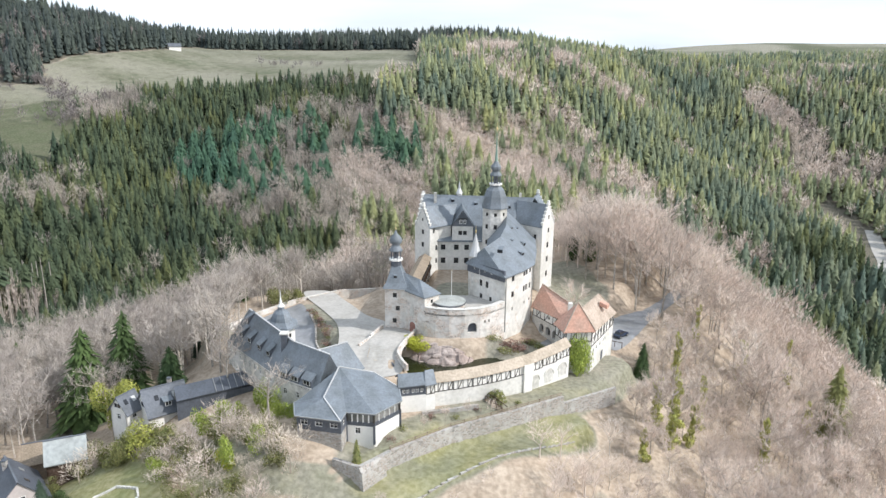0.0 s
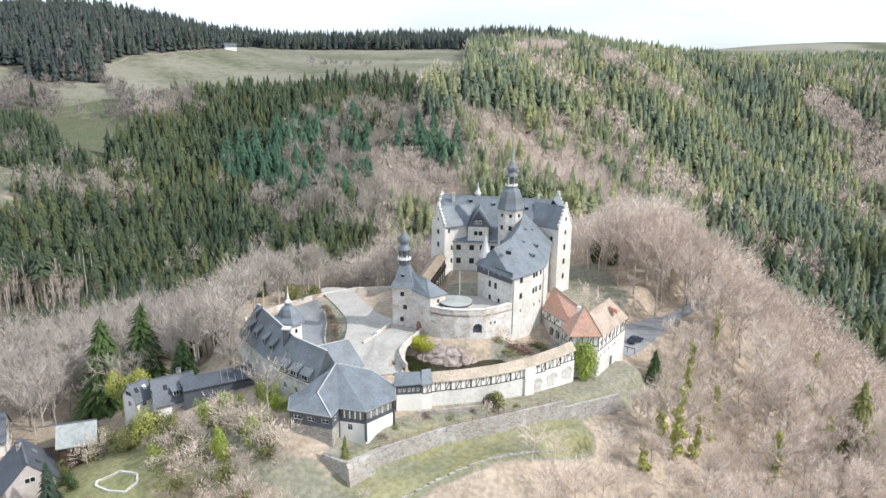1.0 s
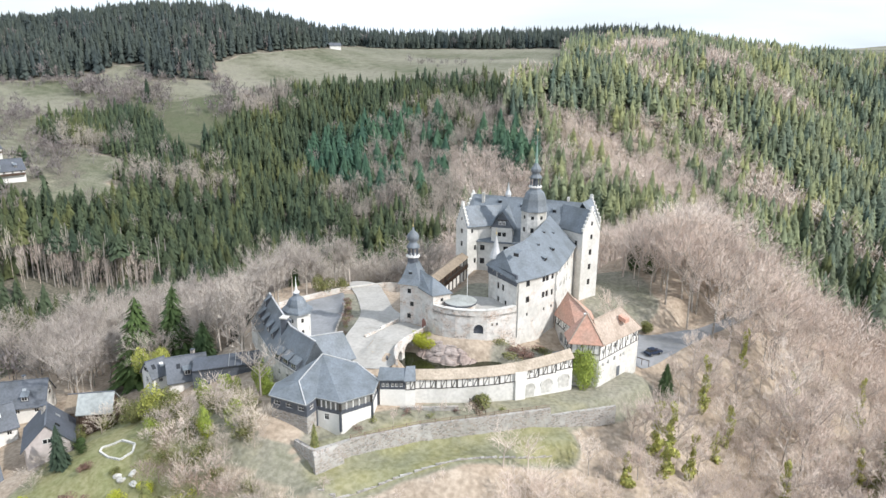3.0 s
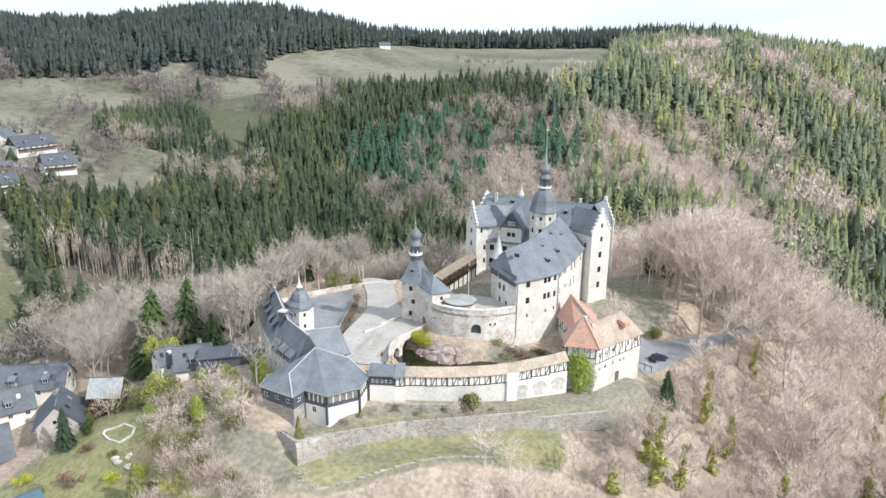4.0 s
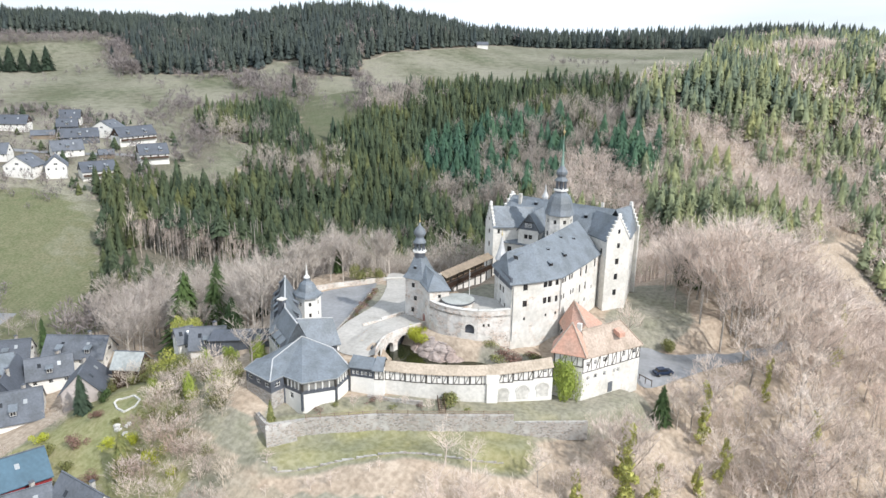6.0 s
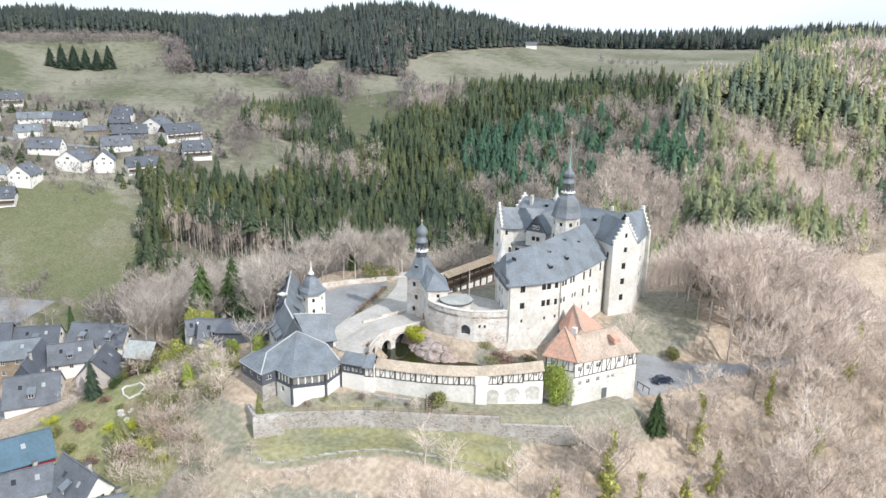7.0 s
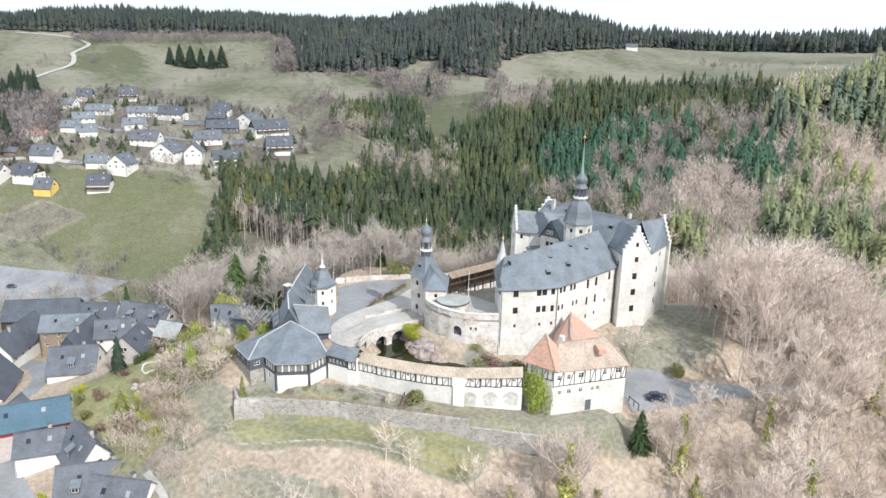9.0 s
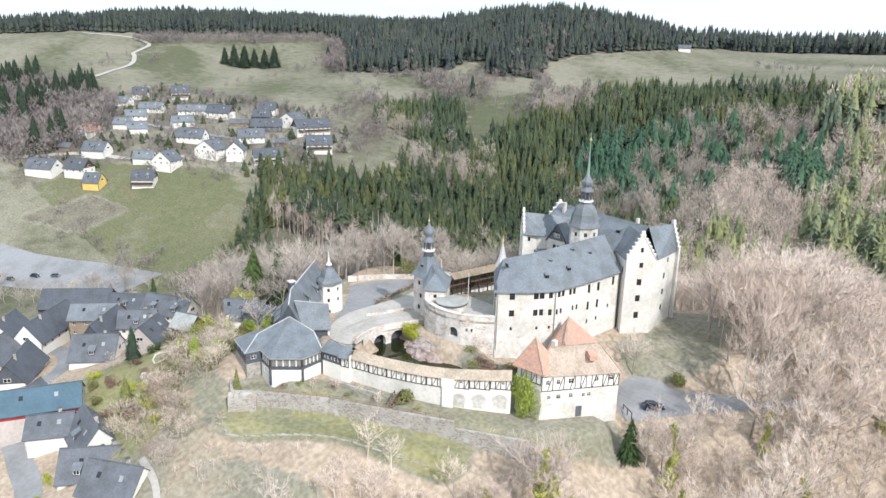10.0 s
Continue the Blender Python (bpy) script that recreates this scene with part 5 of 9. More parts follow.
for i, (p, q) in enumerate(zip(ww, ww[1:])):
    n = math.hypot(q[0] - p[0], q[1] - p[1])
    zt = (tops[i] + tops[i + 1]) / 2
    timbered_wall(walkway, p, q, zt - 2.25, zt, 4, [(n * 0.6, zt - 1.25, 0.6, 0.75)] if i in (2, 5, 7) else [], True)
    base = Shape()
    if i in (5, 6, 7):
        base.wall(p, q, -7.2, zt - 2.25, (), 0.5)
        part("base_wall", base, PLASTER_WHITE, walkway)
        c = lerp((*p, 0), (*q, 0), 0.5)
        t = Vector((q[0] - p[0], q[1] - p[1], 0)).normalized()
        o = Vector((t.y, -t.x, 0)) * 0.14
        rim = [(1.35 * math.cos(math.pi * k / 10), 1.35 * math.sin(math.pi * k / 10)) for k in range(11)]
        zb = zt - 4.6
        part("arch_recess", Shape().slab([tuple(Vector(c) + o * 0.4 + t * u * 0.9 + Vector((0, 0, zb + v * 0.9))) for u, v in rim] + [tuple(Vector(c) + o * 0.4 + t * u + Vector((0, 0, zb - 1.6))) for u in (-1.2, 1.2)], tuple(-o * 0.3)), PLASTER_GREY, walkway)
        ring = Shape()
        for (u0, v0), (u1, v1) in zip(rim, rim[1:]):
            ring.slab([tuple(Vector(c) + o + t * a * k + Vector((0, 0, zb + b * k))) for a, b, k in ((u0, v0, 1.12), (u1, v1, 1.12), (u1, v1, 0.92), (u0, v0, 0.92))], tuple(-o))
        part("arch_ring", ring, STONE_PALE, walkway)
    else:
        base.wall(p, q, -6.8, zt - 2.25, (), 0.5)
        part("base_wall", base, PLASTER, walkway)
    part("inner_wall", Shape().wall(inner[i + 1], inner[i], -5.5, zt - 0.1, (), 0.25), PLASTER_GREY, walkway)
    mid0, mid1 = lerp(p, inner[i], 0.5), lerp(q, inner[i + 1], 0.5)
    out0, out1 = lerp(p, inner[i], -0.17), lerp(q, inner[i + 1], -0.17)
    in0, in1 = lerp(p, inner[i], 1.15), lerp(q, inner[i + 1], 1.15)
    roof_faces("roof", walkway, [
        [(*out0, tops[i] - 0.1), (*out1, tops[i + 1] - 0.1), (*mid1, tops[i + 1] + 1.35), (*mid0, tops[i] + 1.35)],
        [(*mid0, tops[i] + 1.35), (*mid1, tops[i + 1] + 1.35), (*in1, tops[i + 1] - 0.1), (*in0, tops[i] - 0.1)]], TILE_PALE, 0.14)
part("buttress", Shape().slab([(16.6, 131.2, -1.8), (18.4, 132.4, -1.8), (18.0, 133.0, -1.8), (16.2, 131.8, -1.8)], (0, 0, -5.6)), PLASTER_WHITE, walkway)
oriel = Shape().slab([(16.5, 131.0, 0.0), (18.6, 132.5, 0.0), (18.2, 133.0, 0.0), (16.1, 131.6, 0.0)], (0, 0, -1.9))
part("oriel", oriel, PLASTER_WHITE, walkway, "timbered oriel")

# slate-roofed end of the wall walk
link = thing("link_passage", (-4, 121, -5), "low passage with slate roof and row of small windows", "passage")
for p, q, wins in (((-7.6, 120.0), (-2.9, 121.2), [(0.14, -0.9, 0.55, 0.8), (0.3, -0.9, 0.55, 0.8), (0.5, -0.9, 0.55, 0.8), (0.66, -0.9, 0.55, 0.8), (0.84, -0.9, 0.55, 0.8)]),):
    n = math.hypot(q[0] - p[0], q[1] - p[1])
    glazed_wall("wall", link, p, q, -1.4, 0.6, [(s * n, v, w, h) for s, v, w, h in wins], SLATE_DARK, "cross", 0.3)
    part("base_wall", Shape().wall(p, q, -6.0, -1.4), PLASTER_WHITE, link)
timbered_wall(link, (-2.9, 121.2), (-1.2, 122.0), -1.6, 0.6, 2, (), True)
part("base_wall", Shape().wall((-2.9, 121.2), (-1.2, 122.0), -6.0, -1.6), PLASTER_WHITE, link)
part("end_wall", Shape().wall((-1.2, 122.0), (-2.4, 125.0), -6.0, 0.6), PLASTER_WHITE, link)
part("inner_wall", Shape().wall((-2.4, 125.0), (-8.5, 123.8), -5.0, 0.5), PLASTER_GREY, link)
roof_faces("roof", link, [
    [(-8.0, 119.6, 0.6), (-2.8, 120.7, 0.8), (-2.9, 122.9, 2.3), (-8.2, 121.9, 2.3)], [(-8.2, 121.9, 2.3), (-2.9, 122.9, 2.3), (-3.4, 125.6, 0.6), (-8.9, 124.3, 0.6)],
    [(-3.0, 120.5, 0.6), (-0.9, 121.4, 0.6), (-1.6, 123.4, 2.7), (-3.2, 122.7, 2.7)], [(-3.2, 122.7, 2.7), (-1.6, 123.4, 2.7), (-2.2, 125.6, 0.6), (-3.9, 125.1, 0.6)]], SLATE, 0.16)

# polygonal hall at the corner
octa = thing("polygonal_hall", (-16, 114, -5), "polygonal slate-hung hall with a broad slate roof and glazed veranda", "building")
O = [(-24.9, 109.2), (-16.8, 107.4), (-16.3, 110.6), (-11.3, 109.9), (-7.0, 115.0), (-7.8, 120.2), (-12.5, 123.0), (-20.5, 121.5), (-26.0, 114.0)]
shr = [((x + 17) * 0.965 - 17, (y - 115) * 0.965 + 115) for x, y in O]
cfg = {0: ("slate", 3), 1: ("slate", 1), 2: ("veranda", 2), 3: ("veranda", 2), 4: ("veranda", 2), 5: ("plain", 0), 6: ("plain", 0), 7: ("plain", 0), 8: ("slate", 0)}
for i, (kindw, count) in cfg.items():
    p, q = shr[i], shr[(i + 1) % 9]
    n = math.hypot(q[0] - p[0], q[1] - p[1])
    if kindw == "slate":
        wl_ = [(n * (k + 0.5) / count if count > 1 else n * 0.5, -1.25, 1.35 if count > 1 else 1.2, 0.95) for k in range(count)]
        glazed_wall("slate_wall", octa, p, q, -2.1, 0.35, wl_, SLATE_DARK, "cross", 0.35, "dark slate-hung wall")
        part("base_wall", Shape().wall(p, q, -7.5, -2.1), RUBBLE, octa)
    elif kindw == "veranda":
        part("parapet", Shape().wall(p, q, -2.1, -1.35, (), 0.2), SLATE_DARK, octa)
        part("head_beam", Shape().wall(p, q, 0.05, 0.35, (), 0.2), TIMBER, octa)
        dx, dy = (q[0] - p[0]) / n, (q[1] - p[1]) / n
        for k in range(6):
            u = n * k / 5
            part("post", Shape().beam((p[0] + dx * u - dy * 0.1, p[1] + dy * u + dx * 0.1, -1.4), (p[0] + dx * u - dy * 0.1, p[1] + dy * u + dx * 0.1, 0.1), 0.22 if k % 5 else 0.3), TIMBER if k % 5 == 0 else FRAME_WHITE, octa)
            if k < 5:
                a, b = n * k / 5 + 0.1, n * (k + 1) / 5 - 0.1
                part("pane", Shape().slab([(p[0] + dx * u2 - dy * 0.16, p[1] + dy * u2 + dx * 0.16, z) for u2, z in ((a, -1.35), (b, -1.35), (b, 0.05), (a, 0.05))], (-dy * 0.05, dx * 0.05, 0)), GLASS_PALE, octa)
        part("base_wall", Shape().wall(p, q, -6.8, -2.1, [(n * 0.3, n * 0.5, -3.7, -2.5)] if i == 2 else ()), PLASTER_WHITE, octa)
        if i == 2:
            window(octa, p, q, n * 0.4, -3.7, n * 0.2, 1.2, "cross")
        for u in (0.0, n):
            part("corner_post", Shape().beam((p[0] + dx * u + dy * 0.05, p[1] + dy * u - dx * 0.05, -5.4), (p[0] + dx * u + dy * 0.05, p[1] + dy * u - dx * 0.05, -1.4), 0.35), SLATE_DARK, octa)
    else:
        part("wall", Shape().wall(p, q, -5.5, 0.35), PLASTER_GREY, octa)
for p, q in zip(O, O[1:] + O[:1]):
    part("gutter", Shape().beam((*p, 0.36), (*q, 0.36), 0.16, 0.14), METAL, octa, "pale metal gutter")
AP, AR = (-18.6, 119.1, 4.9), (-12.6, 121.2, 2.9)
OZ = [(x, y, 0.35) for x, y in O]
LB = (-20.4, 112.4, 2.2)
roof_faces("roof", octa, [
    [OZ[0], OZ[1], LB], [OZ[1], OZ[2], LB], [OZ[2], OZ[3], AP], [OZ[2], AP, LB], [OZ[3], OZ[4], AP], [OZ[4], OZ[5], AR], [OZ[4], AR, AP], [OZ[5], OZ[6], AR],
    [OZ[6], OZ[7], AP, AR], [OZ[7], OZ[8], LB, AP], [OZ[8], OZ[0], LB]], SLATE, 0.2, "broad blue-grey slate roof")

# long building with dormers
longb = thing("long_building", (-34, 130, -6), "long plastered building under a steep slate roof with dormers", "building")
Wf, Wk, Wn = (-45.2, 139.8), (-30.7, 122.8), (-22.6, 117.4)
Ef, Ek, En = (-39.6, 144.6), (-25.1, 127.4), (-18.2, 122.6)
nW = math.hypot(Wk[0] - Wf[0], Wk[1] - Wf[1])
wl_ = [(nW * (k + 0.6) / 10, z, 0.8, 1.3) for k in range(10) for z in (-1.2, -4.4)]
glazed_wall("wall", longb, Wf, Wk, -8.5, 0.8, wl_, PLASTER_GREY, "cross")
n2 = math.hypot(Wn[0] - Wk[0], Wn[1] - Wk[1])
glazed_wall("wall", longb, Wk, Wn, -8.0, 0.9, [(n2 * (k + 0.5) / 3, -2.0, 0.9, 1.2) for k in range(3)], PLASTER_GREY, "cross")
part("wall", Shape().wall(Wn, En, -6.0, 0.9), PLASTER_GREY, longb)
part("wall", Shape().wall(En, Ek, -5.0, 0.9), PLASTER_GREY, longb)
glazed_wall("wall", longb, Ek, Ef, -5.0, 0.8, [(nW * (k + 0.5) / 6, z, 0.9, 1.3) for k in range(6) for z in (-1.0, -3.6)], PLASTER_GREY, "cross")
part("wall", Shape().wall(Ef, Wf, -8.0, 0.8), PLASTER_GREY, longb)
Rf, Rk, Rn = (-39.9, 139.2, 8.4), (-27.9, 125.1, 7.2), (-20.4, 120.0, 6.9)
ez = 0.65
roof_faces("roof", longb, [
    [(*Wf, ez), (*Wk, ez), Rk, Rf], [(*Wk, ez), (*Wn, ez), Rn, Rk], [(*En, ez), (*Ek, ez), Rk, Rn], [(*Ek, ez), (*Ef, ez), Rf, Rk], [(*Ef, ez), (*Wf, ez), Rf], [(*Wn, ez), (*En, ez), Rn]], SLATE, 0.2, "steep blue-grey slate roof")
def shed_dormer(parent, a, b, r0, r1, s, up, w=1.3):
    """A shed dormer on the slope between eave a-b and ridge r0-r1, at share s along and up the slope."""
    lo = Vector(lerp(lerp(a, b, s), lerp(r0, r1, s), up))
    hi = Vector(lerp(lerp(a, b, s), lerp(r0, r1, s), min(up + 0.34, 1.0)))
    along = (Vector(b) - Vector(a)).normalized() * w / 2
    outv = Vector((along.y, -along.x, 0)).normalized()
    top = lo + Vector((0, 0, 1.4))
    box = Shape()
    box.poly(tuple(lo - along), tuple(lo + along), tuple(top + along), tuple(top - along))
    for sg in (-1, 1):
        tri = [tuple(lo + along * sg), tuple(hi + along * sg), tuple(top + along * sg)]
        box.poly(*tri)
    ob = part("dormer", box, SLATE_DARK, parent)
    part("dormer_roof", Shape().slab([tuple(top - along * 1.25 + outv * 0.25), tuple(top + along * 1.25 + outv * 0.25), tuple(hi + along * 1.25 + Vector((0, 0, 0.35))), tuple(hi - along * 1.25 + Vector((0, 0, 0.35)))], (0, 0, -0.12)), SLATE, ob)
    fr = [tuple(lo + along * u + outv * 0.05 + Vector((0, 0, v))) for u, v in ((-0.82, 0.3), (0.82, 0.3), (0.82, 1.3), (-0.82, 1.3))]
    part("window_frame", Shape().slab(fr, tuple(-outv * 0.06)), FRAME_WHITE, ob)
    for u0, u1 in ((-0.68, -0.06), (0.06, 0.68)):
        pn = [tuple(lo + along * u + outv * 0.08 + Vector((0, 0, v))) for u, v in ((u0, 0.42), (u1, 0.42), (u1, 1.18), (u0, 1.18))]
        part("pane", Shape().slab(pn, tuple(-outv * 0.04)), GLASS, ob)
    return ob


for s in (0.16, 0.34, 0.54, 0.72):
    shed_dormer(longb, (*Wf, ez), (*Wk, ez), Rf, Rk, s, 0.3, 1.3)
shed_dormer(longb, (*Wf, ez), (*Wk, ez), Rf, Rk, 0.12, 0.66, 0.8)
for s in (0.1, 0.42, 0.74):
    shed_dormer(longb, (*Wk, ez), (*Wn, ez), Rk, Rn, s, 0.05, 2.1)
for s in (0.25, 0.55):
    shed_dormer(longb, (*Ek, ez), (*Ef, ez), Rk, Rf, s, 0.25, 1.3)
part("chimney", Shape().box(-30.6, 126.0, 3.0, -29.4, 127.2, 8.2), SLATE_DARK, longb, "slate-hung chimney")
part("chimney_cap", Shape().box(-30.8, 125.8, 8.2, -29.2, 127.4, 8.45), STONE_PALE, longb)
part("cross_wing_wall", Shape().wall((-18.6, 122.8), (-15.6, 127.2), -4.0, 1.2), SLATE_DARK, longb)
part("cross_wing_wall", Shape().wall((-15.6, 127.2), (-21.2, 130.2), -4.0, 1.2), PLASTER_WHITE, longb)
part("cross_wing_wall", Shape().wall((-21.2, 130.2), (-24.0, 127.0), -4.0, 1.2), PLASTER_GREY, longb)
roof_faces("cross_wing_roof", longb, [
    [(-18.4, 122.2, 1.1), (-14.9, 127.0, 1.1), (-18.4, 128.9, 5.6), (-23.4, 123.2, 6.2)], [(-14.9, 127.0, 1.1), (-21.6, 130.9, 1.1), (-18.4, 128.9, 5.6)], [(-18.4, 128.9, 5.6), (-21.6, 130.9, 1.1), (-26.0, 126.6, 1.1), (-23.4, 123.2, 6.2)]], SLATE, 0.18)
ridge_caps(longb, [(Rf, Rk), (Rk, Rn), ((*Wf, ez), Rf), ((-18.4, 128.9, 5.6), (-23.4, 123.2, 6.2))], LEAD, 0.3)
ridge_caps(octa, [(OZ[1], LB), (LB, AP), (OZ[5], AR), (AP, AR)], LEAD, 0.22)
# white stair turret on the court side
tur = thing("white_stair_turret", (-33.0, 139.2, -4), "white polygonal stair turret with slate bell roof and pale spire", "turret")
bay = [(-34.9, 136.9), (-32.2, 136.6), (-30.6, 138.6), (-31.4, 141.6), (-34.4, 142.6), (-37.2, 141.2), (-37.0, 138.4)]
footprint_walls(tur, bay, -4.8, 5.0, PLASTER_WHITE, {0: [(0.55, 2.8, 0.5, 0.9), (0.55, -0.6, 0.5, 0.9)], 1: [(0.5, 2.8, 0.6, 0.9), (0.5, 0.2, 0.6, 0.9), (0.5, -3.4, 0.9, 1.6)], 2: [(0.5, 2.8, 0.6, 0.9), (0.5, 0.2, 0.6, 0.9)]}, "dark")
bell = Shape()
rings = [(1.10, 4.9), (1.06, 5.3), (0.72, 6.1), (0.62, 6.9), (0.48, 7.7), (0.22, 8.4), (0.2, 9.0)]
grid = [[(-33.4 + (x + 33.9) * k, 139.2 + (y - 139.5) * k, z) for x, y in bay] for k, z in rings]
for r0, r1 in zip(grid, grid[1:]):
    for i in range(len(bay)):
        k = (i + 1) % len(bay)
        bell.poly(r0[i], r0[k], r1[k], r1[i])
bell.poly(*grid[0][::-1])
bell.poly(*grid[-1])
part("bell_roof", bell, SLATE, tur)
part("spire", Shape().lathe(-33.4, 139.2, [(0.5, 8.9), (0.75, 9.1), (0.3, 9.7), (0.1, 11.2), (0.03, 12.7)], 10), FRAME_WHITE, tur, "pale pointed finial")

# red-roofed timbered house by the drive
red = thing("timbered_house", (33, 149, -7), "half-timbered house on white masonry with red hipped tile roofs", "house")
r1, r2, r3, r4 = (26.3, 141.6), (32.0, 142.2), (39.8, 156.0), (34.6, 158.6)
r5, r6 = (28.6, 148.6), (24.8, 146.0)
for p, q, z0, bays, wins in ((r1, r2, 0.7, 5, []), (r2, r3, -0.6, 14, [(1.3, 0.6, 0.8, 1.1), (3.4, 0.6, 0.8, 1.1), (6.0, 0.6, 1.2, 1.1), (11.2, 0.6, 0.8, 1.1), (14.2, 0.6, 1.0, 1.1)]), (r3, r4, 0.3, 4, []), (r6, r1, 0.7, 4, [(1.6, 1.5, 0.7, 0.9)])):
    timbered_wall(red, p, q, z0, 2.6 if z0 < 0.6 else 3.4, bays, wins)
part("wall", Shape().wall(r4, r5, -3.0, 2.6), PLASTER_GREY, red)
part("wall", Shape().wall(r5, r6, -3.0, 3.2), PLASTER_GREY, red)
nr = math.hypot(r3[0] - r2[0], r3[1] - r2[1])
glazed_wall("masonry", red, r2, r3, -8.2, -0.6, [(1.6, -2.4, 0.7, 0.9), (3.6, -2.4, 0.9, 1.0), (6.1, -2.4, 0.8, 1.0), (8.7, -2.4, 0.7, 0.9), (9.8, -2.4, 0.7, 0.9), (1.2, -3.6, 0.35, 0.4), (1.9, -3.6, 0.35, 0.4)], PLASTER_WING, "cross", 0.5)
part("masonry", Shape().wall(r1, r2, -8.0, 0.7), PLASTER_WING, red)
part("masonry", Shape().wall(r3, r4, -8.0, 0.3), PLASTER_WING, red)
part("masonry", Shape().wall(r6, r1, -6.0, 0.7), PLASTER_GREY, red)
dr = Vector((r3[0] - r2[0], r3[1] - r2[1], 0)).normalized()
rn_ = Vector((dr.y, -dr.x, 0))
dpos = Vector((*r2, 0)) + dr * 7.9
part("door", Shape().slab([tuple(dpos + rn_ * 0.08 + dr * u + Vector((0, 0, v))) for u, v in ((-0.6, -6.4), (0.6, -6.4), (0.6, -4.2), (-0.6, -4.2))], tuple(-rn_ * 0.06)), SLATE_GREY, red, "grey plank door")
roof_faces("tower_roof", red, [
    [(25.7, 141.0, 3.2), (32.7, 141.8, 3.2), (28.9, 143.6, 9.1)], [(32.7, 141.8, 3.2), (31.8, 148.0, 3.2), (28.9, 143.6, 9.1)], [(31.8, 148.0, 3.2), (24.3, 146.4, 3.2), (28.9, 143.6, 9.1)], [(24.3, 146.4, 3.2), (25.7, 141.0, 3.2), (28.9, 143.6, 9.1)]], TILE_RED, 0.2, "red clay tile pyramid roof")
roof_faces("main_roof", red, [
    [(32.3, 142.6, 2.5), (40.4, 156.0, 2.3), (35.6, 154.4, 7.3), (30.2, 146.0, 6.8)], [(34.6, 159.3, 2.3), (27.8, 148.8, 2.5), (30.2, 146.0, 6.8), (35.6, 154.4, 7.3)]], TILE_SALMON, 0.2, "faded tile main roof")
roof_faces("hip_end", red, [[(40.4, 156.0, 2.3), (34.6, 159.3, 2.3), (35.6, 154.4, 7.3)]], TILE_RED, 0.2, "reddish tiled hip end")
ridge_caps(red, [((25.7, 141.0, 3.2), (28.9, 143.6, 9.1)), ((32.7, 141.8, 3.2), (28.9, 143.6, 9.1)), ((30.2, 146.0, 6.8), (35.6, 154.4, 7.3)), ((40.4, 156.0, 2.3), (35.6, 154.4, 7.3))], TILE_SALMON)
part("chimney", Shape().box(28.0, 149.6, 3.5, 28.9, 150.4, 6.6), PLASTER_WHITE, red)
part("roof_dormer", Shape().slab([(36.7, 150.3, 6.0), (37.5, 151.6, 6.0), (35.9, 152.4, 6.5), (35.2, 151.2, 6.5)], (0, 0, -0.9)), TILE_RED, red)
# red link building towards the wing
rlink = thing("red_roofed_link", (25, 156, -4), "timbered link building with red tile roof over dark arches", "building")
l1, l2, l3, l4 = (21.4, 159.0), (26.6, 149.4), (29.6, 151.6), (27.0, 163.0)
timbered_wall(rlink, l1, l2, 0.4, 2.6, 7, [(2.2, 1.2, 0.7, 0.9), (6.2, 1.2, 0.7, 0.9)])
part("base_wall", Shape().wall(l1, l2, -4.5, -2.9, (), 0.8), PLASTER_GREY, rlink)
part("arch_wall", arched(l1, l2, -2.9, 0.4, [3.6, 6.1, 8.6], 0.85, -1.5, 0.8), PLASTER_GREY, rlink)
# Near-black wall close behind the openings, put there as their shade.
part("vault", Shape().wall((22.6, 159.6), (27.8, 150.0), -4.0, 0.3, (), 0.3), TIMBER, rlink)
part("wall", Shape().wall(l3, l4, -4.5, 2.2), PLASTER_WHITE, rlink)
ridge_caps(rlink, [((23.6, 160.6, 7.5), (29.0, 152.4, 5.6))], TILE_SALMON)
roof_faces("roof", rlink, [[(20.9, 159.2, 2.4), (26.9, 148.6, 2.9), (29.0, 152.4, 5.6), (23.6, 160.6, 7.5)]], TILE_RED, 0.2, "red clay tile roof")
roof_faces("rear_roof", rlink, [[(23.6, 160.6, 7.5), (29.0, 152.4, 5.6), (31.0, 154.0, 2.4), (29.0, 165.4, 1.6)]], TILE_RED, 0.2, "red tile rear slope")

def boulder(name, x, y, z, sx, sy, sz, mat, seed, label, category, turn=0.0, group="", level=4):
    """A craggy rock: an icosphere pushed about by noise and cut facets."""
    bm = bmesh.new()
    bmesh.ops.create_icosphere(bm, subdivisions=level, radius=1.0)
    for v in bm.verts:
        p = v.co.copy()
        d = 0.9 + 0.34 * noise.noise(p * 1.5 + Vector((seed, 0, 0))) + 0.42 * abs(noise.noise(p * 2.6 + Vector((0, seed, 0)))) - 0.22 * abs(noise.noise(p * 5.5 + Vector((seed, seed, 0)))) + 0.10 * noise.noise(p * 10 + Vector((0, 0, seed)))
        q = p * d
        q = Vector((round(q.x * 5) / 5 * 0.35 + q.x * 0.65, q.y, round(q.z * 5) / 5 * 0.35 + q.z * 0.65))
        v.co = Matrix.Rotation(turn, 3, "Z") @ Vector((q.x * sx, q.y * sy, q.z * sz))
    me = bpy.data.meshes.new(name)
    bm.to_mesh(me)
    bm.free()
    me.materials.append(mat)
    ob = new(name, me)
    ob.location = (x, y, z)
    return tagged(ob, label, category, group)


sheet("gate_ramp", [(21.8, 148.3), (23.9, 152.7), (28.5, 158.6), (27.6, 152.8), (23.5, 146.8)], lambda x, y: gz(x, y) + 0.15, ASPHALT, "dark asphalt ramp under the link building", 0.5)

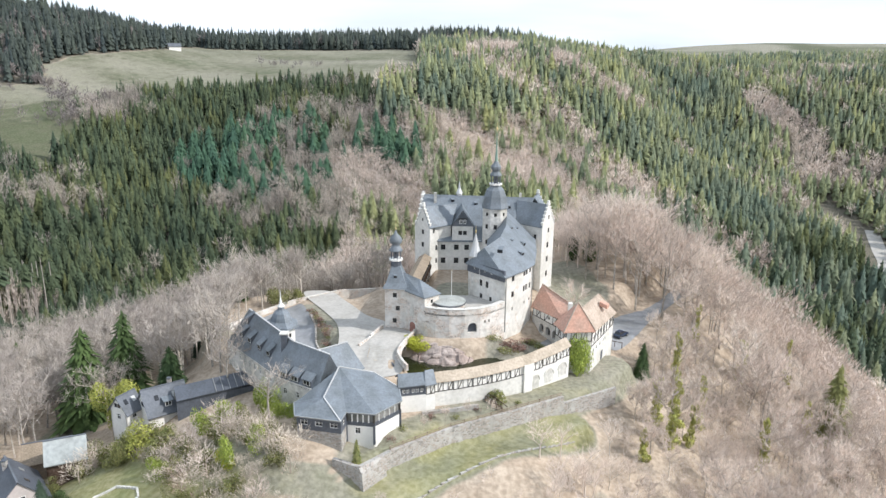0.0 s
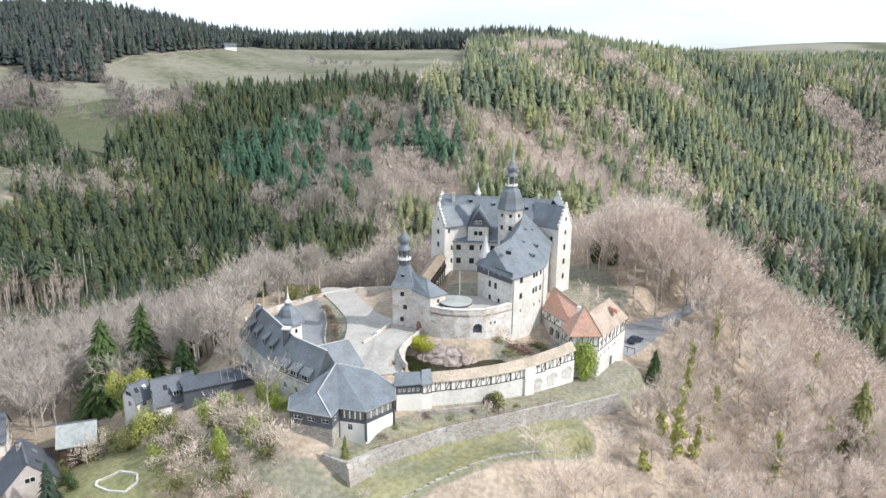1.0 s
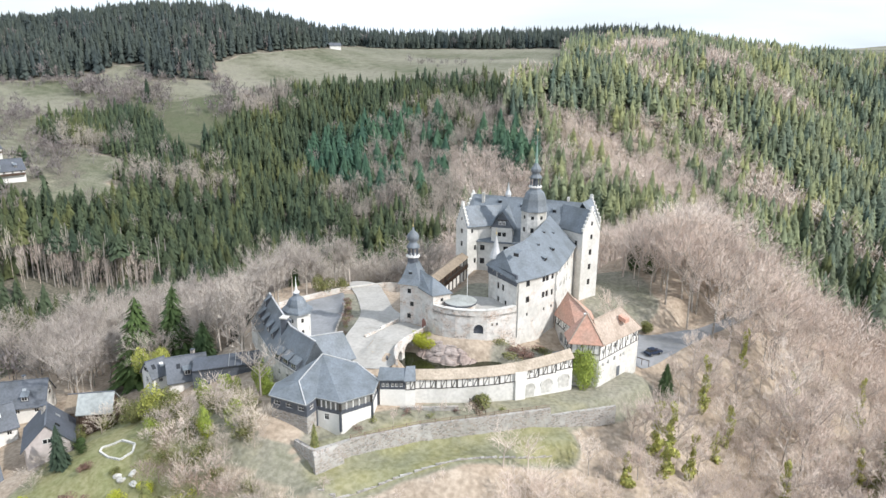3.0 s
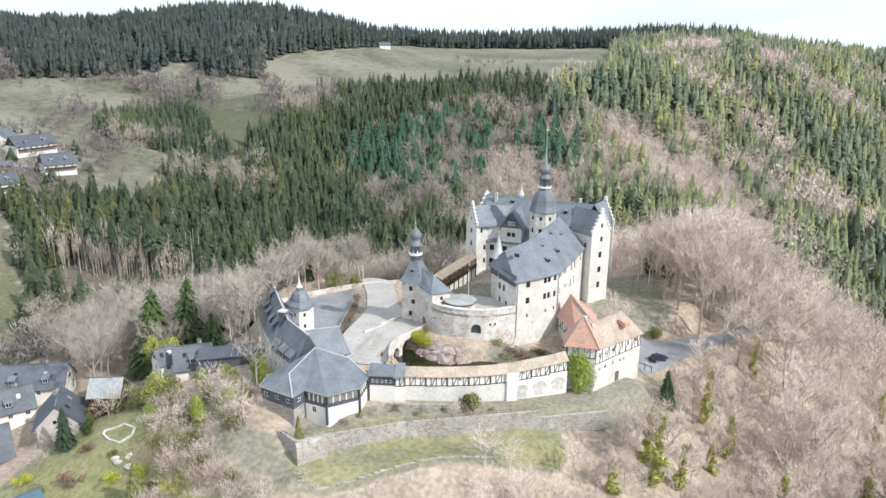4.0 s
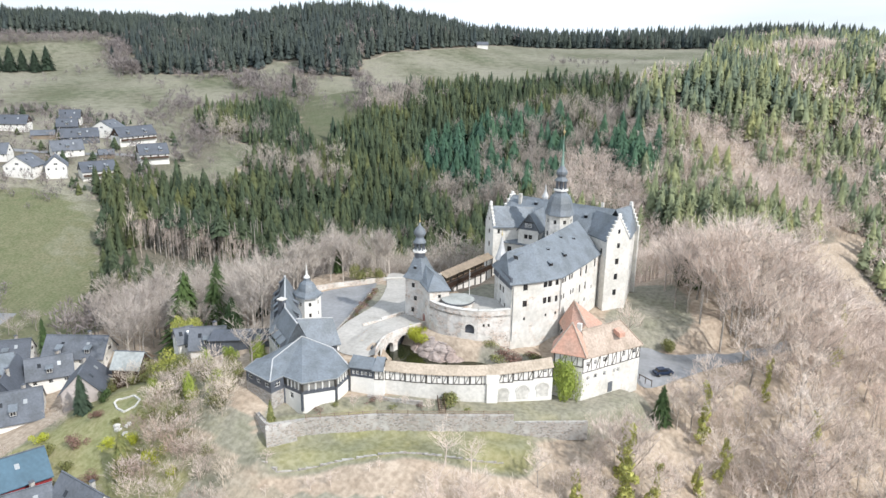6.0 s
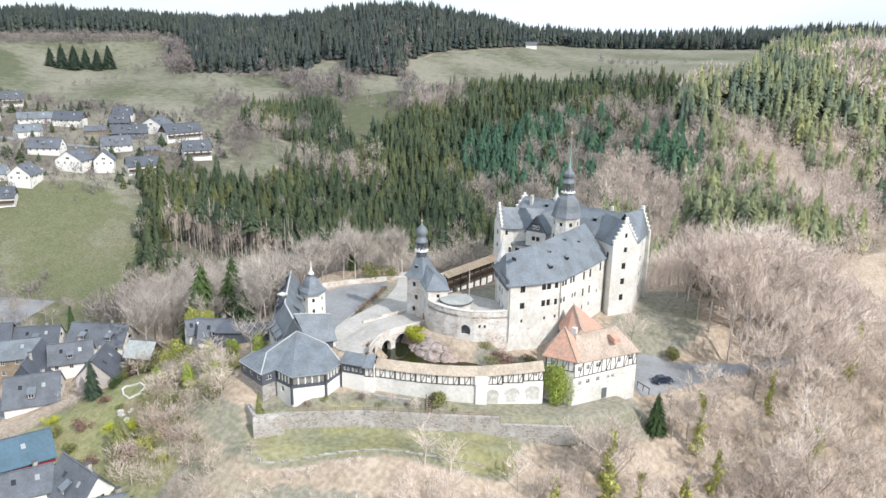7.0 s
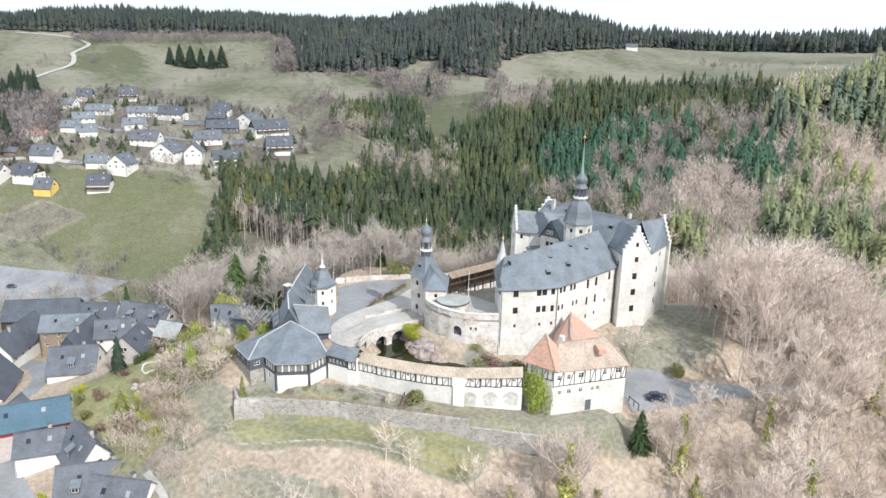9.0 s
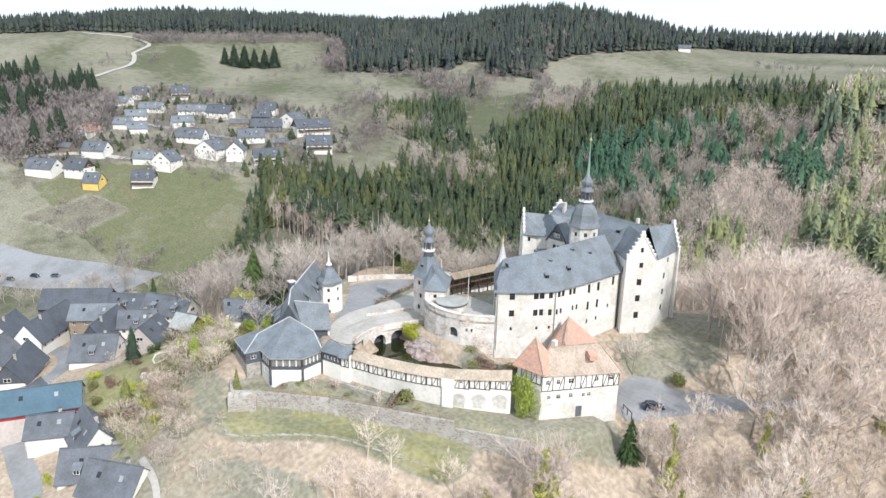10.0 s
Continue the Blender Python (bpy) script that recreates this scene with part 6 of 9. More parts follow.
# terrace wall, low walls and fence
terrace = thing("terrace_wall", (5, 115, -9), "long rubble terrace wall with weathered pale stones", "retaining wall")
for a, b in zip(TERRACE, TERRACE[1:]):
    part("wall", Shape().wall(a, b, -10.5, -4.75, (), 0.7), RUBBLE, terrace)
part("wall", Shape().wall((-18.0, 104.5), TERRACE[0], -11.0, -4.9, (), 0.7), RUBBLE, terrace)
cd = Vector((TERRACE[1][0] - TERRACE[0][0], TERRACE[1][1] - TERRACE[0][1], 0)).normalized()
cn = Vector((cd.y, -cd.x, 0))
c0, c1 = Vector((*TERRACE[0], 0)) - cd * 0.3, Vector((*TERRACE[0], 0)) + cd * 5.2
up = lambda p, z: (p.x, p.y, z)
butt = Shape()
butt.poly(up(c0 + cn * 1.2, -10.5), up(c1 + cn * 0.9, -10.5), up(c1 + cn * 0.1, -5.0), up(c0 + cn * 0.7, -5.6))
butt.poly(up(c0 + cn * 0.7, -5.6), up(c1 + cn * 0.1, -5.0), up(c1, -4.8), up(c0, -4.8))
butt.poly(up(c0, -10.5), up(c0 + cn * 1.2, -10.5), up(c0 + cn * 0.7, -5.6), up(c0, -4.8))
butt.poly(up(c1 + cn * 0.9, -10.5), up(c1, -10.5), up(c1, -4.8), up(c1 + cn * 0.1, -5.0))
part("corner_buttress", butt, RUBBLE, terrace, "battered stone buttress at the corner")
part("wall", Shape().wall((24.0, 127.3), (36, 134.5), -10.0, -6.2, (), 0.6), RUBBLE, terrace)
kerb = Shape()
for a, b in zip(LAWN, LAWN[1:]):
    a, b = (a[0] + 1.2, a[1] - 2.1), (b[0] + 1.2, b[1] - 2.1)
    k = max(2, int(math.hypot(b[0] - a[0], b[1] - a[1]) / 1.2))
    for i in range(k):
        p, q = lerp(a, b, i / k), lerp(a, b, (i + 1) / k)
        kerb.wall(p, q, -15.0, float(gz(*p) + gz(*q)) / 2 + 0.18 + 0.08 * math.sin(i * 2.3), (), 0.4)
part("lower_wall", kerb, RUBBLE, tagged(thing("lower_retaining_wall", (0, 106, -12), "low crumbling rubble wall below the lawn", "retaining wall")))
fence = thing("terrace_fence", (5, 118, -5), "weathered wooden fence along the terrace edge", "fence")
for a, b in zip(TERRACE[1:], TERRACE[2:]):
    n = math.hypot(b[0] - a[0], b[1] - a[1])
    k = int(n / 2.4)
    for i in range(k):
        p = lerp(a, b, i / k)
        part("post", Shape().beam((p[0] - 0.3, p[1] + 0.5, -5.4), (p[0] - 0.3, p[1] + 0.5, -4.0), 0.16), WOOD, fence)
    for z in (-4.2, -4.6):
        part("rail", Shape().beam((a[0] - 0.3, a[1] + 0.5, z), (b[0] - 0.3, b[1] + 0.5, z), 0.08, 0.12), WOOD, fence)
low = thing("garden_wall", (-3, 119, -5), "low dry-stone garden wall with pale stones on the terrace", "wall")
glow = [(-3.5, 119.6), (1.6, 120.9), (7.1, 122.8)]
for a, b in zip(glow, glow[1:]):
    part("wall", Shape().wall(a, b, -6.0, -4.35, (), 0.55), RUBBLE, low)
    n = math.hypot(b[0] - a[0], b[1] - a[1])
    for i in range(int(n / 0.62)):
        p = lerp(a, b, (i + 0.5) * 0.62 / n)
        s = boulder("coping_stone", p[0] - 0.1, p[1] + 0.25, -4.28 + 0.04 * (i % 3), 0.33, 0.3, 0.2, STONE_PALE, 40.0 + i, "pale coping stone", "stone", i * 0.7, level=2)
        del s["category"], s["label"]
        s.parent = low
        s.matrix_parent_inverse = low.matrix_world.inverted()
steps = thing("garden_steps", (9.0, 126.4, -6), "wooden steps and rails leading down the lawn", "steps")
sa, sb = Vector((9.0, 126.4, 0)), Vector((11.9, 121.9, 0))
sside = Vector((-(sb - sa).y, (sb - sa).x, 0)).normalized() * 0.6
for i in range(8):
    p = sa.lerp(sb, i / 7)
    part("tread", Shape().beam((p.x - sside.x, p.y - sside.y, -5.05 - 0.03 * i), (p.x + sside.x, p.y + sside.y, -5.05 - 0.03 * i), 0.34, 0.16), WOOD, steps)
for sg in (-1, 1):
    a, b = sa + sside * sg, sb + sside * sg
    part("handrail", Shape().beam((a.x, a.y, -4.1), (b.x, b.y, -4.35), 0.12, 0.1), WOOD_DARK, steps)
    for i in range(4):
        p = a.lerp(b, i / 3)
        part("post", Shape().beam((p.x, p.y, -5.6), (p.x, p.y, -4.1), 0.12), WOOD_DARK, steps)

# moat, bridge and rock
water = Shape().poly(*[(x, y, -3.2) for x, y in ((-11, 143), (-11, 132.5), (-4, 130), (6, 131.5), (12, 134.5), (15, 141), (8, 143), (-4, 144))])
tagged(part("moat_water", water, WATER), "still dark green water in the moat", "water", "", "structure")
bridge = thing("moat_bridge", (-11, 138, -4), "masonry bridge with two dark arches over the moat", "bridge")
bpts = [(-7.5, 143.2), (-8.7, 138.0), (-8.6, 133.6), (-7.4, 130.2)]
part("arch_wall", arched(bpts[3], bpts[2], -5.5, 0.55, [], 1.0, -2.2, 0.7), MASONRY, bridge)
part("arch_wall", arched(bpts[2], bpts[1], -5.5, 0.6, [2.1], 1.7, -2.2, 0.9), MASONRY, bridge)
part("arch_wall", arched(bpts[1], bpts[0], -5.5, 0.65, [2.6], 1.8, -2.2, 0.9), MASONRY, bridge)
# Backing coloured dark to give the deep shade of the bridge arches.
for a, b in zip(bpts[::-1], bpts[-2::-1]):
    part("arch_back", Shape().wall((a[0] - 2.0, a[1]), (b[0] - 2.0, b[1]), -5.4, 0.3, (), 0.3), SLATE_DARK, bridge, "dark backing standing for the shade inside the arches")
curve = rounded([(-6.9, 127.6), (-8.1, 130.4), (-9.1, 134.1), (-8.8, 137.4), (-8.0, 140.7), (-7.0, 143.6), (-6.2, 146.3)])
para = Shape()
for a, b in zip(curve, curve[1:]):
    para.wall(b, a, 0.2, 1.5, (), 0.45)
part("parapet", para, MASONRY, bridge)
roadwall = thing("roadside_wall", (-16.5, 144, -1), "low pale rubble wall beside the castle road", "wall")
part("wall", Shape().wall((-13.4, 149.2), (-15.6, 143.0), -1.5, 1.5, (), 0.4), MASONRY, roadwall)
part("wall", Shape().wall((-15.6, 143.0), (-17.6, 138.6), -1.5, 1.1, (), 0.4), MASONRY, roadwall)
courtwall = thing("court_wall", (-40, 170, -4), "long pale boundary wall behind the court", "wall")
for a, b in (((-50, 156.5), (-45.5, 164.5)), ((-45.5, 164.5), (-38, 174.5)), ((-38, 174.5), (-28, 182)), ((-28, 182), (-9, 186))):
    part("wall", Shape().wall(b, a, -6.5, -1.7, (), 0.5), MASONRY, courtwall)
bank = thing("court_bank_wall", (-26, 150, -3), "curved low rubble wall along the planted bank", "wall")
bl = rounded([(-23.6, 136.0), (-25.6, 140.5), (-28.0, 147.0), (-29.6, 155.0), (-32.0, 162.5)])
for a, b in zip(bl, bl[1:]):
    part("wall", Shape().wall(b, a, float(gz(*b)) - 1.0, float(gz(*b)) + 0.55, (), 0.4), RUBBLE, bank)


def outcrop(name, foot, head, mat, seed, rough, label, cols=60, rows=34):
    """A leaning rock face between a foot line and a head line, broken into tilted slabs along cracks."""
    foot, head = rounded([Vector(p) for p in foot], step=0.3), rounded([Vector(p) for p in head], step=0.3)
    pick = lambda line, u: Vector(line[min(int(u * (len(line) - 1) + 0.5), len(line) - 1)])
    s = Shape()
    for j in range(rows + 1):
        v = j / rows
        for i in range(cols + 1):
            u = i / cols
            p = pick(foot, u).lerp(pick(head, u), v)
            # tilted slabs: nearest of scattered seeds sets the plane
            best = noise.voronoi(Vector((p.x * 0.36 + seed, p.y * 0.5, p.z * 0.45)), distance_metric="DISTANCE")
            c = best[1][0]
            tilt = noise.noise(c * 7.3) * (p.x * 0.36 + seed - c.x) + noise.noise(c * 5.1 + Vector((3, 0, 0))) * (p.z * 0.45 - c.z)
            crack = min(0.25, best[0][1] - best[0][0])
            push = (0.45 * noise.noise(c * 3.7) + 1.3 * tilt + 1.1 * (crack - 0.25) + 0.22 * noise.noise(p * 1.3) + 0.12 * noise.noise(p * 3.1)) * rough
            bulge = 0.9 * math.sin(math.pi * v) ** 0.7 * math.sin(math.pi * min(1, u * 1.02)) ** 0.5
            p += Vector((0.05, -0.75, 0.66)) * (push * math.sin(math.pi * min(v + 0.12, 1.0)) + bulge * rough)
            s.v.append(tuple(p))
    w = cols + 1
    for j in range(rows):
        for i in range(cols):
            a = j * w + i
            s.f += [(a, a + 1, a + w + 1), (a, a + w + 1, a + w)]
    return tagged(part(name, s, mat), label, "rock")


outcrop("castle_rock", [(-7.6, 141.8, -3.7), (-5.6, 139.3, -3.7), (-2.0, 137.6, -3.7), (1.7, 137.0, -3.7), (4.8, 138.1, -3.7), (7.5, 140.8, -3.7), (9.2, 142.4, -3.7)], [(-6.4, 145.4, -0.6), (-4.4, 146.2, 0.6), (-1.8, 145.6, 1.1), (0.8, 145.2, 0.7), (3.4, 145.2, 0.2), (6.4, 145.8, -0.6), (9.0, 146.4, -1.4)], ROCK, 3.0, 1.0, "large brownish grey cracked rock outcrop below the rampart")


# ---- trees ----
rng = np.random.default_rng(7)


def spruce_shape(tiers, spokes, seed, slim=0.2, droop=0.10, bare=0.08):
    """A unit-high conifer: a slim dark core and whorls of drooping boughs, narrowing upwards. Returns vertices and triangles."""
    r = np.random.default_rng(seed)
    v, f = [], []
    wide = lambda h: slim * (1 - h) ** 0.72 + 0.006
    for lo, hi, k in ((bare, 0.6, 0.78), (0.36, 1.0, 0.72)):
        b = len(v)
        v.append((0.0, 0.0, hi))
        for i in range(5):
            a = math.tau * i / 5 + lo
            v.append((k * wide(lo) * math.cos(a), k * wide(lo) * math.sin(a), lo))
        f += [(b, b + 1 + i, b + 1 + (i + 1) % 5) for i in range(5)]
    for t in range(tiers):
        level = bare + (0.97 - bare) * (t / tiers) ** 0.95
        for i in range(spokes):
            a = r.uniform(0, math.tau) if i % 3 == 0 else math.tau * (i + 0.5 * (t % 2)) / spokes + r.normal(0, 0.2)
            h = min(level + r.normal(0, 0.35 / tiers), 0.97)
            out = wide(h) * r.uniform(0.75, 1.25)
            half = (0.3 + 0.2 * r.uniform()) * out * min(1.0, 7.0 / spokes)
            c, d = math.cos(a), math.sin(a)
            root, up = 0.45 * out, h + r.uniform(0.4, 0.9) * out * 0.45
            tip = h - droop * out + r.normal(0, 0.008)
            b = len(v)
            v += [(root * c - half * d, root * d + half * c, up - 0.2 * half), (root * c + half * d, root * d - half * c, up + 0.2 * half * r.normal()), (out * c, out * d, tip)]
            f.append((b, b + 1, b + 2))
    return np.array(v), np.array(f)


def bare_shape(seed, twigs, thick, spread=0.33, light=False):
    """A unit-high leafless tree: trunk and limbs as three-sided rods, twigs as thin blades. Returns wood and twig meshes."""
    r = np.random.default_rng(seed)
    wv, wf, tv, tf = [], [], [], []

    def rod(a, b, ra, rb):
        way = b - a
        side = np.cross(way, (0.3, 0.9, 0.2))
        side = side / (np.linalg.norm(side) + 1e-9)
        other = np.cross(way, side)
        other = other / (np.linalg.norm(other) + 1e-9)
        k = len(wv)
        for p, rad in ((a, ra), (b, rb)):
            for i in range(3):
                g = math.tau * i / 3
                wv.append(p + side * math.cos(g) * rad + other * math.sin(g) * rad)
        for i in range(3):
            j = (i + 1) % 3
            wf.append((k + i, k + j, k + 3 + j))
            wf.append((k + i, k + 3 + j, k + 3 + i))

    def blade(a, b, w):
        side = np.cross(b - a, r.normal(0, 1, 3))
        side = side / (np.linalg.norm(side) + 1e-9) * w / 2
        k = len(tv)
        tv.extend([a - side, a + side, b])
        tf.append((k, k + 1, k + 2))

    top = np.array([r.normal(0, 0.03), r.normal(0, 0.03), 0.62])
    knee = np.array([r.normal(0, 0.015), r.normal(0, 0.015), 0.3])
    rod(np.array([0, 0, -0.03]), knee, 0.016, 0.012)
    rod(knee, top, 0.012, 0.007)
    tips = []
    limbs = 9
    for i in range(limbs):
        t = 0.3 + 0.7 * i / limbs
        start = knee + (top - knee) * max(0, (t - 0.3) / 0.7)
        a = i * 2.4 + r.normal(0, 0.4)
        rise = r.uniform(0.16, 0.36)
        out = spread * r.uniform(0.5, 0.95) * (1.15 - 0.45 * t)
        end = start + np.array([math.cos(a) * out, math.sin(a) * out, rise])
        end[2] = min(end[2], 0.93)
        rod(start, end, 0.006, 0.0025)
        for j in range(4):
            s = start + (end - start) * r.uniform(0.3, 0.95)
            e = s + np.array([r.normal(0, 0.085), r.normal(0, 0.085), r.uniform(0.02, 0.15)])
            if light:
                blade(s, e, 0.006)
            else:
                rod(s, e, 0.003, 0.0015)
            tips.append((s, e))
        tips.append((start, end))
    first = len(tips)
    for i in range(twigs):
        late = i > twigs * 0.4
        s, e = tips[r.integers(first, len(tips))] if late else tips[r.integers(first)]
        p = s + (e - s) * r.uniform(0.3, 1.0)
        way = (e - s) / (np.linalg.norm(e - s) + 1e-9) * 0.75 + r.normal(0, 0.5, 3) + (0, 0, 0.5)
        q = p + way / np.linalg.norm(way) * (r.uniform(0.035, 0.085) if late else r.uniform(0.07, 0.14))
        blade(p, q, thick * (r.uniform(0.5, 1.0) if late else r.uniform(0.8, 1.5)))
        tips.append((p, q))
    return np.array(wv), np.array(wf), np.array(tv), np.array(tf)


def np_mesh(name, v, f, mat):
    me = bpy.data.meshes.new(name)
    me.vertices.add(len(v))
    me.vertices.foreach_set("co", np.asarray(v, np.float32).ravel())
    me.loops.add(f.size)
    me.loops.foreach_set("vertex_index", np.asarray(f, np.int32).ravel())
    me.polygons.add(len(f))
    me.polygons.foreach_set("loop_start", np.arange(0, f.size, f.shape[1], dtype=np.int32))
    me.update(calc_edges=True)
    me.materials.append(mat)
    return me


def scatter(x0, x1, y0, y1, step, seed):
    """Jittered places over a rectangle."""
    r = np.random.default_rng(seed)
    gx, gy = np.meshgrid(np.arange(x0, x1, step), np.arange(y0, y1, step))
    x = gx.ravel() + r.uniform(-0.48, 0.48, gx.size) * step
    y = gy.ravel() + r.uniform(-0.48, 0.48, gx.size) * step
    return x, y


def soft_top(x, y, tall):
    """Neighbouring trees share a slow rise and fall in height."""
    return tall * (1 + 0.16 * wobble(x, y, 23, 5.0) + 0.12 * wobble(x, y, 9, 2.0))


def plant(name, x, y, tall, shapes, mat, label, category, seed, wide=1.0):
    """Many trees joined into one mesh of kind stuff."""
    r = np.random.default_rng(seed)
    z = gz(x, y) - 0.3
    which = r.integers(0, len(shapes), len(x))
    vs, fs, ts, k = [], [], [], 0
    tall = soft_top(x, y, tall)
    shade = np.clip(0.5 + 0.3 * wobble(x, y, 31, 7.0) + 0.18 * wobble(x, y, 11, 3.0) + r.normal(0, 0.17, len(x)), 0, 1)
    for s, (v, f) in enumerate(shapes):
        sel = np.nonzero(which == s)[0]
        if not len(sel):
            continue
        a = r.uniform(0, 6.28, len(sel))
        h = tall[sel]
        w = h * wide * r.uniform(0.75, 1.3, len(sel))
        c, sn = np.cos(a), np.sin(a)
        px = (v[None, :, 0] * c[:, None] - v[None, :, 1] * sn[:, None]) * w[:, None] + x[sel][:, None]
        py = (v[None, :, 0] * sn[:, None] + v[None, :, 1] * c[:, None]) * w[:, None] + y[sel][:, None]
        pz = v[None, :, 2] * h[:, None] + z[sel][:, None]
        vs.append(np.stack([px, py, pz], -1).reshape(-1, 3))
        fs.append((f[None] + (np.arange(len(sel)) * len(v))[:, None, None] + k).reshape(-1, 3))
        ts.append(np.repeat(shade[sel], len(v)))
        k += len(sel) * len(v)
    if not vs:
        return None
    me = np_mesh(name, np.concatenate(vs), np.concatenate(fs), mat)
    me.attributes.new("tint", "FLOAT", "POINT").data.foreach_set("value", np.concatenate(ts).astype(np.float32))
    return tagged(new(name, me), label, category, "", "stuff")


FAR_CONES = [spruce_shape(7, 7, 20 + i, 0.22, 0.2) for i in range(5)]
MID_CONES = [spruce_shape(14, 11, 40 + i, 0.24, 0.3) for i in range(6)]
VALLEY_CONES = [spruce_shape(10, 9, 50 + i, 0.23, 0.3) for i in range(5)]
PINES = [spruce_shape(6, 7, 60 + i, 0.22, 0.05, 0.15) for i in range(5)]
MID_PINES = [spruce_shape(12, 11, 70 + i, 0.2, 0.12, 0.1) for i in range(5)]
FAR_BARE = []
for i in range(6):
    a, b, c, d = bare_shape(80 + i, 170, 0.0095, 0.33, True)
    FAR_BARE.append((np.concatenate([a, c]), np.concatenate([b, d + len(a)])))



def haze_shape(seed, twigs, long, thick):
    """A unit-high bare tree far off: a stem and upright thin blades filling a loose rounded crown."""
    r = np.random.default_rng(seed)
    v = [(-0.012, 0, -0.02), (0.012, 0, -0.02), (0, 0.0, 0.7), (0, -0.012, -0.02), (0, 0.012, -0.02), (0, 0, 0.72)]
    f = [(0, 1, 2), (3, 4, 5)]
    lumps = r.normal(0, 0.12, (6, 3)) * (1, 1, 1.1) + (0, 0, 0.58)
    for i in range(twigs):
        d = r.normal(0, 1, 3)
        d /= np.linalg.norm(d)
        p = lumps[r.integers(6)] + d * (0.19, 0.19, 0.25) * r.uniform(0.4, 1.0)
        way = d * (0.6, 0.6, 0.3) + r.normal(0, 0.28, 3) + (0, 0, 0.95)
        q = p + way / np.linalg.norm(way) * long * r.uniform(0.6, 1.3)
        side = np.cross(way, r.normal(0, 1, 3))
        side = side / np.linalg.norm(side) * thick * r.uniform(0.6, 1.3) / 2
        k = len(v)
        v += [tuple(p - side), tuple(p + side), tuple(q)]
        f.append((k, k + 1, k + 2))
    return np.array(v), np.array(f)


HAZE = [haze_shape(820 + i, 64, 0.18, 0.038) for i in range(5)]
SLOPE_HAZE = [haze_shape(840 + i, 210, 0.12, 0.0115) for i in range(6)]
# woods behind the castle
x, y = scatter(-325, 20, 165, 560, 3.7, 11)
BARE_STANDS = [[(-172, 319), (-198, 299), (-219, 312), (-215, 327), (-196, 343), (-165, 338)], [(-288, 351), (-262, 368), (-244, 358), (-262, 338)], [(-236, 462), (-216, 434), (-196, 440), (-196, 470), (-205, 500), (-225, 500)]]
stand = inside(x, y, BARE_STANDS[0]) | inside(x, y, BARE_STANDS[1]) | inside(x, y, BARE_STANDS[2])
k = (inside(x, y, DARK_WOOD) | stand) & ~inside(x, y, GREEN_WEDGE)
x, y, stand = x[k], y[k], stand[k]
dice = np.random.default_rng(5).uniform(0, 1, len(x))
zone = np.hypot((x + 92) / 1.35, y - 412) + 10 * wobble(x, y, 20, 3.0) < 44
grey = (dice < 0.025) | (stand & (dice < 0.5)) | ((x > -118) & (y > 335) & (y < 470) & (wobble(x, y, 8, 1.0) + 0.006 * (x + 100) > 0.0))
thinned = stand & ~grey & (dice < 0.85)
teal = zone & ~grey & (np.random.default_rng(8).uniform(0, 1, len(x)) < 0.75) & ((np.arange(len(x)) % 2) == 0)
hidden = zone & ~grey & ~teal & (np.random.default_rng(9).uniform(0, 1, len(x)) < 0.5)
grey_ok = grey & (np.random.default_rng(10).uniform(0, 1, len(x)) < 0.6)
TRUNK_LINE = [(-178, 214, 0), (-162, 218, 0), (-140, 234, 0)]
GLADE = [(-186, 206), (-168, 188), (-140, 188), (-128, 214), (-136, 228), (-160, 212), (-178, 209)]
dt, _ = to_line(x, y, TRUNK_LINE)
thin = (dt < 5.5) | (inside(x, y, GLADE) & (wobble(x, y, 5, 2.0) < 0.55))
front = inside(x, y, GLADE)
near = (y < 330) & ~grey & ~teal & ~thin & ~thinned
dip = 1 - 0.5 * smooth01(1 - np.hypot(x + 208, y - 358) / 26)
plant("spruce_forest", x[near], y[near], np.where(front[near], 0.45, 1.0) * dip[near] * rng.triangular(7, 11, 19, near.sum()), MID_CONES, SPRUCE, "dense dark green spruce forest in the valley", "forest", 1)
far = (y >= 330) & ~grey & ~teal & ~hidden & ~thinned
plant("upper_spruce_forest", x[far], y[far], dip[far] * rng.triangular(6, 10, 16, far.sum()), FAR_CONES, SPRUCE, "dense dark green spruce forest on the slope", "forest", 2)
plant("blue_spruce_stand", x[teal], y[teal], rng.uniform(13, 20, teal.sum()), MID_CONES, TEAL, "stand of blue-green spruces among bare trees", "forest", 3, 1.25)
plant("bare_grove", x[grey_ok], y[grey_ok], rng.uniform(11, 17, grey_ok.sum()), SLOPE_HAZE, TWIGS_DUN, "pale bare deciduous grove inside the spruces", "bare woods", 4)
# tall thin trunks at the edge of the clearing
tx, ty = scatter(-205, -105, 195, 240, 2.9, 12)
dt, _ = to_line(tx, ty, TRUNK_LINE)
tk = dt < 5.5
tx, ty = tx[tk], ty[tk]
tv, tf = [], []
for px, py in zip(tx, ty):
    b = float(gz(px, py))
    h = float(rng.uniform(15, 22))
    k0 = len(tv)
    for zz, rad in ((b - 0.3, 0.27), (b + h, 0.12)):
        tv += [(px + rad * math.cos(g), py + rad * math.sin(g), zz) for g in (0, 2.09, 4.19)]
    tf += [(k0 + i, k0 + (i + 1) % 3, k0 + 3 + (i + 1) % 3) for i in range(3)] + [(k0 + i, k0 + 3 + (i + 1) % 3, k0 + 3 + i) for i in range(3)]
tagged(new("bare_spruce_trunks", np_mesh("bare_spruce_trunks", tv, np.array(tf), BARK)), "tall pale bare trunks at the edge of the spruces", "trunks", "", "stuff")
sx_, sy_ = scatter(-205, -105, 195, 246, 4.6, 19)
dt, _ = to_line(sx_, sy_, TRUNK_LINE)
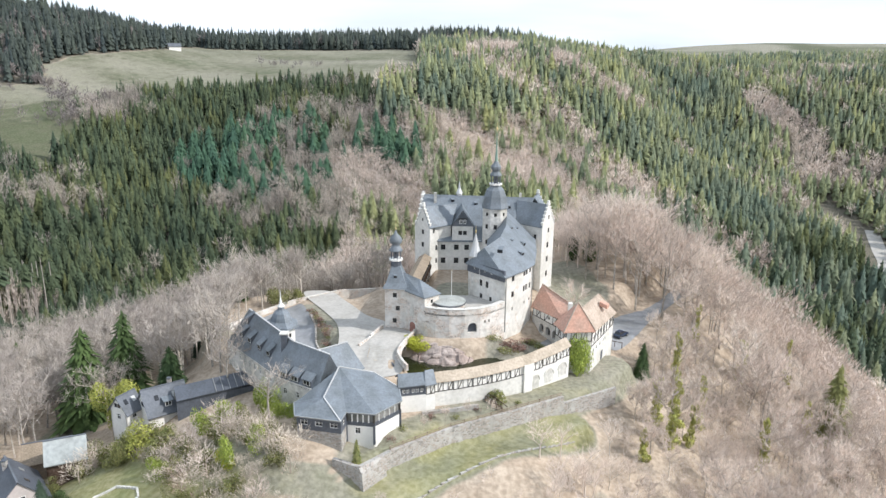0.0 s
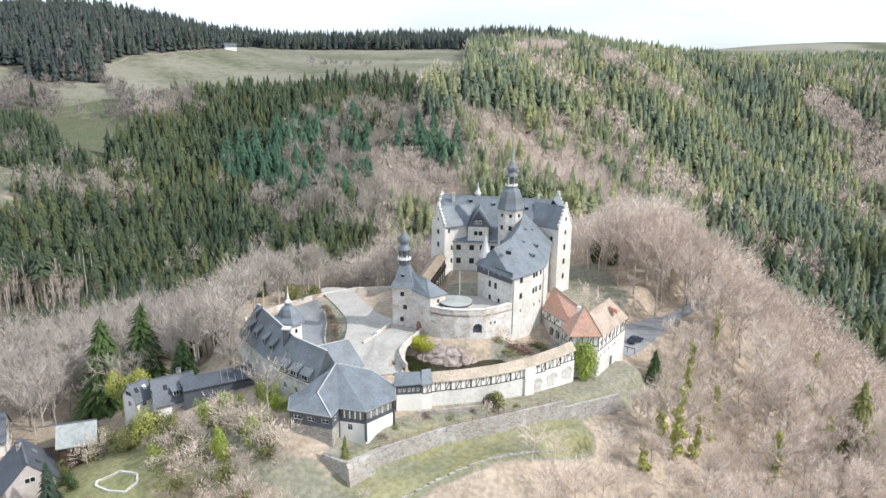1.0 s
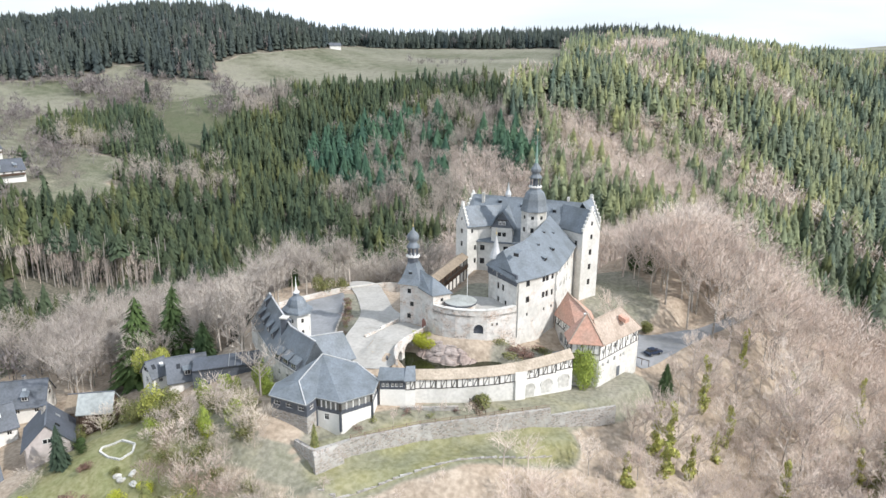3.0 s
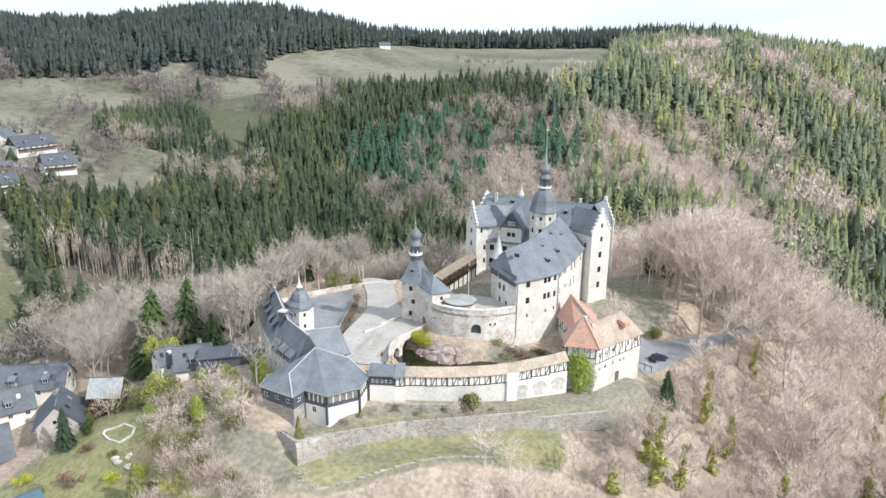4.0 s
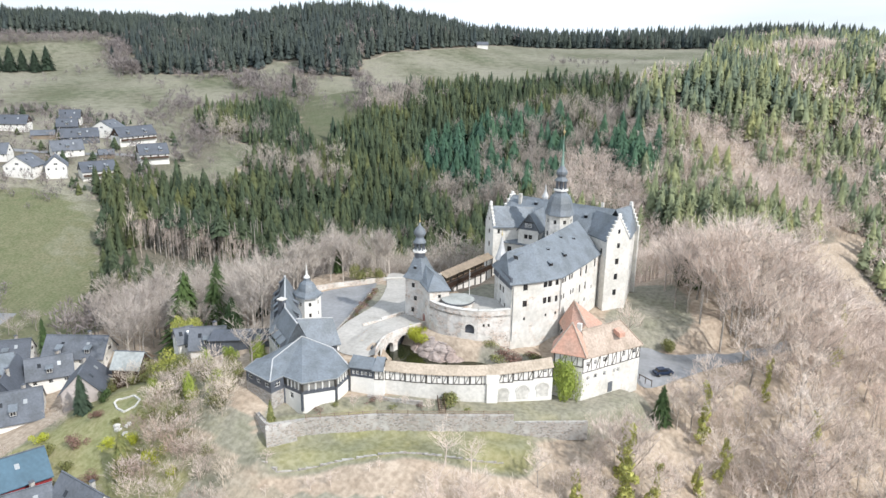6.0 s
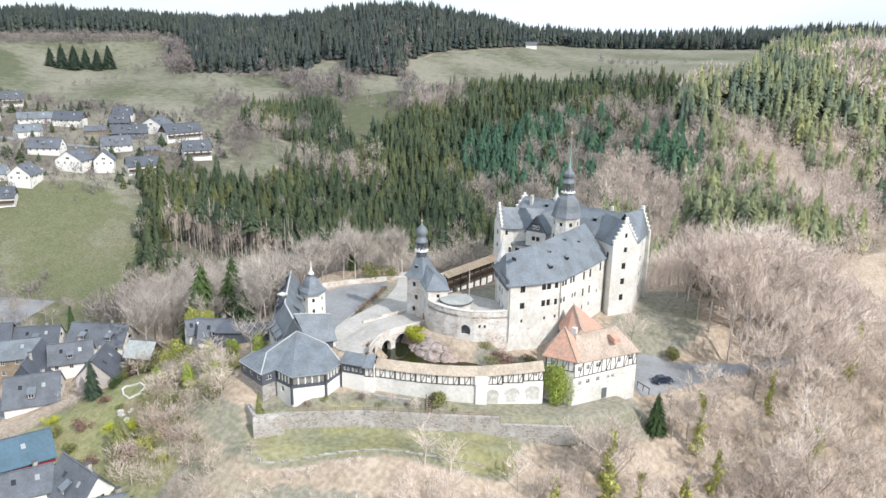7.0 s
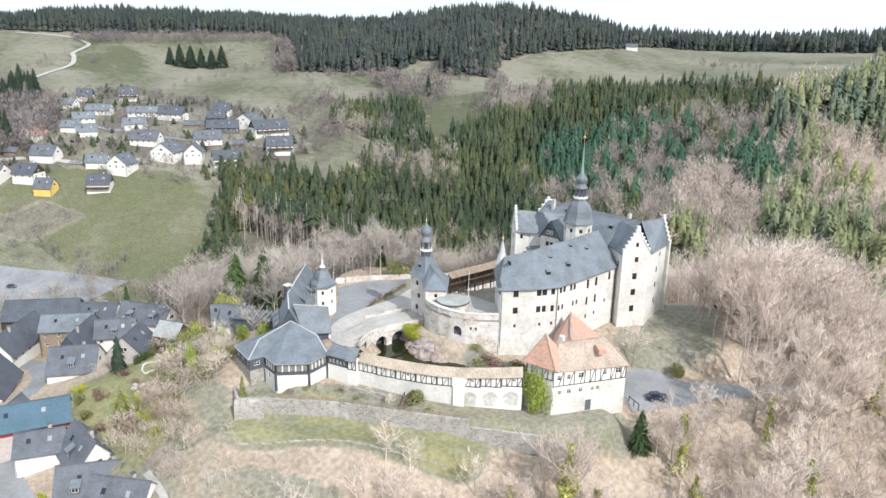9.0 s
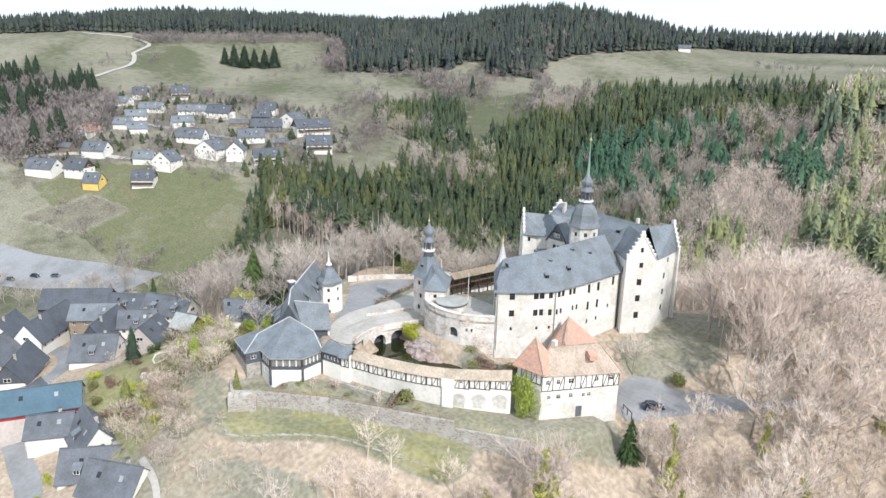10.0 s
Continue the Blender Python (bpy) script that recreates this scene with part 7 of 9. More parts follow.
sk = dt < 6
plant("dead_spruces", sx_[sk] + 2.0, sy_[sk] - 3.5, rng.uniform(15, 21, sk.sum()), SLOPE_HAZE, TWIGS_FAR, "pale dead spruces at the edge of the wood", "bare woods", 39, 0.4)
crown = [(v * (1, 1, 0.42) + (0, 0, 0.62), f) for v, f in MID_CONES[:3]]
plant("spruce_tops", tx[::4], ty[::4], rng.uniform(18, 22, len(tx[::4])), crown, SPRUCE, "green tops of the tall thin spruces", "forest", 5, 0.8)

x, y = scatter(-80, 160, 228, 570, 5.0, 13)
k = inside(x, y, MIX_WOOD)
x, y = x[k], y[k]
pick = wobble(x, y, 26, 5.0) + rng.normal(0, 0.45, len(x))
teal = (np.hypot((x + 60) / 1.2, y - 412) < 40) & (pick > 0.2)
green_knot = np.hypot((x - 28) / 1.6, y - 362) < 20
con = ((pick > 0.72 - 0.0022 * (y - 300)) | green_knot) & ~teal
plant("blue_spruce_clump", x[teal], y[teal], rng.uniform(13, 20, teal.sum()), MID_CONES, TEAL, "blue-green spruces among bare trees", "forest", 6, 1.3)
plant("mixed_conifers", x[con], y[con], rng.uniform(12, 20, con.sum()), MID_PINES, PINE, "yellowish green conifers among bare trees", "forest", 7, 1.25)
plant("mixed_bare_woods", x[~con & ~teal], y[~con & ~teal], rng.uniform(10, 16, (~con & ~teal).sum()), SLOPE_HAZE, TWIGS_FAR, "pinkish brown bare woods on the valley slope", "bare woods", 8, 1.15)

x, y = scatter(-50, 800, 230, 985, 5.7, 14)
CLEARING = [(262, 520), (272, 470), (262, 430), (246, 385), (270, 380), (292, 430), (296, 480), (286, 520)]
k = inside(x, y, RIGHT_WOOD) & ~inside(x, y, CLEARING) & (x < 0.66 * y + 45)
x, y = x[k], y[k]
pick = wobble(x, y, 55, 8.0) + 0.5 * wobble(x, y, 20, 1.0) + rng.normal(0, 0.35, len(x))
valley = (y < 440) & (x > 130)
belt, _ = to_line(x, y, [(284, 663, 0), (300, 600, 0), (286, 550, 0)])
bare = (pick < np.where(valley, -0.55, np.where(x < 110, -0.35, -0.6))) | (belt < 14) | (np.hypot(x - 40, (y - 660) / 1.5) < 26)
dk = (pick > np.where(valley, 0.1, np.where(x > 160, 0.15, 0.45))) & ~bare
size = np.where(valley, 1.28, 1.0)
tallest = np.where((y < 400) & (x > 150), 1.25, 1.0)
lt = ~bare & ~dk
near = lt & valley
plant("valley_conifers", x[near], y[near], tallest[near] * rng.uniform(14, 24, near.sum()), VALLEY_CONES, PINE_HAZED, "tall green conifers in the valley", "forest", 17, 0.95)
near = dk & valley
plant("valley_spruces", x[near], y[near], tallest[near] * rng.uniform(15, 25, near.sum()), VALLEY_CONES, SPRUCE, "tall dark spruces in the valley", "forest", 18, 0.95)
lt, dk = lt & ~valley, dk & ~valley
plant("pine_forest", x[lt], y[lt], size[lt] * rng.uniform(12, 19, lt.sum()), PINES, PINE, "wide yellowish green conifer forest over the hills", "forest", 9, 1.15)
plant("dark_conifers", x[dk], y[dk], size[dk] * rng.uniform(12, 19, dk.sum()), FAR_CONES, PINE_HAZED, "darker conifers among the hill forest", "forest", 10, 1.1)
plant("hill_bare_woods", x[bare], y[bare], rng.uniform(11, 16, bare.sum()), HAZE, TWIGS_FAR, "grey-brown bare patches in the hill forest", "bare woods", 11, 1.1)

x, y = scatter(-850, 130, 445, 870, 6.6, 15)
k = inside(x, y, HILL_WOOD) & ~((x < -290) & (y > 780))
x, y = x[k], y[k]
bare = rng.uniform(0, 1, len(x)) < 0.07
plant("hilltop_forest", x[~bare], y[~bare], rng.uniform(15, 22, (~bare).sum()), FAR_CONES, SPRUCE_HAZED, "dark conifer forest along the hilltop", "forest", 12, 0.95)
plant("hilltop_bare_trees", x[bare], y[bare], rng.uniform(13, 18, bare.sum()), HAZE, TWIGS_MAUVE, "bare trees at the hilltop forest", "bare woods", 13)
x, y = scatter(-900, -640, 150, 650, 7.2, 16)
k = inside(x, y, STRIP_WOOD)
x, y = x[k], y[k]
plant("skyline_forest", x, y, rng.uniform(15, 21, len(x)), FAR_CONES, SPRUCE_HAZED, "dark conifer forest on the far skyline", "forest", 14, 1.1)

x, y = scatter(-760, -540, 320, 560, 4.4, 18)
dt, _ = to_line(x, y, [(-688, 352, 0), (-674, 385, 0), (-662, 430, 0), (-648, 478, 0), (-626, 520, 0)])
k = dt < 14.5
plant("bare_shelter_belt", x[k], y[k], rng.uniform(7, 9, k.sum()), HAZE, TWIGS_MAUVE, "mauve brown belt of bare trees below the skyline", "bare woods", 16, 1.3)


# ---- leafy clumps ----
def clump(n, size, seed, lumps=7, flat=1.0):
    """A unit-sized bush: leaf blades spread over several overlapping lumps. Returns vertices and triangles."""
    r = np.random.default_rng(seed)
    cs = r.normal(0, 0.36, (lumps, 3)) * (1, 1, 0.7)
    rs = r.uniform(0.38, 0.62, lumps)
    which = r.integers(0, lumps, n)
    d = r.normal(0, 1, (n, 3))
    d /= np.linalg.norm(d, axis=1)[:, None]
    p = cs[which] + d * (rs[which] * r.uniform(0.72, 1.05, n))[:, None]
    a = r.normal(0, 1, (n, 3))
    a /= np.linalg.norm(a, axis=1)[:, None]
    b = np.cross(d, a)
    s = size * r.uniform(0.6, 1.5, n)[:, None]
    v = np.stack([p - a * s * 0.5, p + a * s * 0.5, p + b * s * 1.2], 1).reshape(-1, 3)
    v[:, 2] = (v[:, 2] + 0.75) / 1.6 * flat
    return v, np.arange(3 * n).reshape(-1, 3)


def bush(name, x, y, w, h, mat, label, seed, n=900, size=0.12, z=None, wy=None, category="bush", group=""):
    v, f = clump(n, size, seed)
    v = v * (w / 2, (wy or w) / 2, h)
    ob = new(name, np_mesh(name, v, f, mat))
    ob.location = (x, y, float(gz(x, y)) - 0.2 if z is None else z)
    return tagged(ob, label, category, group)


# ---- houses ----
def house(a, b, zr, width, rise, wall_mat, roof_mat, label, windows=True, chimney=True, gable_mat=None, dormers=0, name="house", group=""):
    """A gabled house with its ridge from a to b at height zr."""
    a, b = Vector((*a, 0)), Vector((*b, 0))
    mid = (a + b) / 2
    n = (b - a).length
    t = (b - a).normalized()
    s = Vector((-t.y, t.x, 0))
    ze = zr - rise
    corners = [mid + t * (u * (n / 2 - 0.3)) + s * (v * (width / 2 - 0.3)) for u, v in ((-1, -1), (1, -1), (1, 1), (-1, 1))]
    g = min(float(gz(c.x, c.y)) for c in corners) - 0.6
    h = thing(name, (mid.x, mid.y, g), label, "house", group)
    top = max(float(gz(c.x, c.y)) for c in corners)
    for i in range(4):
        p, q = corners[i], corners[(i + 1) % 4]
        m = (q - p).length
        wins = []
        if windows:
            k = max(1, int(m / 3.2))
            z = ze - 1.9
            while z > top + 0.6:
                wins += [(m * (j + 0.5) / k, z, 1.0, 1.2) for j in range(k)]
                z -= 2.8
        glazed_wall("wall", h, tuple(p)[:2], tuple(q)[:2], g, ze + 0.1, wins, wall_mat, "cross", 0.3)
    for c0, c1 in ((corners[1], corners[2]), (corners[3], corners[0])):
        pk = (c0 + c1) / 2
        o = (c1 - c0).normalized()
        o = Vector((o.y, -o.x, 0))
        z3 = [(c0.x, c0.y, ze + 0.1), (c1.x, c1.y, ze + 0.1), (pk.x, pk.y, zr - 0.15)]
        part("gable", Shape().slab(z3, tuple(-o * 0.25)), gable_mat or wall_mat, h)
        if windows:
            fr = [tuple(Vector((pk.x, pk.y, ze + 0.55)) + o * 0.03 + (c1 - c0).normalized() * u + Vector((0, 0, v))) for u, v in ((-0.9, 0), (0.9, 0), (0.9, 1.05), (-0.9, 1.05))]
            w_ = part("window", Shape().slab(fr, tuple(-o * 0.05)), FRAME_WHITE, h)
            for u0, u1 in ((-0.8, -0.06), (0.06, 0.8)):
                pn = [tuple(Vector((pk.x, pk.y, ze + 0.55)) + o * 0.06 + (c1 - c0).normalized() * u + Vector((0, 0, v))) for u, v in ((u0, 0.1), (u1, 0.1), (u1, 0.95), (u0, 0.95))]
                part("pane", Shape().slab(pn, tuple(-o * 0.04)), GLASS, w_)
    e = width / 2 + 0.35
    drop = rise * 0.35 / (width / 2)
    r0, r1 = mid - t * n / 2, mid + t * n / 2
    fs = []
    for sg in (-1, 1):
        q = [(r0 + s * sg * e), (r1 + s * sg * e)]
        quad = [(q[0].x, q[0].y, ze - drop), (q[1].x, q[1].y, ze - drop), (r1.x, r1.y, zr), (r0.x, r0.y, zr)]
        fs.append(quad if sg < 0 else quad[::-1])
    roof = roof_faces("roof", h, fs, roof_mat, 0.2)
    part("ridge", Shape().beam((r0.x, r0.y, zr + 0.05), (r1.x, r1.y, zr + 0.05), 0.3, 0.12), SLATE_GREY, roof)
    if chimney:
        c = mid + t * n * 0.18 + s * 0.5
        ch = part("chimney", Shape().box(c.x - 0.35, c.y - 0.35, zr - 1.2, c.x + 0.35, c.y + 0.35, zr + 0.9), RUBBLE, roof)
        part("chimney_cap", Shape().box(c.x - 0.43, c.y - 0.43, zr + 0.9, c.x + 0.43, c.y + 0.43, zr + 1.02), SLATE_DARK, roof)
    for j in range(dormers):
        sg = -1
        f = fs[0]
        shed_dormer(h, f[0], f[1], f[3], f[2], (j + 0.6) / (dormers + 0.2), 0.22, 1.5)
    for j in range(2 if windows else 0):
        u = 0.3 + 0.4 * j
        pt = Vector(lerp(lerp(fs[0][0], fs[0][1], u), lerp(fs[0][3], fs[0][2], u), 0.62))
        nrm = (Vector(fs[0][1]) - Vector(fs[0][0])).cross(Vector(fs[0][3]) - Vector(fs[0][0])).normalized()
        up = (Vector(fs[0][3]) - Vector(fs[0][0])).normalized()
        quad = [tuple(pt + t * x_ * 0.4 + up * y_ * 0.55 + nrm * 0.07) for x_, y_ in ((-1, -1), (1, -1), (1, 1), (-1, 1))]
        part("roof_window", Shape().slab(quad, tuple(-nrm * 0.06)), METAL if j else GLASS, roof)
    return h


VILL = "houses of the village below"
house((-157.6, 103.8), (-143.0, 122.5), -23.2, 12, 5.0, WOOD_DARK, SLATE_DARK, "large dark barn with a dark slate roof", False, False, name="barn")
house((-107.5, 121.5), (-93.0, 129.5), -14.5, 9, 4.5, PLASTER_WHITE, SLATE_GREY, "long white house with a grey slate roof", dormers=2, group=VILL)
house((-118.8, 102.3), (-110.0, 114.0), -17.0, 9, 3.6, WOOD, SLATE, "timber-sided house with a pale slate roof", True, False, group=VILL)
house((-104.0, 111.2), (-92.0, 99.5), -15.0, 8, 5.5, PLASTER_WHITE, SLATE_DARK, "white house with steep dark slate roof", gable_mat=SLATE_DARK, group=VILL)
house((-98.7, 109.5), (-92.5, 118.5), -15.0, 7.5, 4.0, PLASTER_WHITE, SLATE_GREY, "white house with grey slate roof and dormer", dormers=1, group=VILL)
house((-71.3, 105.4), (-78.4, 113.6), -10.6, 9.0, 4.6, PLASTER_PINK, SLATE_DARK, "old pinkish stone house with dark slate roof", group=VILL)
house((-90.5, 94.5), (-83.5, 104.5), -16.0, 12, 5.0, PLASTER_WHITE, SLATE_GREY, "broad house with a low grey roof and open porch", dormers=1, group=VILL)
house((-130.0, 104.2), (-114.0, 88.0), -19.0, 9.5, 5.5, PLASTER_WHITE, SLATE_DARK, "white house with dark slate roof and dormers", dormers=3, group=VILL)
house((-102.5, 86.5), (-88.0, 77.5), -19.0, 9, 5.5, PLASTER_WHITE, SLATE_DARK, "white house with dark slate-hung gable", gable_mat=SLATE_DARK, group=VILL)
blue_house = house((-61.5, 70.5), (-55.2, 86.6), -13.6, 10, 3.6, PLASTER_PINK, TEAL_ROOF, "long building with red boarded upper wall and a blue sheet roof", True, False, group=VILL)
bt = Vector((6.3, 16.1, 0)).normalized()
bs = Vector((-bt.y, bt.x, 0))
for sg in (-1, 1):
    a_, b_ = Vector((-61.5, 70.5, 0)) + bt * 0.3 + bs * sg * 4.78, Vector((-55.2, 86.6, 0)) - bt * 0.3 + bs * sg * 4.78
    if sg > 0:
        a_, b_ = b_, a_
    part("red_boarding", Shape().wall(tuple(a_)[:2], tuple(b_)[:2], -18.6, -17.15, (), 0.07), RED_BOARD, blue_house, "red painted boards under the eaves")
house((-72.0, 82.0), (-63.5, 72.5), -17.5, 7.5, 4.5, RED_BOARD, SLATE_GREY, "red boarded barn with a grey gable roof", False, False, name="red_barn")
house((-52.0, 74.0), (-47.5, 82.5), -16.6, 9, 3.0, PLASTER_WHITE, SLATE_GREY, "white rendered house with a grey roof", group=VILL)
house((-46.5, 84.0), (-33.5, 83.0), -14.8, 9, 5.4, PLASTER_WHITE, SLATE_GREY, "white house with steep blue-grey slate roof", dormers=1, group=VILL)
house((-36.0, 76.0), (-27.5, 88.5), -17.8, 9.5, 4.8, PLASTER_WHITE, SLATE_GREY, "white house under a wide slate roof", dormers=2, group=VILL)
house((-23.5, 78.0), (-13.5, 84.5), -14.6, 9.5, 4.6, PLASTER_WHITE, SLATE_GREY, "white house with grey hipped slate roof", group=VILL)
for a_, b_, zr, w_, r_, m_, g_ in (((-142, 92), (-132, 84), -23, 9, 5, SLATE_DARK, None), ((-118, 84), (-108, 76), -21, 9, 5, SLATE_GREY, None), ((-150, 84), (-141, 74), -26, 9, 5, SLATE_DARK, SLATE_DARK), ((-128, 72), (-118, 64), -24, 9, 5, SLATE, None), ((-104, 70), (-95, 63), -21, 8, 5, SLATE_DARK, SLATE_DARK), ((-133, 118), (-124, 127), -21, 8, 4, SLATE_DARK, None), ((-86, 70), (-80, 62), -19, 8, 4.5, SLATE, None)):
    house(a_, b_, zr, w_, r_, PLASTER_WHITE, m_, "white village house with a slate roof", gable_mat=g_, dormers=1, group=VILL)
house((-27.5, 85.0), (-22.5, 90.5), -17.6, 5, 1.6, WOOD_DARK, SLATE_GREY, "small shed with a pale sheet roof", False, False, name="shed")
house((-72.8, 116.3), (-66.3, 119.3), -9.3, 6.2, 2.9, WOOD_DARK, SHEET_PALE, "dark wooden shed with pale metal roof", False, False, name="wooden_shed")
house((-80.0, 121.0), (-72.0, 124.5), -12.8, 7.0, 2.4, WOOD, WOOD, "low brown-roofed shed beside the house", False, False, name="low_shed")
house((-58.6, 126.2), (-51.8, 131.4), -3.9, 7.4, 4.0, PLASTER_WHITE, SLATE_GREY, "small white house with slate roof and dormer", dormers=1)
house((-63.0, 125.2), (-61.0, 129.4), -5.0, 4.8, 2.8, PLASTER_WHITE, SLATE_GREY, "small annex with a pointed slate gable", True, False)
leanto = thing("lean_to_passage", (-41, 124, -8), "dark lean-to passage with ribbed roof beside the long building", "passage")
la, lb = (-51.0, 124.6), (-37.6, 131.2)
ldx, ldy = (lb[0] - la[0]) / 14.94, (lb[1] - la[1]) / 14.94
part("wall", Shape().wall(la, lb, -10.8, -4.9), SLATE_DARK, leanto)
part("back_wall", Shape().wall((lb[0] - ldy * 4, lb[1] + ldx * 4), (la[0] - ldy * 4, la[1] + ldx * 4), -10.5, -4.1), PLASTER_GREY, leanto)
roof_faces("roof", leanto, [[(la[0] + ldy * 0.5, la[1] - ldx * 0.5, -5.0), (lb[0] + ldy * 0.5, lb[1] - ldx * 0.5, -4.1), (lb[0] - ldy * 4, lb[1] + ldx * 4, -3.1), (la[0] - ldy * 4, la[1] + ldx * 4, -4.0)]], SLATE_DARK, 0.15)
for i in range(6):
    u = 0.5 + i * 0.09
    p0, p1 = lerp((la[0] + ldy * 0.5, la[1] - ldx * 0.5, -4.9), (lb[0] + ldy * 0.5, lb[1] - ldx * 0.5, -4.0), u), lerp((la[0] - ldy * 4, la[1] + ldx * 4, -3.92), (lb[0] - ldy * 4, lb[1] + ldx * 4, -3.02), u)
    part("batten", Shape().beam(p0, p1, 0.12, 0.08), METAL, leanto)

# white houses of the upper village
UP = "white houses of the upper village"
far_spots = [
    (-286.2, 296.3, 6, 23.3, 10, 1.42), (-310.5, 298.1, 7, 14, 16.2, 1.95), (-353.7, 304.7, 2, 12.7, 9, 0.79), (-306.6, 276.4, 8, 20.0, 9, 1.02), (-288.7, 255.5, 1, 15.9, 9, 1.17), (-252.6, 246.2, 9, 16.5, 10, 1.15),
    (-250.9, 279.1, 6, 15.4, 9.5, 1.06), (-267.8, 234.8, 7, 14, 10.3, 2.53), (-277.3, 224.8, 7, 13, 14.7, 2.04), (-307.4, 227.3, 1, 17.4, 9, 0.65), (-346.1, 238.3, 0, 14.1, 9, 1.38), (-356.9, 269.9, 2, 18.1, 9, 0.64),
    (-375.5, 259.3, 0, 20.9, 8, 1.07), (-289.9, 191.7, 0, 11.5, 8, 0.82), (-274.8, 197.9, 7, 12, 11.5, 2.16), (-262.6, 180.5, 9, 11.5, 9, 0.92), (-345.4, 209.4, 0, 12.1, 8, 1.18), (-360.8, 206.5, 0, 11.3, 8, 0.84),
    (-396.3, 238.9, 0, 16.7, 8, 0.75), (-453.2, 253.0, 2, 11.3, 8, 0.98), (-438.8, 278.1, 6, 13.4, 8, 1.11), (-377.5, 220.9, 0, 13.5, 7, 1.16), (-328.7, 269.2, 4, 12.8, 7, 0.9), (-272.2, 266.7, 4, 8.1, 5, 1.05),
    (-335.0, 289.2, 8, 12.0, 8, 0.84), (-358, 184, 5, 16, 10.5, 2.25), (-398, 197, 0, 10, 7.2, 0.62), (-318, 176, 1, 14, 10.1, 0.7), (-313, 147, 1, 17, 10.5, 0.62), (-298, 160, 2, 13, 9.4, 0.55),
    (-279, 161, 3, 9.5, 8.0, 0.7), (-430, 232, 0, 12, 8.6, 0.62), (-376, 190, 4, 8, 5.8, 0.55), (-338, 166, 4, 8, 5.8, 0.7),
]
KINDS = {
    0: (PLASTER_WHITE, SLATE, None, 3.6, 3.1, "white rendered house with grey slate roof"),
    1: (PLASTER_WHITE, SLATE_GREY, None, 4.6, 3.6, "white house with steep slate roof"),
    2: (PLASTER_WHITE, SLATE_DARK, WOOD_DARK, 4.6, 4.2, "white house with dark boarded gable"),
    3: (PLASTER_YELLOW, SLATE_GREY, None, 4.2, 3.1, "yellow rendered house with slate roof"),
    4: (WOOD, SLATE_GREY, None, 2.2, 2.2, "low brown boarded shed between the houses"),
    5: (PLASTER_WHITE, TILE_RED, None, 4.0, 3.1, "white house with reddish tile roof"),
    6: (PLASTER_WHITE, SLATE_DARK, WOOD_DARK, 4.8, 5.4, "large white house with dark timber gable and balcony"),
    7: (PLASTER_WHITE, SLATE_GREY, None, 4.8, 4.8, "tall white house with its gable to the valley"),
    8: (SLATE_GREY, SLATE_DARK, None, 4.2, 3.6, "grey slate-hung house with a slate roof"),
    9: (PLASTER_WHITE, SLATE_DARK, SLATE_DARK, 4.2, 3.6, "broad white house under a dark roof with a dark balcony"),
}
for x, y, sort, l, w, ang in far_spots:
    wall_m, roof_m, gab, rise, eave, lab = KINDS[sort]
    z = float(gz(x, y))
    dx, dy = math.cos(ang) * l / 2, math.sin(ang) * l / 2
    hh = house((x - dx, y - dy), (x + dx, y + dy), z + eave + rise, w, rise, wall_m, roof_m, lab, sort != 4, sort != 4, gable_mat=gab, dormers=2 if sort in (6, 9) else 1 if sort in (1, 8) else 0, group=UP)
    if sort in (6, 9):
        bz = z + eave - 2.5
        nx, ny = math.sin(ang), -math.cos(ang)
        q = [(x + nx * w / 2 + dx * 0.9 * sg + nx * o, y + ny * w / 2 + dy * 0.9 * sg + ny * o) for sg, o in ((-1, -0.25), (1, -0.25), (1, 1.3), (-1, 1.3))]
        part("balcony", Shape().slab([(*p, bz + 0.9) for p in q], (0, 0, -0.9)), WOOD_DARK, hh, "dark wooden balcony")

rv = np.random.default_rng(77)
x, y = scatter(-500, -236, 140, 345, 5.6, 26)
ok = inside(x, y, VILLAGE) & (rv.uniform(0, 1, len(x)) < 0.62)
for hx, hy, _, hl, *_ in far_spots:
    ok &= np.hypot(x - hx, y - hy) > 4 + hl * 0.45
plant("village_garden_trees", x[ok], y[ok], rv.uniform(2.5, 8.5, ok.sum()), HAZE, TWIGS_MAUVE, "bare garden trees and hedges between the village houses", "brush", 34, 1.4)
ok2 = ok & (rv.uniform(0, 1, len(x)) < 0.42)
plant("village_evergreens", x[ok2] + 3, y[ok2] + 2, rv.uniform(2.5, 7.5, ok2.sum()), FAR_CONES, SPRUCE, "dark evergreen shrubs between the village houses", "brush", 35, 2.0)

# ---- near conifers ----
FIRV = [spruce_shape(30, 15, 300 + i, 0.16, 0.3, 0.03) for i in range(3)]
TRUNK = Shape().lathe(0, 0, [(0.016, -0.02), (0.004, 0.92)], 6)
fir_mesh = [np_mesh("crown", v, f, FIR) for v, f in FIRV]
fir_trunk = mesh_of("trunk", TRUNK.v, TRUNK.f, BARK)


def conifer(x, y, top, width, i, label, mat=None, group=""):
    b = float(gz(x, y))
    h = top - b
    t = new("conifer", fir_trunk)
    t.location, t.scale, t.rotation_euler = (x, y, b), (h, h, h), (0, 0, x)
    c = new("crown", fir_mesh[i % 3])
    c.parent = t
    c.scale = (width, width, 1)
    if mat:
        me = fir_mesh[i % 3].copy()
        me.materials[0] = mat
        c.data = me
    return tagged(t, label, "tree", group)


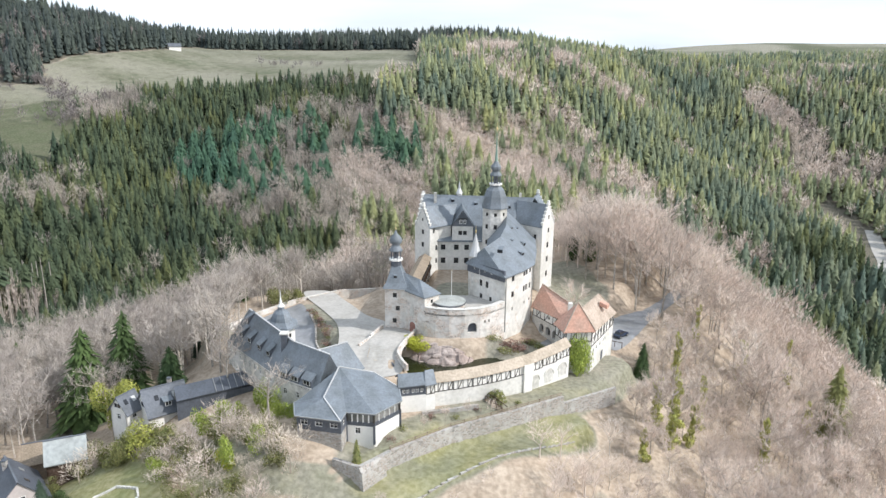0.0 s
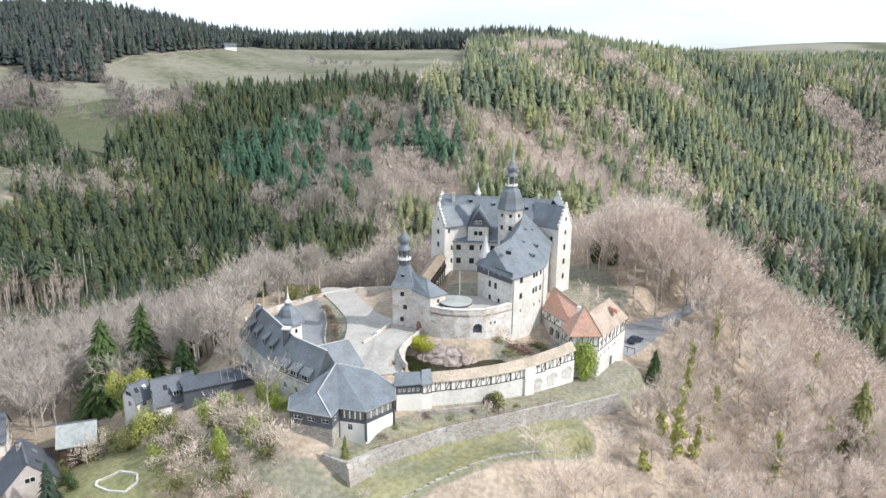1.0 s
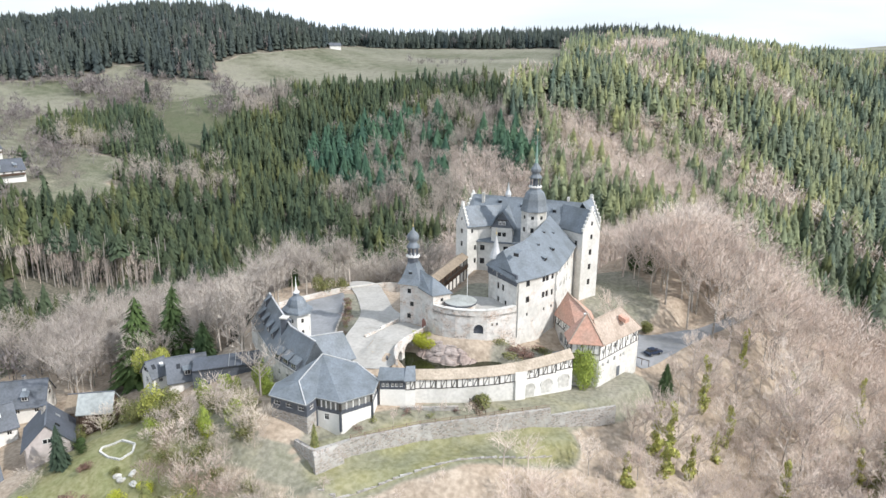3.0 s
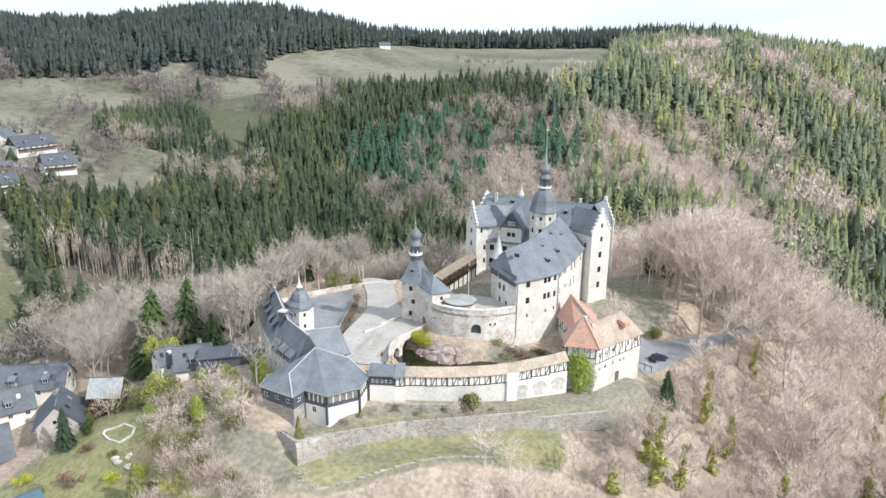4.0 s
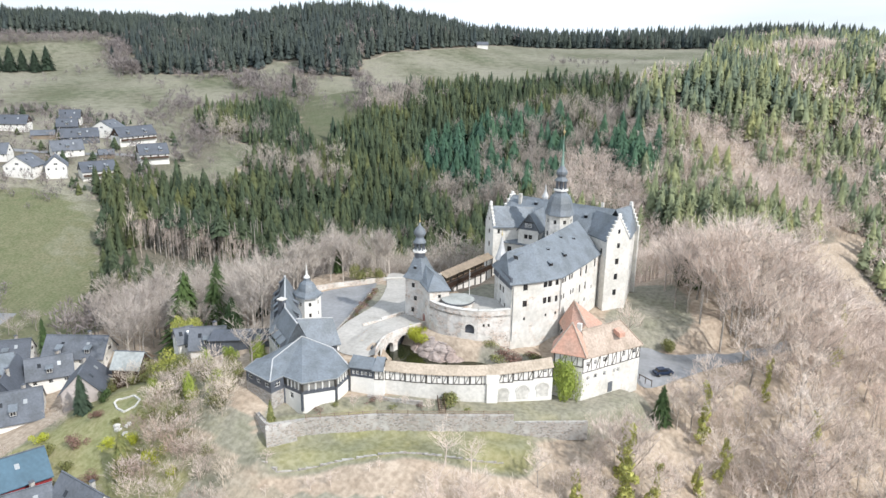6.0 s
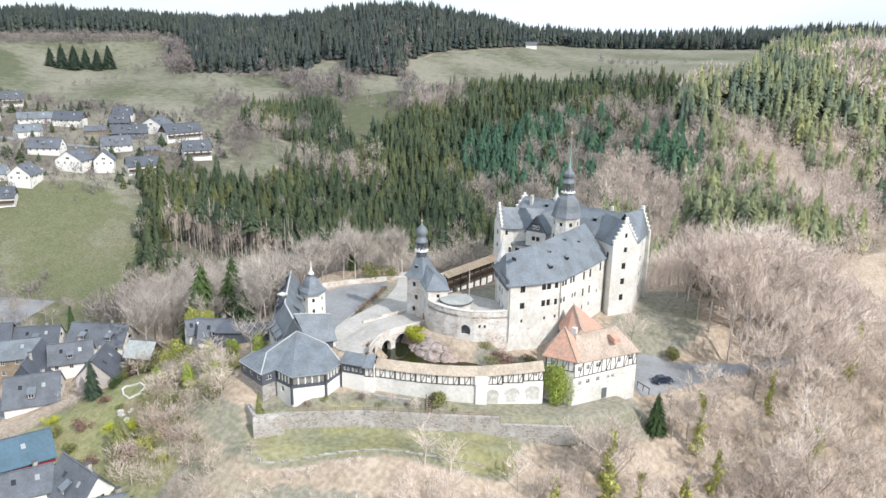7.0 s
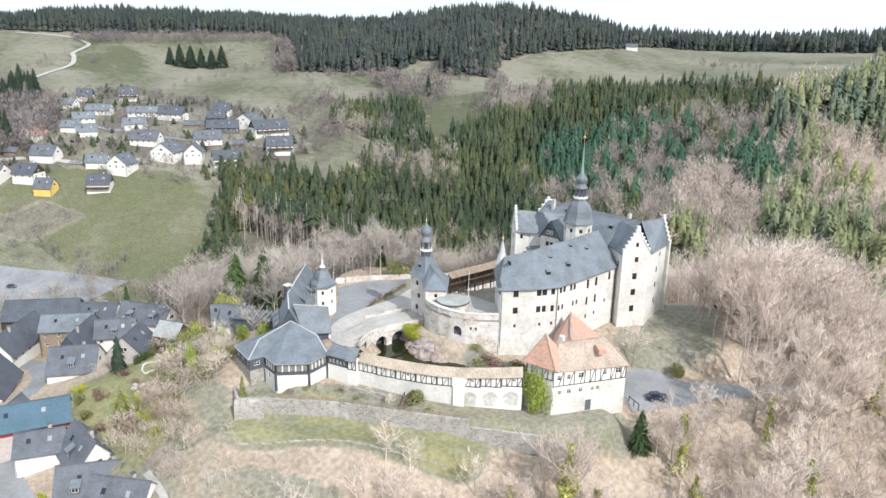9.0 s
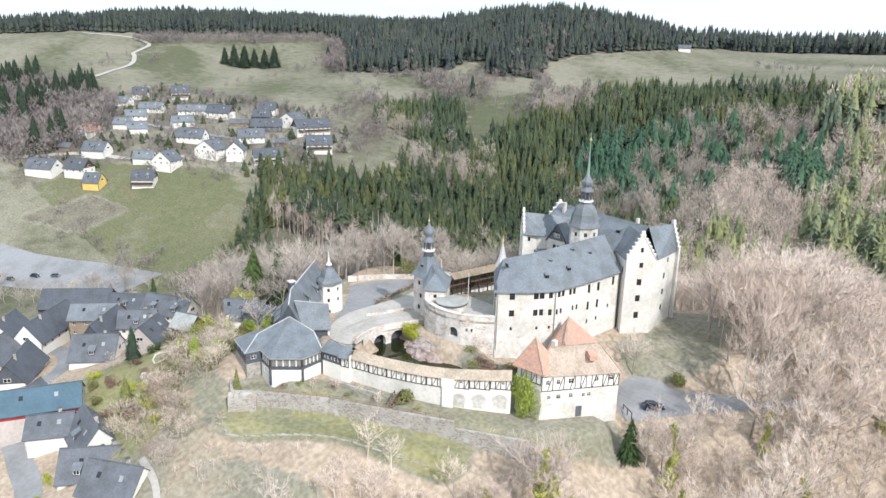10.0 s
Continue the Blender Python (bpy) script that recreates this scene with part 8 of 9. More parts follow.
conifer(-77.2, 142.0, 3.2, 2.0, 0, "tall dark green spruce beside the bare trees")
conifer(-57.4, 139.0, 0.2, 2.3, 1, "bright green young spruce behind the small house")
conifer(-70.4, 147.1, 5.2, 1.8, 2, "dark green spruce among bare trees")
conifer(-65.2, 101.6, -7.2, 1.5, 0, "grey-green spruce beside the old stone house", SPRUCE)
conifer(-38.0, 90.4, -7.2, 1.7, 1, "olive green conifer in the garden", BUSH)
conifer(46.2, 151.6, -3.2, 1.7, 2, "dark green conifer on the slope below the drive")
conifer(93, 153, -8.5, 1.5, 0, "tall olive conifer on the far slope", OLIVE_FIR)
conifer(91, 140, -24, 1.4, 1, "slim olive conifer on the far slope", OLIVE_FIR)
conifer(-13.8, 103.9, -0.6, 1.2, 0, "brownish green cypress at the terrace corner", BUSH)
for i, (x, y, h) in enumerate(((-92, 172, 14), (-84, 178, 12), (-98, 160, 13), (-70, 172, 9), (-108, 168, 15), (-62, 168, 8), (-118, 158, 12), (-88, 152, 10), (-52, 176, 8))):
    conifer(x, y, float(gz(x, y)) + h, 1.4, i, "green spruce standing among bare trees", SPRUCE if i % 2 else None, "spruces among the bare trees")
for i, (x, y, top) in enumerate(((-120, 128, -14), (-125, 112, -22))):
    conifer(x, y, top, 1.1, i, "small dark spruce beside the car park")
for i in range(8):
    x, y = -590 + i * 2.6 + (i % 3) * 6, 391 + i * 6.0
    conifer(x, y, float(gz(x, y)) + 17 + (i * 5 % 6), 2.2, i, "dark conifer of a clump in the far meadow", SPRUCE, "conifers of the meadow clump")
conifer(-536, 479, float(gz(-536, 479)) + 17, 1.6, 2, "lone dark conifer in the far meadow", SPRUCE_HAZED)
conifer(-294, 449, float(gz(-294, 449)) + 17, 1.3, 1, "lone dark conifer at the meadow edge", SPRUCE)
GROVE = [(-337, 150), (-336, 166), (-358, 192), (-386, 206), (-432, 222), (-500, 230), (-560, 212), (-560, 150), (-470, 100), (-352, 120)]
gx_, gy_ = scatter(-560, -330, 104, 232, 9.5, 28)
gk = inside(gx_, gy_, GROVE) & (wobble(gx_, gy_, 30, 1.0) > 0.15)
for i, (a, b2) in enumerate(zip(gx_[gk], gy_[gk])):
    if min(math.hypot(a - q[0], b2 - q[1]) for q in far_spots) > 13:
        conifer(float(a), float(b2), float(gz(a, b2)) + 16 + (i * 7 % 11), 1.5, i, "dark conifer of the grove beside the village", SPRUCE, "conifers beside the village")
gx_, gy_ = scatter(-560, -325, 104, 240, 5.8, 27)
gd, _ = to_line(gx_, gy_, [(-338, 136, 0), (-334, 160, 0), (-356, 188, 0), (-400, 208, 0), (-462, 226, 0)])
gk = (gd < 7) | inside(gx_, gy_, GROVE)
plant("grove_edge_trees", gx_[gk], gy_[gk], rng.uniform(9, 16, gk.sum()), HAZE, TWIGS_MAUVE, "bare trees along the edge of the conifer grove", "bare woods", 36, 1.2)

# ---- bare trees ----
TREES = []
for i in range(8):
    wv, wf, tv, tf = bare_shape(500 + i, 1500, 0.0044, 0.40 if i < 6 else 0.28)
    TREES.append((np_mesh("trunk", wv, wf, BARK), np_mesh("crown", tv, tf, TWIGS), np_mesh("crown", tv, tf, TWIGS_GREY)))


def bare_tree(x, y, h, i, label, wide=1.0, group="bare trees round the castle"):
    trunk, crown_ = TREES[i % 8][0], TREES[i % 8][2 if x < -25 else 1]
    t = new("bare_tree", trunk)
    t.location, t.scale, t.rotation_euler = (x, y, float(gz(x, y)) - 0.1), (h * wide, h * wide, h), (0, 0, (x * 1.7 + y) % 6.28)
    c = new("crown", crown_)
    c.parent = t
    return tagged(t, label, "tree", group)


KEEP_OUT = [(-47, 148), (-46, 136), (-31, 118), (-28, 106), (-16, 99), (-8, 97), (14, 111), (30, 121), (44, 146), (50, 162), (70, 181), (70, 192), (46, 184), (34, 200), (30, 207), (-8, 207), (-16, 184), (-36, 184), (-48, 162)]
OPEN_SLOPE = [(-30, 98), (-14, 98), (6, 105), (13, 108), (14, 96), (4, 84), (-8, 82), (-28, 90)]
YARDS = [(-84, 136), (-56, 142), (-46, 134), (-33, 120), (-28, 112), (-20, 100), (-8, 92), (-14, 66), (-60, 50), (-160, 70), (-175, 130), (-100, 138), (-84, 128)]
x, y = scatter(-150, 165, 30, 330, 5.1, 21)
ok = ~inside(x, y, KEEP_OUT) & ~inside(x, y, OPEN_SLOPE) & ~inside(x, y, YARDS) & ~inside(x, y, DARK_WOOD) & ~inside(x, y, MIX_WOOD) & ~inside(x, y, RIGHT_WOOD) & ~inside(x, y, FIELD)
ok &= (y > 120 - 0.8 * np.abs(x)) | (x > 8)
ok &= ~((x < -110) & (y < 150)) & (x < 0.66 * y + 45)
IVY_SPOTS = [(54.3, 152.4, 13.5, 2.2), (45.8, 126.6, 15.0, 2.4), (50.3, 128.8, 9.0, 1.9), (59.0, 147.3, 8.5, 1.9), (73.7, 162.0, 11.0, 1.8), (55.6, 140.2, 5.5, 1.8), (38.5, 121.0, 6.0, 2.0), (43.8, 131.9, 10.5, 2.4), (76.6, 193.7, 14.0, 2.0), (64.0, 168.0, 9.0, 1.5), (86.0, 152.0, 11.0, 2.0), (68.0, 134.0, 12.0, 1.9), (92.0, 176.0, 12.0, 1.8)]
for ax, ay, *_ in IVY_SPOTS:
    ok &= np.hypot(x - ax - 0.03 * (50 - ax), y - ay + 1.6) > 3.0
ok &= np.hypot(x - 48, y - 142) > 7.5
ok &= ~(inside(x, y, [(-82, 136), (-56, 142), (-46, 136), (-44, 150), (-60, 160), (-82, 152)]) & (np.arange(len(x)) % 5 < 2))
ok &= to_line(x, y, HOME_LAWNS[0][0])[0] > 6.0
ok &= ~((x > -5) & (y < 76 + 0.25 * np.maximum(x, 0)))
x, y = x[ok], y[ok]
tall = 11 + 4.5 * rng.uniform(0, 1, len(x)) + 3 * wobble(x, y, 17, 2.0)
tall = np.where((x > 40) & (y > 140) & (y < 205) & (x < 75), tall * 1.45, tall)
tall = np.where((y < 118) & (x < 45), np.clip(tall * 0.6, 5.0, 8.0), tall)
tall = np.where((x < -30) & (y > 125), tall * 1.15, tall)
tall = np.where((x > 28) & (x < 70) & (y > 112) & (y < 166), np.minimum(tall * 0.6, 9.0), tall)
tall = np.where((x < -25) & (y > 120) & (x > -125), np.maximum(tall, 10.5) * 1.05, tall)
order = np.argsort(np.hypot(x - 60, y - 150) - 30 * (x > 30))
left = (x < -25) & (y > 120) & (x > -128) & (y < 185)
west = [i for i in order if left[i]][:130]
close = [i for i in order if not left[i]][:190] + west
rest = np.array([i for i in order if i not in set(close)])
for j, i in enumerate(close):
    bare_tree(float(x[i]), float(y[i]), float(tall[i]), j, "tall bare deciduous tree with grey-brown twigs" if tall[i] > 14 else "bare deciduous tree with fine pale twigs", 1.0, "bare trees below the court" if left[i] else "bare trees round the castle")
HILL_TREES = [(np.concatenate([a, c]), np.concatenate([b, d + len(a)])) for a, b, c, d in (bare_shape(700 + i, 560, 0.0046, 0.32, True) for i in range(6))]
beyond = (x > 92) | (y > 232)
sel = rest[(x[rest] > -14) & beyond[rest]]
plant("bare_valley_side", x[sel], y[sel], tall[sel], SLOPE_HAZE, TWIGS_FAR, "brown bare woods down the valley side", "bare woods", 38, 1.25)
for name_, sel, mat_, lab_ in (("bare_hill_woods", rest[(x[rest] > -14) & ~beyond[rest]], TWIGS_FAR, "pale bare deciduous woods on the castle hill"), ("bare_valley_woods", rest[x[rest] <= -14], TWIGS_DUN, "grey-brown bare deciduous woods below the court")):
    plant(name_, x[sel], y[sel], tall[sel], HILL_TREES, mat_, lab_, "bare woods", 31, 1.2)
sx_, sy_ = scatter(8, 90, 84, 165, 3.3, 29)
sk = inside(sx_, sy_, [(14, 100), (26, 112), (38, 128), (48, 150), (62, 160), (80, 150), (70, 118), (45, 95), (20, 84)])
for ax, ay, *_ in IVY_SPOTS:
    sk &= np.hypot(sx_ - ax, sy_ - ay + 1.5) > 2.6
sk &= (np.hypot(sx_ - 48, sy_ - 142) > 7.0) & (rng.uniform(0, 1, len(sx_)) < 0.75)
plant("slope_saplings", sx_[sk], sy_[sk], rng.uniform(3.5, 7.0, sk.sum()), [haze_shape(860 + i, 260, 0.13, 0.0085) for i in range(5)], TWIGS_FAR, "pale bare saplings on the wooded slope", "bare woods", 37, 0.9)
px_, py_ = scatter(-232, -150, 96, 152, 6.4, 44)
pd, _ = to_line(px_, py_, [(-228, 92, 0), (-196, 104, 0), (-170, 126, 0), (-158, 142, 0)])
pk = pd < 9
plant("car_park_trees", px_[pk], py_[pk], rng.uniform(6, 11, pk.sum()), HILL_TREES, TWIGS_DUN, "bare trees round the gravel car park", "bare woods", 40, 1.3)
# brush on the open slope and along the field edges
x, y = scatter(-34, 44, 62, 118, 3.6, 23)
ok = inside(x, y, OPEN_SLOPE + []) & (rng.uniform(0, 1, len(x)) < 0.7) & (y < 98 + 0.42 * x + 5)
plant("slope_brush", x[ok], y[ok], rng.uniform(1.6, 3.8, ok.sum()), FAR_BARE, TWIGS_FAR, "low bare brush on the dry slope", "brush", 32, 1.5)
x, y = scatter(-75, -6, 78, 132, 3.3, 24)
DENSE = [(-47, 118), (-31, 113), (-26, 106), (-20, 100), (-13, 95), (-8, 89), (-14, 84), (-40, 88), (-47, 103)]
ok = (inside(x, y, DENSE) & (rng.uniform(0, 1, len(x)) < np.where(x > -27, 0.5, 0.8))) | (inside(x, y, [(-70, 122), (-47, 124), (-34, 117), (-47, 100), (-56, 108), (-64, 110)]) & (rng.uniform(0, 1, len(x)) < 0.38)) | (inside(x, y, GARDENS) & (rng.uniform(0, 1, len(x)) < 0.1))
BRUSH = [haze_shape(760 + i, 460, 0.13, 0.0085) for i in range(5)]
ok &= ~inside(x, y, [(-66, 92), (-68, 108), (-58, 113), (-51, 108), (-44, 101), (-38, 94), (-40, 86), (-54, 86)])
x, y = x[ok], y[ok]
tone = wobble(x, y, 7, 3.0) + rng.normal(0, 0.25, len(x))
high = np.where(y > 114, 0.62, 1.0) * rng.uniform(3.4, 7.6, len(x))
for name_, sel, mat_, lab_ in (("garden_brush", tone < 0.1, TWIGS_BRUSH, "grey bare bushes and small trees in the gardens"), ("brown_garden_brush", tone > 0.45, TWIGS_ROSE, "pinkish brown bare bushes in the gardens"), ("pale_garden_brush", (tone >= 0.1) & (tone <= 0.45), TWIGS_FAR, "pale bare bushes and fruit trees in the gardens")):
    plant(name_, x[sel], y[sel], high[sel], BRUSH, mat_, lab_, "brush", 33, 1.55)
for k, (line, n_, hh) in enumerate((([(-330, 498), (-290, 455), (-262, 410)], 34, 11), ([(-285, 360), (-330, 390), (-390, 420), (-480, 440)], 30, 8), ([(-205, 500), (-225, 470), (-240, 440)], 26, 12), ([(-700, 470), (-770, 440), (-840, 420)], 60, 10), ([(-175, 150), (-210, 146), (-260, 140)], 22, 7), ([(-150, 165), (-132, 150), (-118, 140)], 30, 12), ([(-160, 640), (-120, 622), (-60, 625)], 14, 9), ([(-480, 250), (-400, 320), (-330, 350), (-300, 350)], 26, 7), ([(-560, 240), (-640, 300), (-600, 330)], 16, 9), ([(-236, 285), (-262, 325), (-290, 345)], 46, 9), ([(-340, 318), (-400, 312), (-450, 300)], 40, 7), ([(-300, 340), (-345, 372), (-360, 400)], 30, 9), ([(-205, 492), (-150, 502), (-110, 512), (-60, 522)], 40, 9), ([(-226, 215), (-270, 210), (-300, 180), (-330, 150)], 50, 5), ([(-470, 330), (-520, 400), (-540, 460)], 14, 8), ([(-480, 452), (-400, 458), (-375, 476), (-330, 484), (-296, 500)], 110, 7), ([(-290, 520), (-240, 470), (-225, 440)], 60, 10), ([(-350, 466), (-336, 446), (-312, 450), (-303, 462)], 70, 12), ([(-324, 416), (-306, 424), (-296, 440)], 50, 9), ([(-346, 404), (-342, 375), (-336, 345)], 60, 6), ([(-465, 455), (-490, 452), (-530, 478), (-560, 506)], 90, 14), ([(-560, 500), (-600, 528)], 50, 12))):
    px, py = [], []
    rr = np.random.default_rng(90 + k)
    for j in range(n_):
        u = rr.uniform(0, len(line) - 1.001)
        a, b2 = line[int(u)], line[int(u) + 1]
        q = lerp(a, b2, u - int(u))
        px.append(q[0] + rr.normal(0, 7))
        py.append(q[1] + rr.normal(0, 6))
    plant("hedge_trees", np.array(px), np.array(py), rr.uniform(0.6, 1.1, n_) * hh, HAZE, TWIGS_MAUVE, "bare hedge trees along the fields", "bare woods", 95 + k, 1.2)

# ---- ivy, bushes and small things ----
for i, (x, y, up, w) in enumerate(IVY_SPOTS):
    g = float(gz(x, y))
    ri = np.random.default_rng(900 + i)
    t = new("ivy_covered_tree", TREES[i % 8][0])
    hh = up + 3.5
    t.location, t.scale = (x, y, g - 0.2), (hh, hh, hh)
    tagged(t, "bare tree with its trunk wrapped in yellowish green ivy", "tree", "ivy-covered trees on the slope")
    new("crown", TREES[i % 8][1]).parent = t
    vs, fs, k = [], [], 0
    n_ = int(up / 1.1) + 2
    for j in range(n_):
        v, f = clump(230, 0.32, 900 + i * 20 + j, 4)
        s = w * 0.56 * ri.uniform(0.6, 1.15) * (1.1 - 0.55 * j / n_)
        vs.append(v * (s, s, 2.2) + (ri.normal(0, 0.3), ri.normal(0, 0.3), up * j / n_))
        fs.append(f + k)
        k += len(v)
    lv = new("ivy", np_mesh("ivy", np.concatenate(vs) / hh, np.concatenate(fs), IVY_PALE))
    lv.parent = t
v, f = clump(5200, 0.075, 41, 12)
ivy = new("ivy", np_mesh("ivy", v * (2.9, 1.9, 9.6), f, IVY))
ivy.location, ivy.rotation_euler = (29.0, 140.9, -6.6), (0, 0, 0.1)
tagged(ivy, "thick bright green ivy on the corner of the timbered house", "ivy")
bush("yellow_bush", -5.4, 142.2, 7.0, 4.6, BUSH_YELLOW, "bright yellow-green bush beside the bridge", 51, 7000, 0.055, -2.2, 4.6)
for i in range(5):
    u = i / 4
    bush("climbing_ivy", -34.0 + 7.0 * u, 122.6 - 5.6 * u, 3.4, 7.6 - i % 2 - 1.6 * u, IVY, "green creeper climbing the long building", 60 + i, 2200, 0.07, -7.4, category="ivy", group="creepers on the long building")
bush("olive_bush", 42.7, 174.6, 4.6, 4.0, BUSH, "rounded olive green bush beside the drive", 70, 2200, 0.085)
# Invented bushes: dark masses in place of the shade between the trunks.
for i, (x, y, w, h) in enumerate(((38.5, 205.0, 6.0, 8.0), (43.5, 202.5, 5.0, 7.0))):
    bush("yew", x, y, w, h, FIR, "dark bush added for the shade between the bare trees behind the hall", 74 + i, 2600, 0.1, group="yews behind the hall")
bush("low_shrub", 11.0, 126.6, 5.2, 2.8, BUSH, "low pale green shrub at the foot of the wall walk", 71, 700, 0.14)
bush("moat_brush", 15.0, 144.5, 6.0, 2.2, BUSH_RED, "dry brown brush on the bank below the wing", 72, 900, 0.1, None, 3.0)
bush("bank_brush", 21.0, 147.0, 6.0, 2.0, BUSH, "dull green brush on the bank", 73, 900, 0.1, None, 3.5)
for i, u in enumerate(k / 19 for k in range(20)):
    p = lerp(lerp((-23.6, 141.0), (-26.0, 151.0), min(u * 2, 1)), (-32.0, 166.0), max(0, u * 2 - 1))
    bush("bank_shrub", p[0] - 0.6 * (i % 2), p[1], 2.2 + 0.5 * (i % 3), 0.9 + 0.3 * (i % 2), BUSH_RED if i % 3 else BUSH, "low brown shrub on the bank between road and court", 170 + i, 300, 0.13, group="shrubs on the bank")
for i, (x, y, w) in enumerate(((-42.0, 172.5, 6.0), (-38.0, 176.0, 4.5))):
    bush("olive_bush", x, y, w, 5.0 - i, BUSH, "olive evergreen bush behind the court wall", 190 + i, 1800, 0.09)
for i, (x, y, w) in enumerate(((13.5, 142.8, 4.5), (17.0, 144.6, 5.0), (11.0, 144.4, 3.6), (19.5, 148.8, 4.5))):
    bush("bank_brush", x, y, w, 1.5, (BUSH, BUSH_RED)[i % 2], "dry olive brush on the bank below the wing", 195 + i, 500, 0.12)
for i, (x, y) in enumerate(((-7.0, 114.0), (-2.0, 118.4), (2.8, 118.8), (6.6, 122.6), (15.2, 126.0), (-9.0, 111.0))):
    bush("terrace_shrub", x, y, 2.4, 1.1, BUSH_RED if i % 2 else BUSH, "low dry shrub on the terrace", 215 + i, 260, 0.14, group="shrubs on the terrace")
gb_spots = [(-66, 116, 5, 4, BUSH), (-58, 114.5, 5, 4.5, BUSH), (-49, 116, 5.5, 5, BUSH), (-43, 101, 4, 3.2, BUSH), (-27, 104, 4.5, 3.5, BUSH), (-37, 94, 3.5, 2.6, BUSH), (-48, 107, 4, 4.5, IVY), (-34, 110, 4.5, 4, BUSH), (-22, 96, 3, 2, BUSH), (-41, 121.5, 3.5, 5.5, IVY), (-29, 97, 4, 3, BUSH), (-33, 100.5, 4.5, 3.6, BUSH), (-42, 96, 3.5, 2.6, BUSH_YELLOW), (-52, 88, 3.5, 2.4, BUSH), (-60, 90, 3.6, 2.8, BUSH), (-66, 93, 3.5, 2.6, BUSH_YELLOW), (-70, 112.5, 4, 3.2, BUSH), (-40, 85.5, 3.2, 2.4, BUSH_YELLOW), (-46, 107, 5, 3.6, BUSH), (-50, 112, 6, 5, BUSH), (-58, 119, 6.5, 5, BUSH), (-40, 113, 5, 4.5, BUSH), (-36, 106, 4, 3.5, BUSH_YELLOW), (-33, 93, 3.5, 3, BUSH_YELLOW), (-27, 92, 3, 2.2, BUSH_YELLOW), (-47, 94, 3.5, 2.5, BUSH_YELLOW), (-45, 88, 4, 2.2, BUSH_RED), (-55, 93, 4, 3, BUSH_RED), (-37, 100, 4, 3.2, BUSH), (-31, 108, 4, 5, IVY), (-43, 117, 4, 6, IVY), (-36, 116.5, 4, 5, BUSH), (-54.4, 116.4, 6.2, 6.4, BUSH_GOLD), (-58.5, 117.5, 6, 5, BUSH), (-35.5, 104.9, 3.4, 6.6, IVY), (-63.2, 105.2, 3.0, 2.8, FIR), (-66.2, 108.6, 3.4, 3.2, FIR), (-62, 118, 5.5, 4, BUSH), (-53, 119.5, 5, 4, BUSH), (-45, 111, 5, 4.5, BUSH), (-40, 106.5, 4.5, 4, BUSH), (-38, 119, 3.5, 5, IVY), (-58, 100, 3, 2.4, BUSH_RED), (-51, 99, 2.5, 2, BUSH), (-24, 112, 4, 3, BUSH), (-29.5, 110.5, 4.5, 3.2, BUSH), (-27.6, 106.5, 3.6, 2.6, BUSH), (-32, 114, 4, 3.5, BUSH)]
for i, (x, y, w, h, m) in enumerate(gb_spots):
    bush("garden_bush", x, y, w, h, m, {BUSH: "rounded olive green garden bush", BUSH_YELLOW: "yellowish spring-flowering garden bush", IVY: "fresh green garden bush", FIR: "rounded dark green clipped garden bush", BUSH_GOLD: "domed golden green garden bush", BUSH_RED: "reddish brown garden bush"}[m], 110 + i, 1500, 0.085, group="garden bushes")
bush("dome_bush", -64.4, 131.6, 9.0, 12.0, BUSH_GOLD, "large domed yellow-green bush behind the small annex", 301, 7000, 0.05)
# clipped hedge in the village
for x, y, l in ((-37, 73.5, 4.0), (-31.5, 70, 4.0)):
    bush("clipped_hedge", x, y, l, 2.4, BUSH_YELLOW, "clipped yellow-green hedge by the street", int(l * 10 + x), 900, 0.1, None, 2.0, "hedge")

# stone ring in the garden
ring = thing("garden_path", (-54.5, 104.5, float(gz(-54.5, 104.5))), "pale stone-edged garden bed on the lawn", "garden bed")
rpts = [(-59.0, 105.8), (-55.6, 107.2), (-51.2, 105.4), (-50.2, 103.4), (-51.8, 101.8), (-55.0, 102.6), (-58.6, 104.6)]
for j, (p, q) in enumerate(zip(rpts, rpts[1:] + rpts[:1])):
    for i in range(4):
        a, b2 = lerp(p, q, i / 4), lerp(p, q, (i + 0.9) / 4)
        za, zb = float(gz(*a)) + 0.12, float(gz(*b2)) + 0.12
        part("stone", Shape().beam((*a, za), (*b2, zb), 0.35, 0.35), STONE_PALE, ring)
for i, (x, y) in enumerate(((-50, 98.5), (-48.5, 97.8), (-47, 99), (-45.5, 97))):
    st = boulder("garden_stone", x, y, float(gz(x, y)) + 0.1, 0.9, 0.6, 0.45, STONE_PALE, 20.0 + i, "pale garden stone on the grass", "stone", i * 0.8, "garden stones")


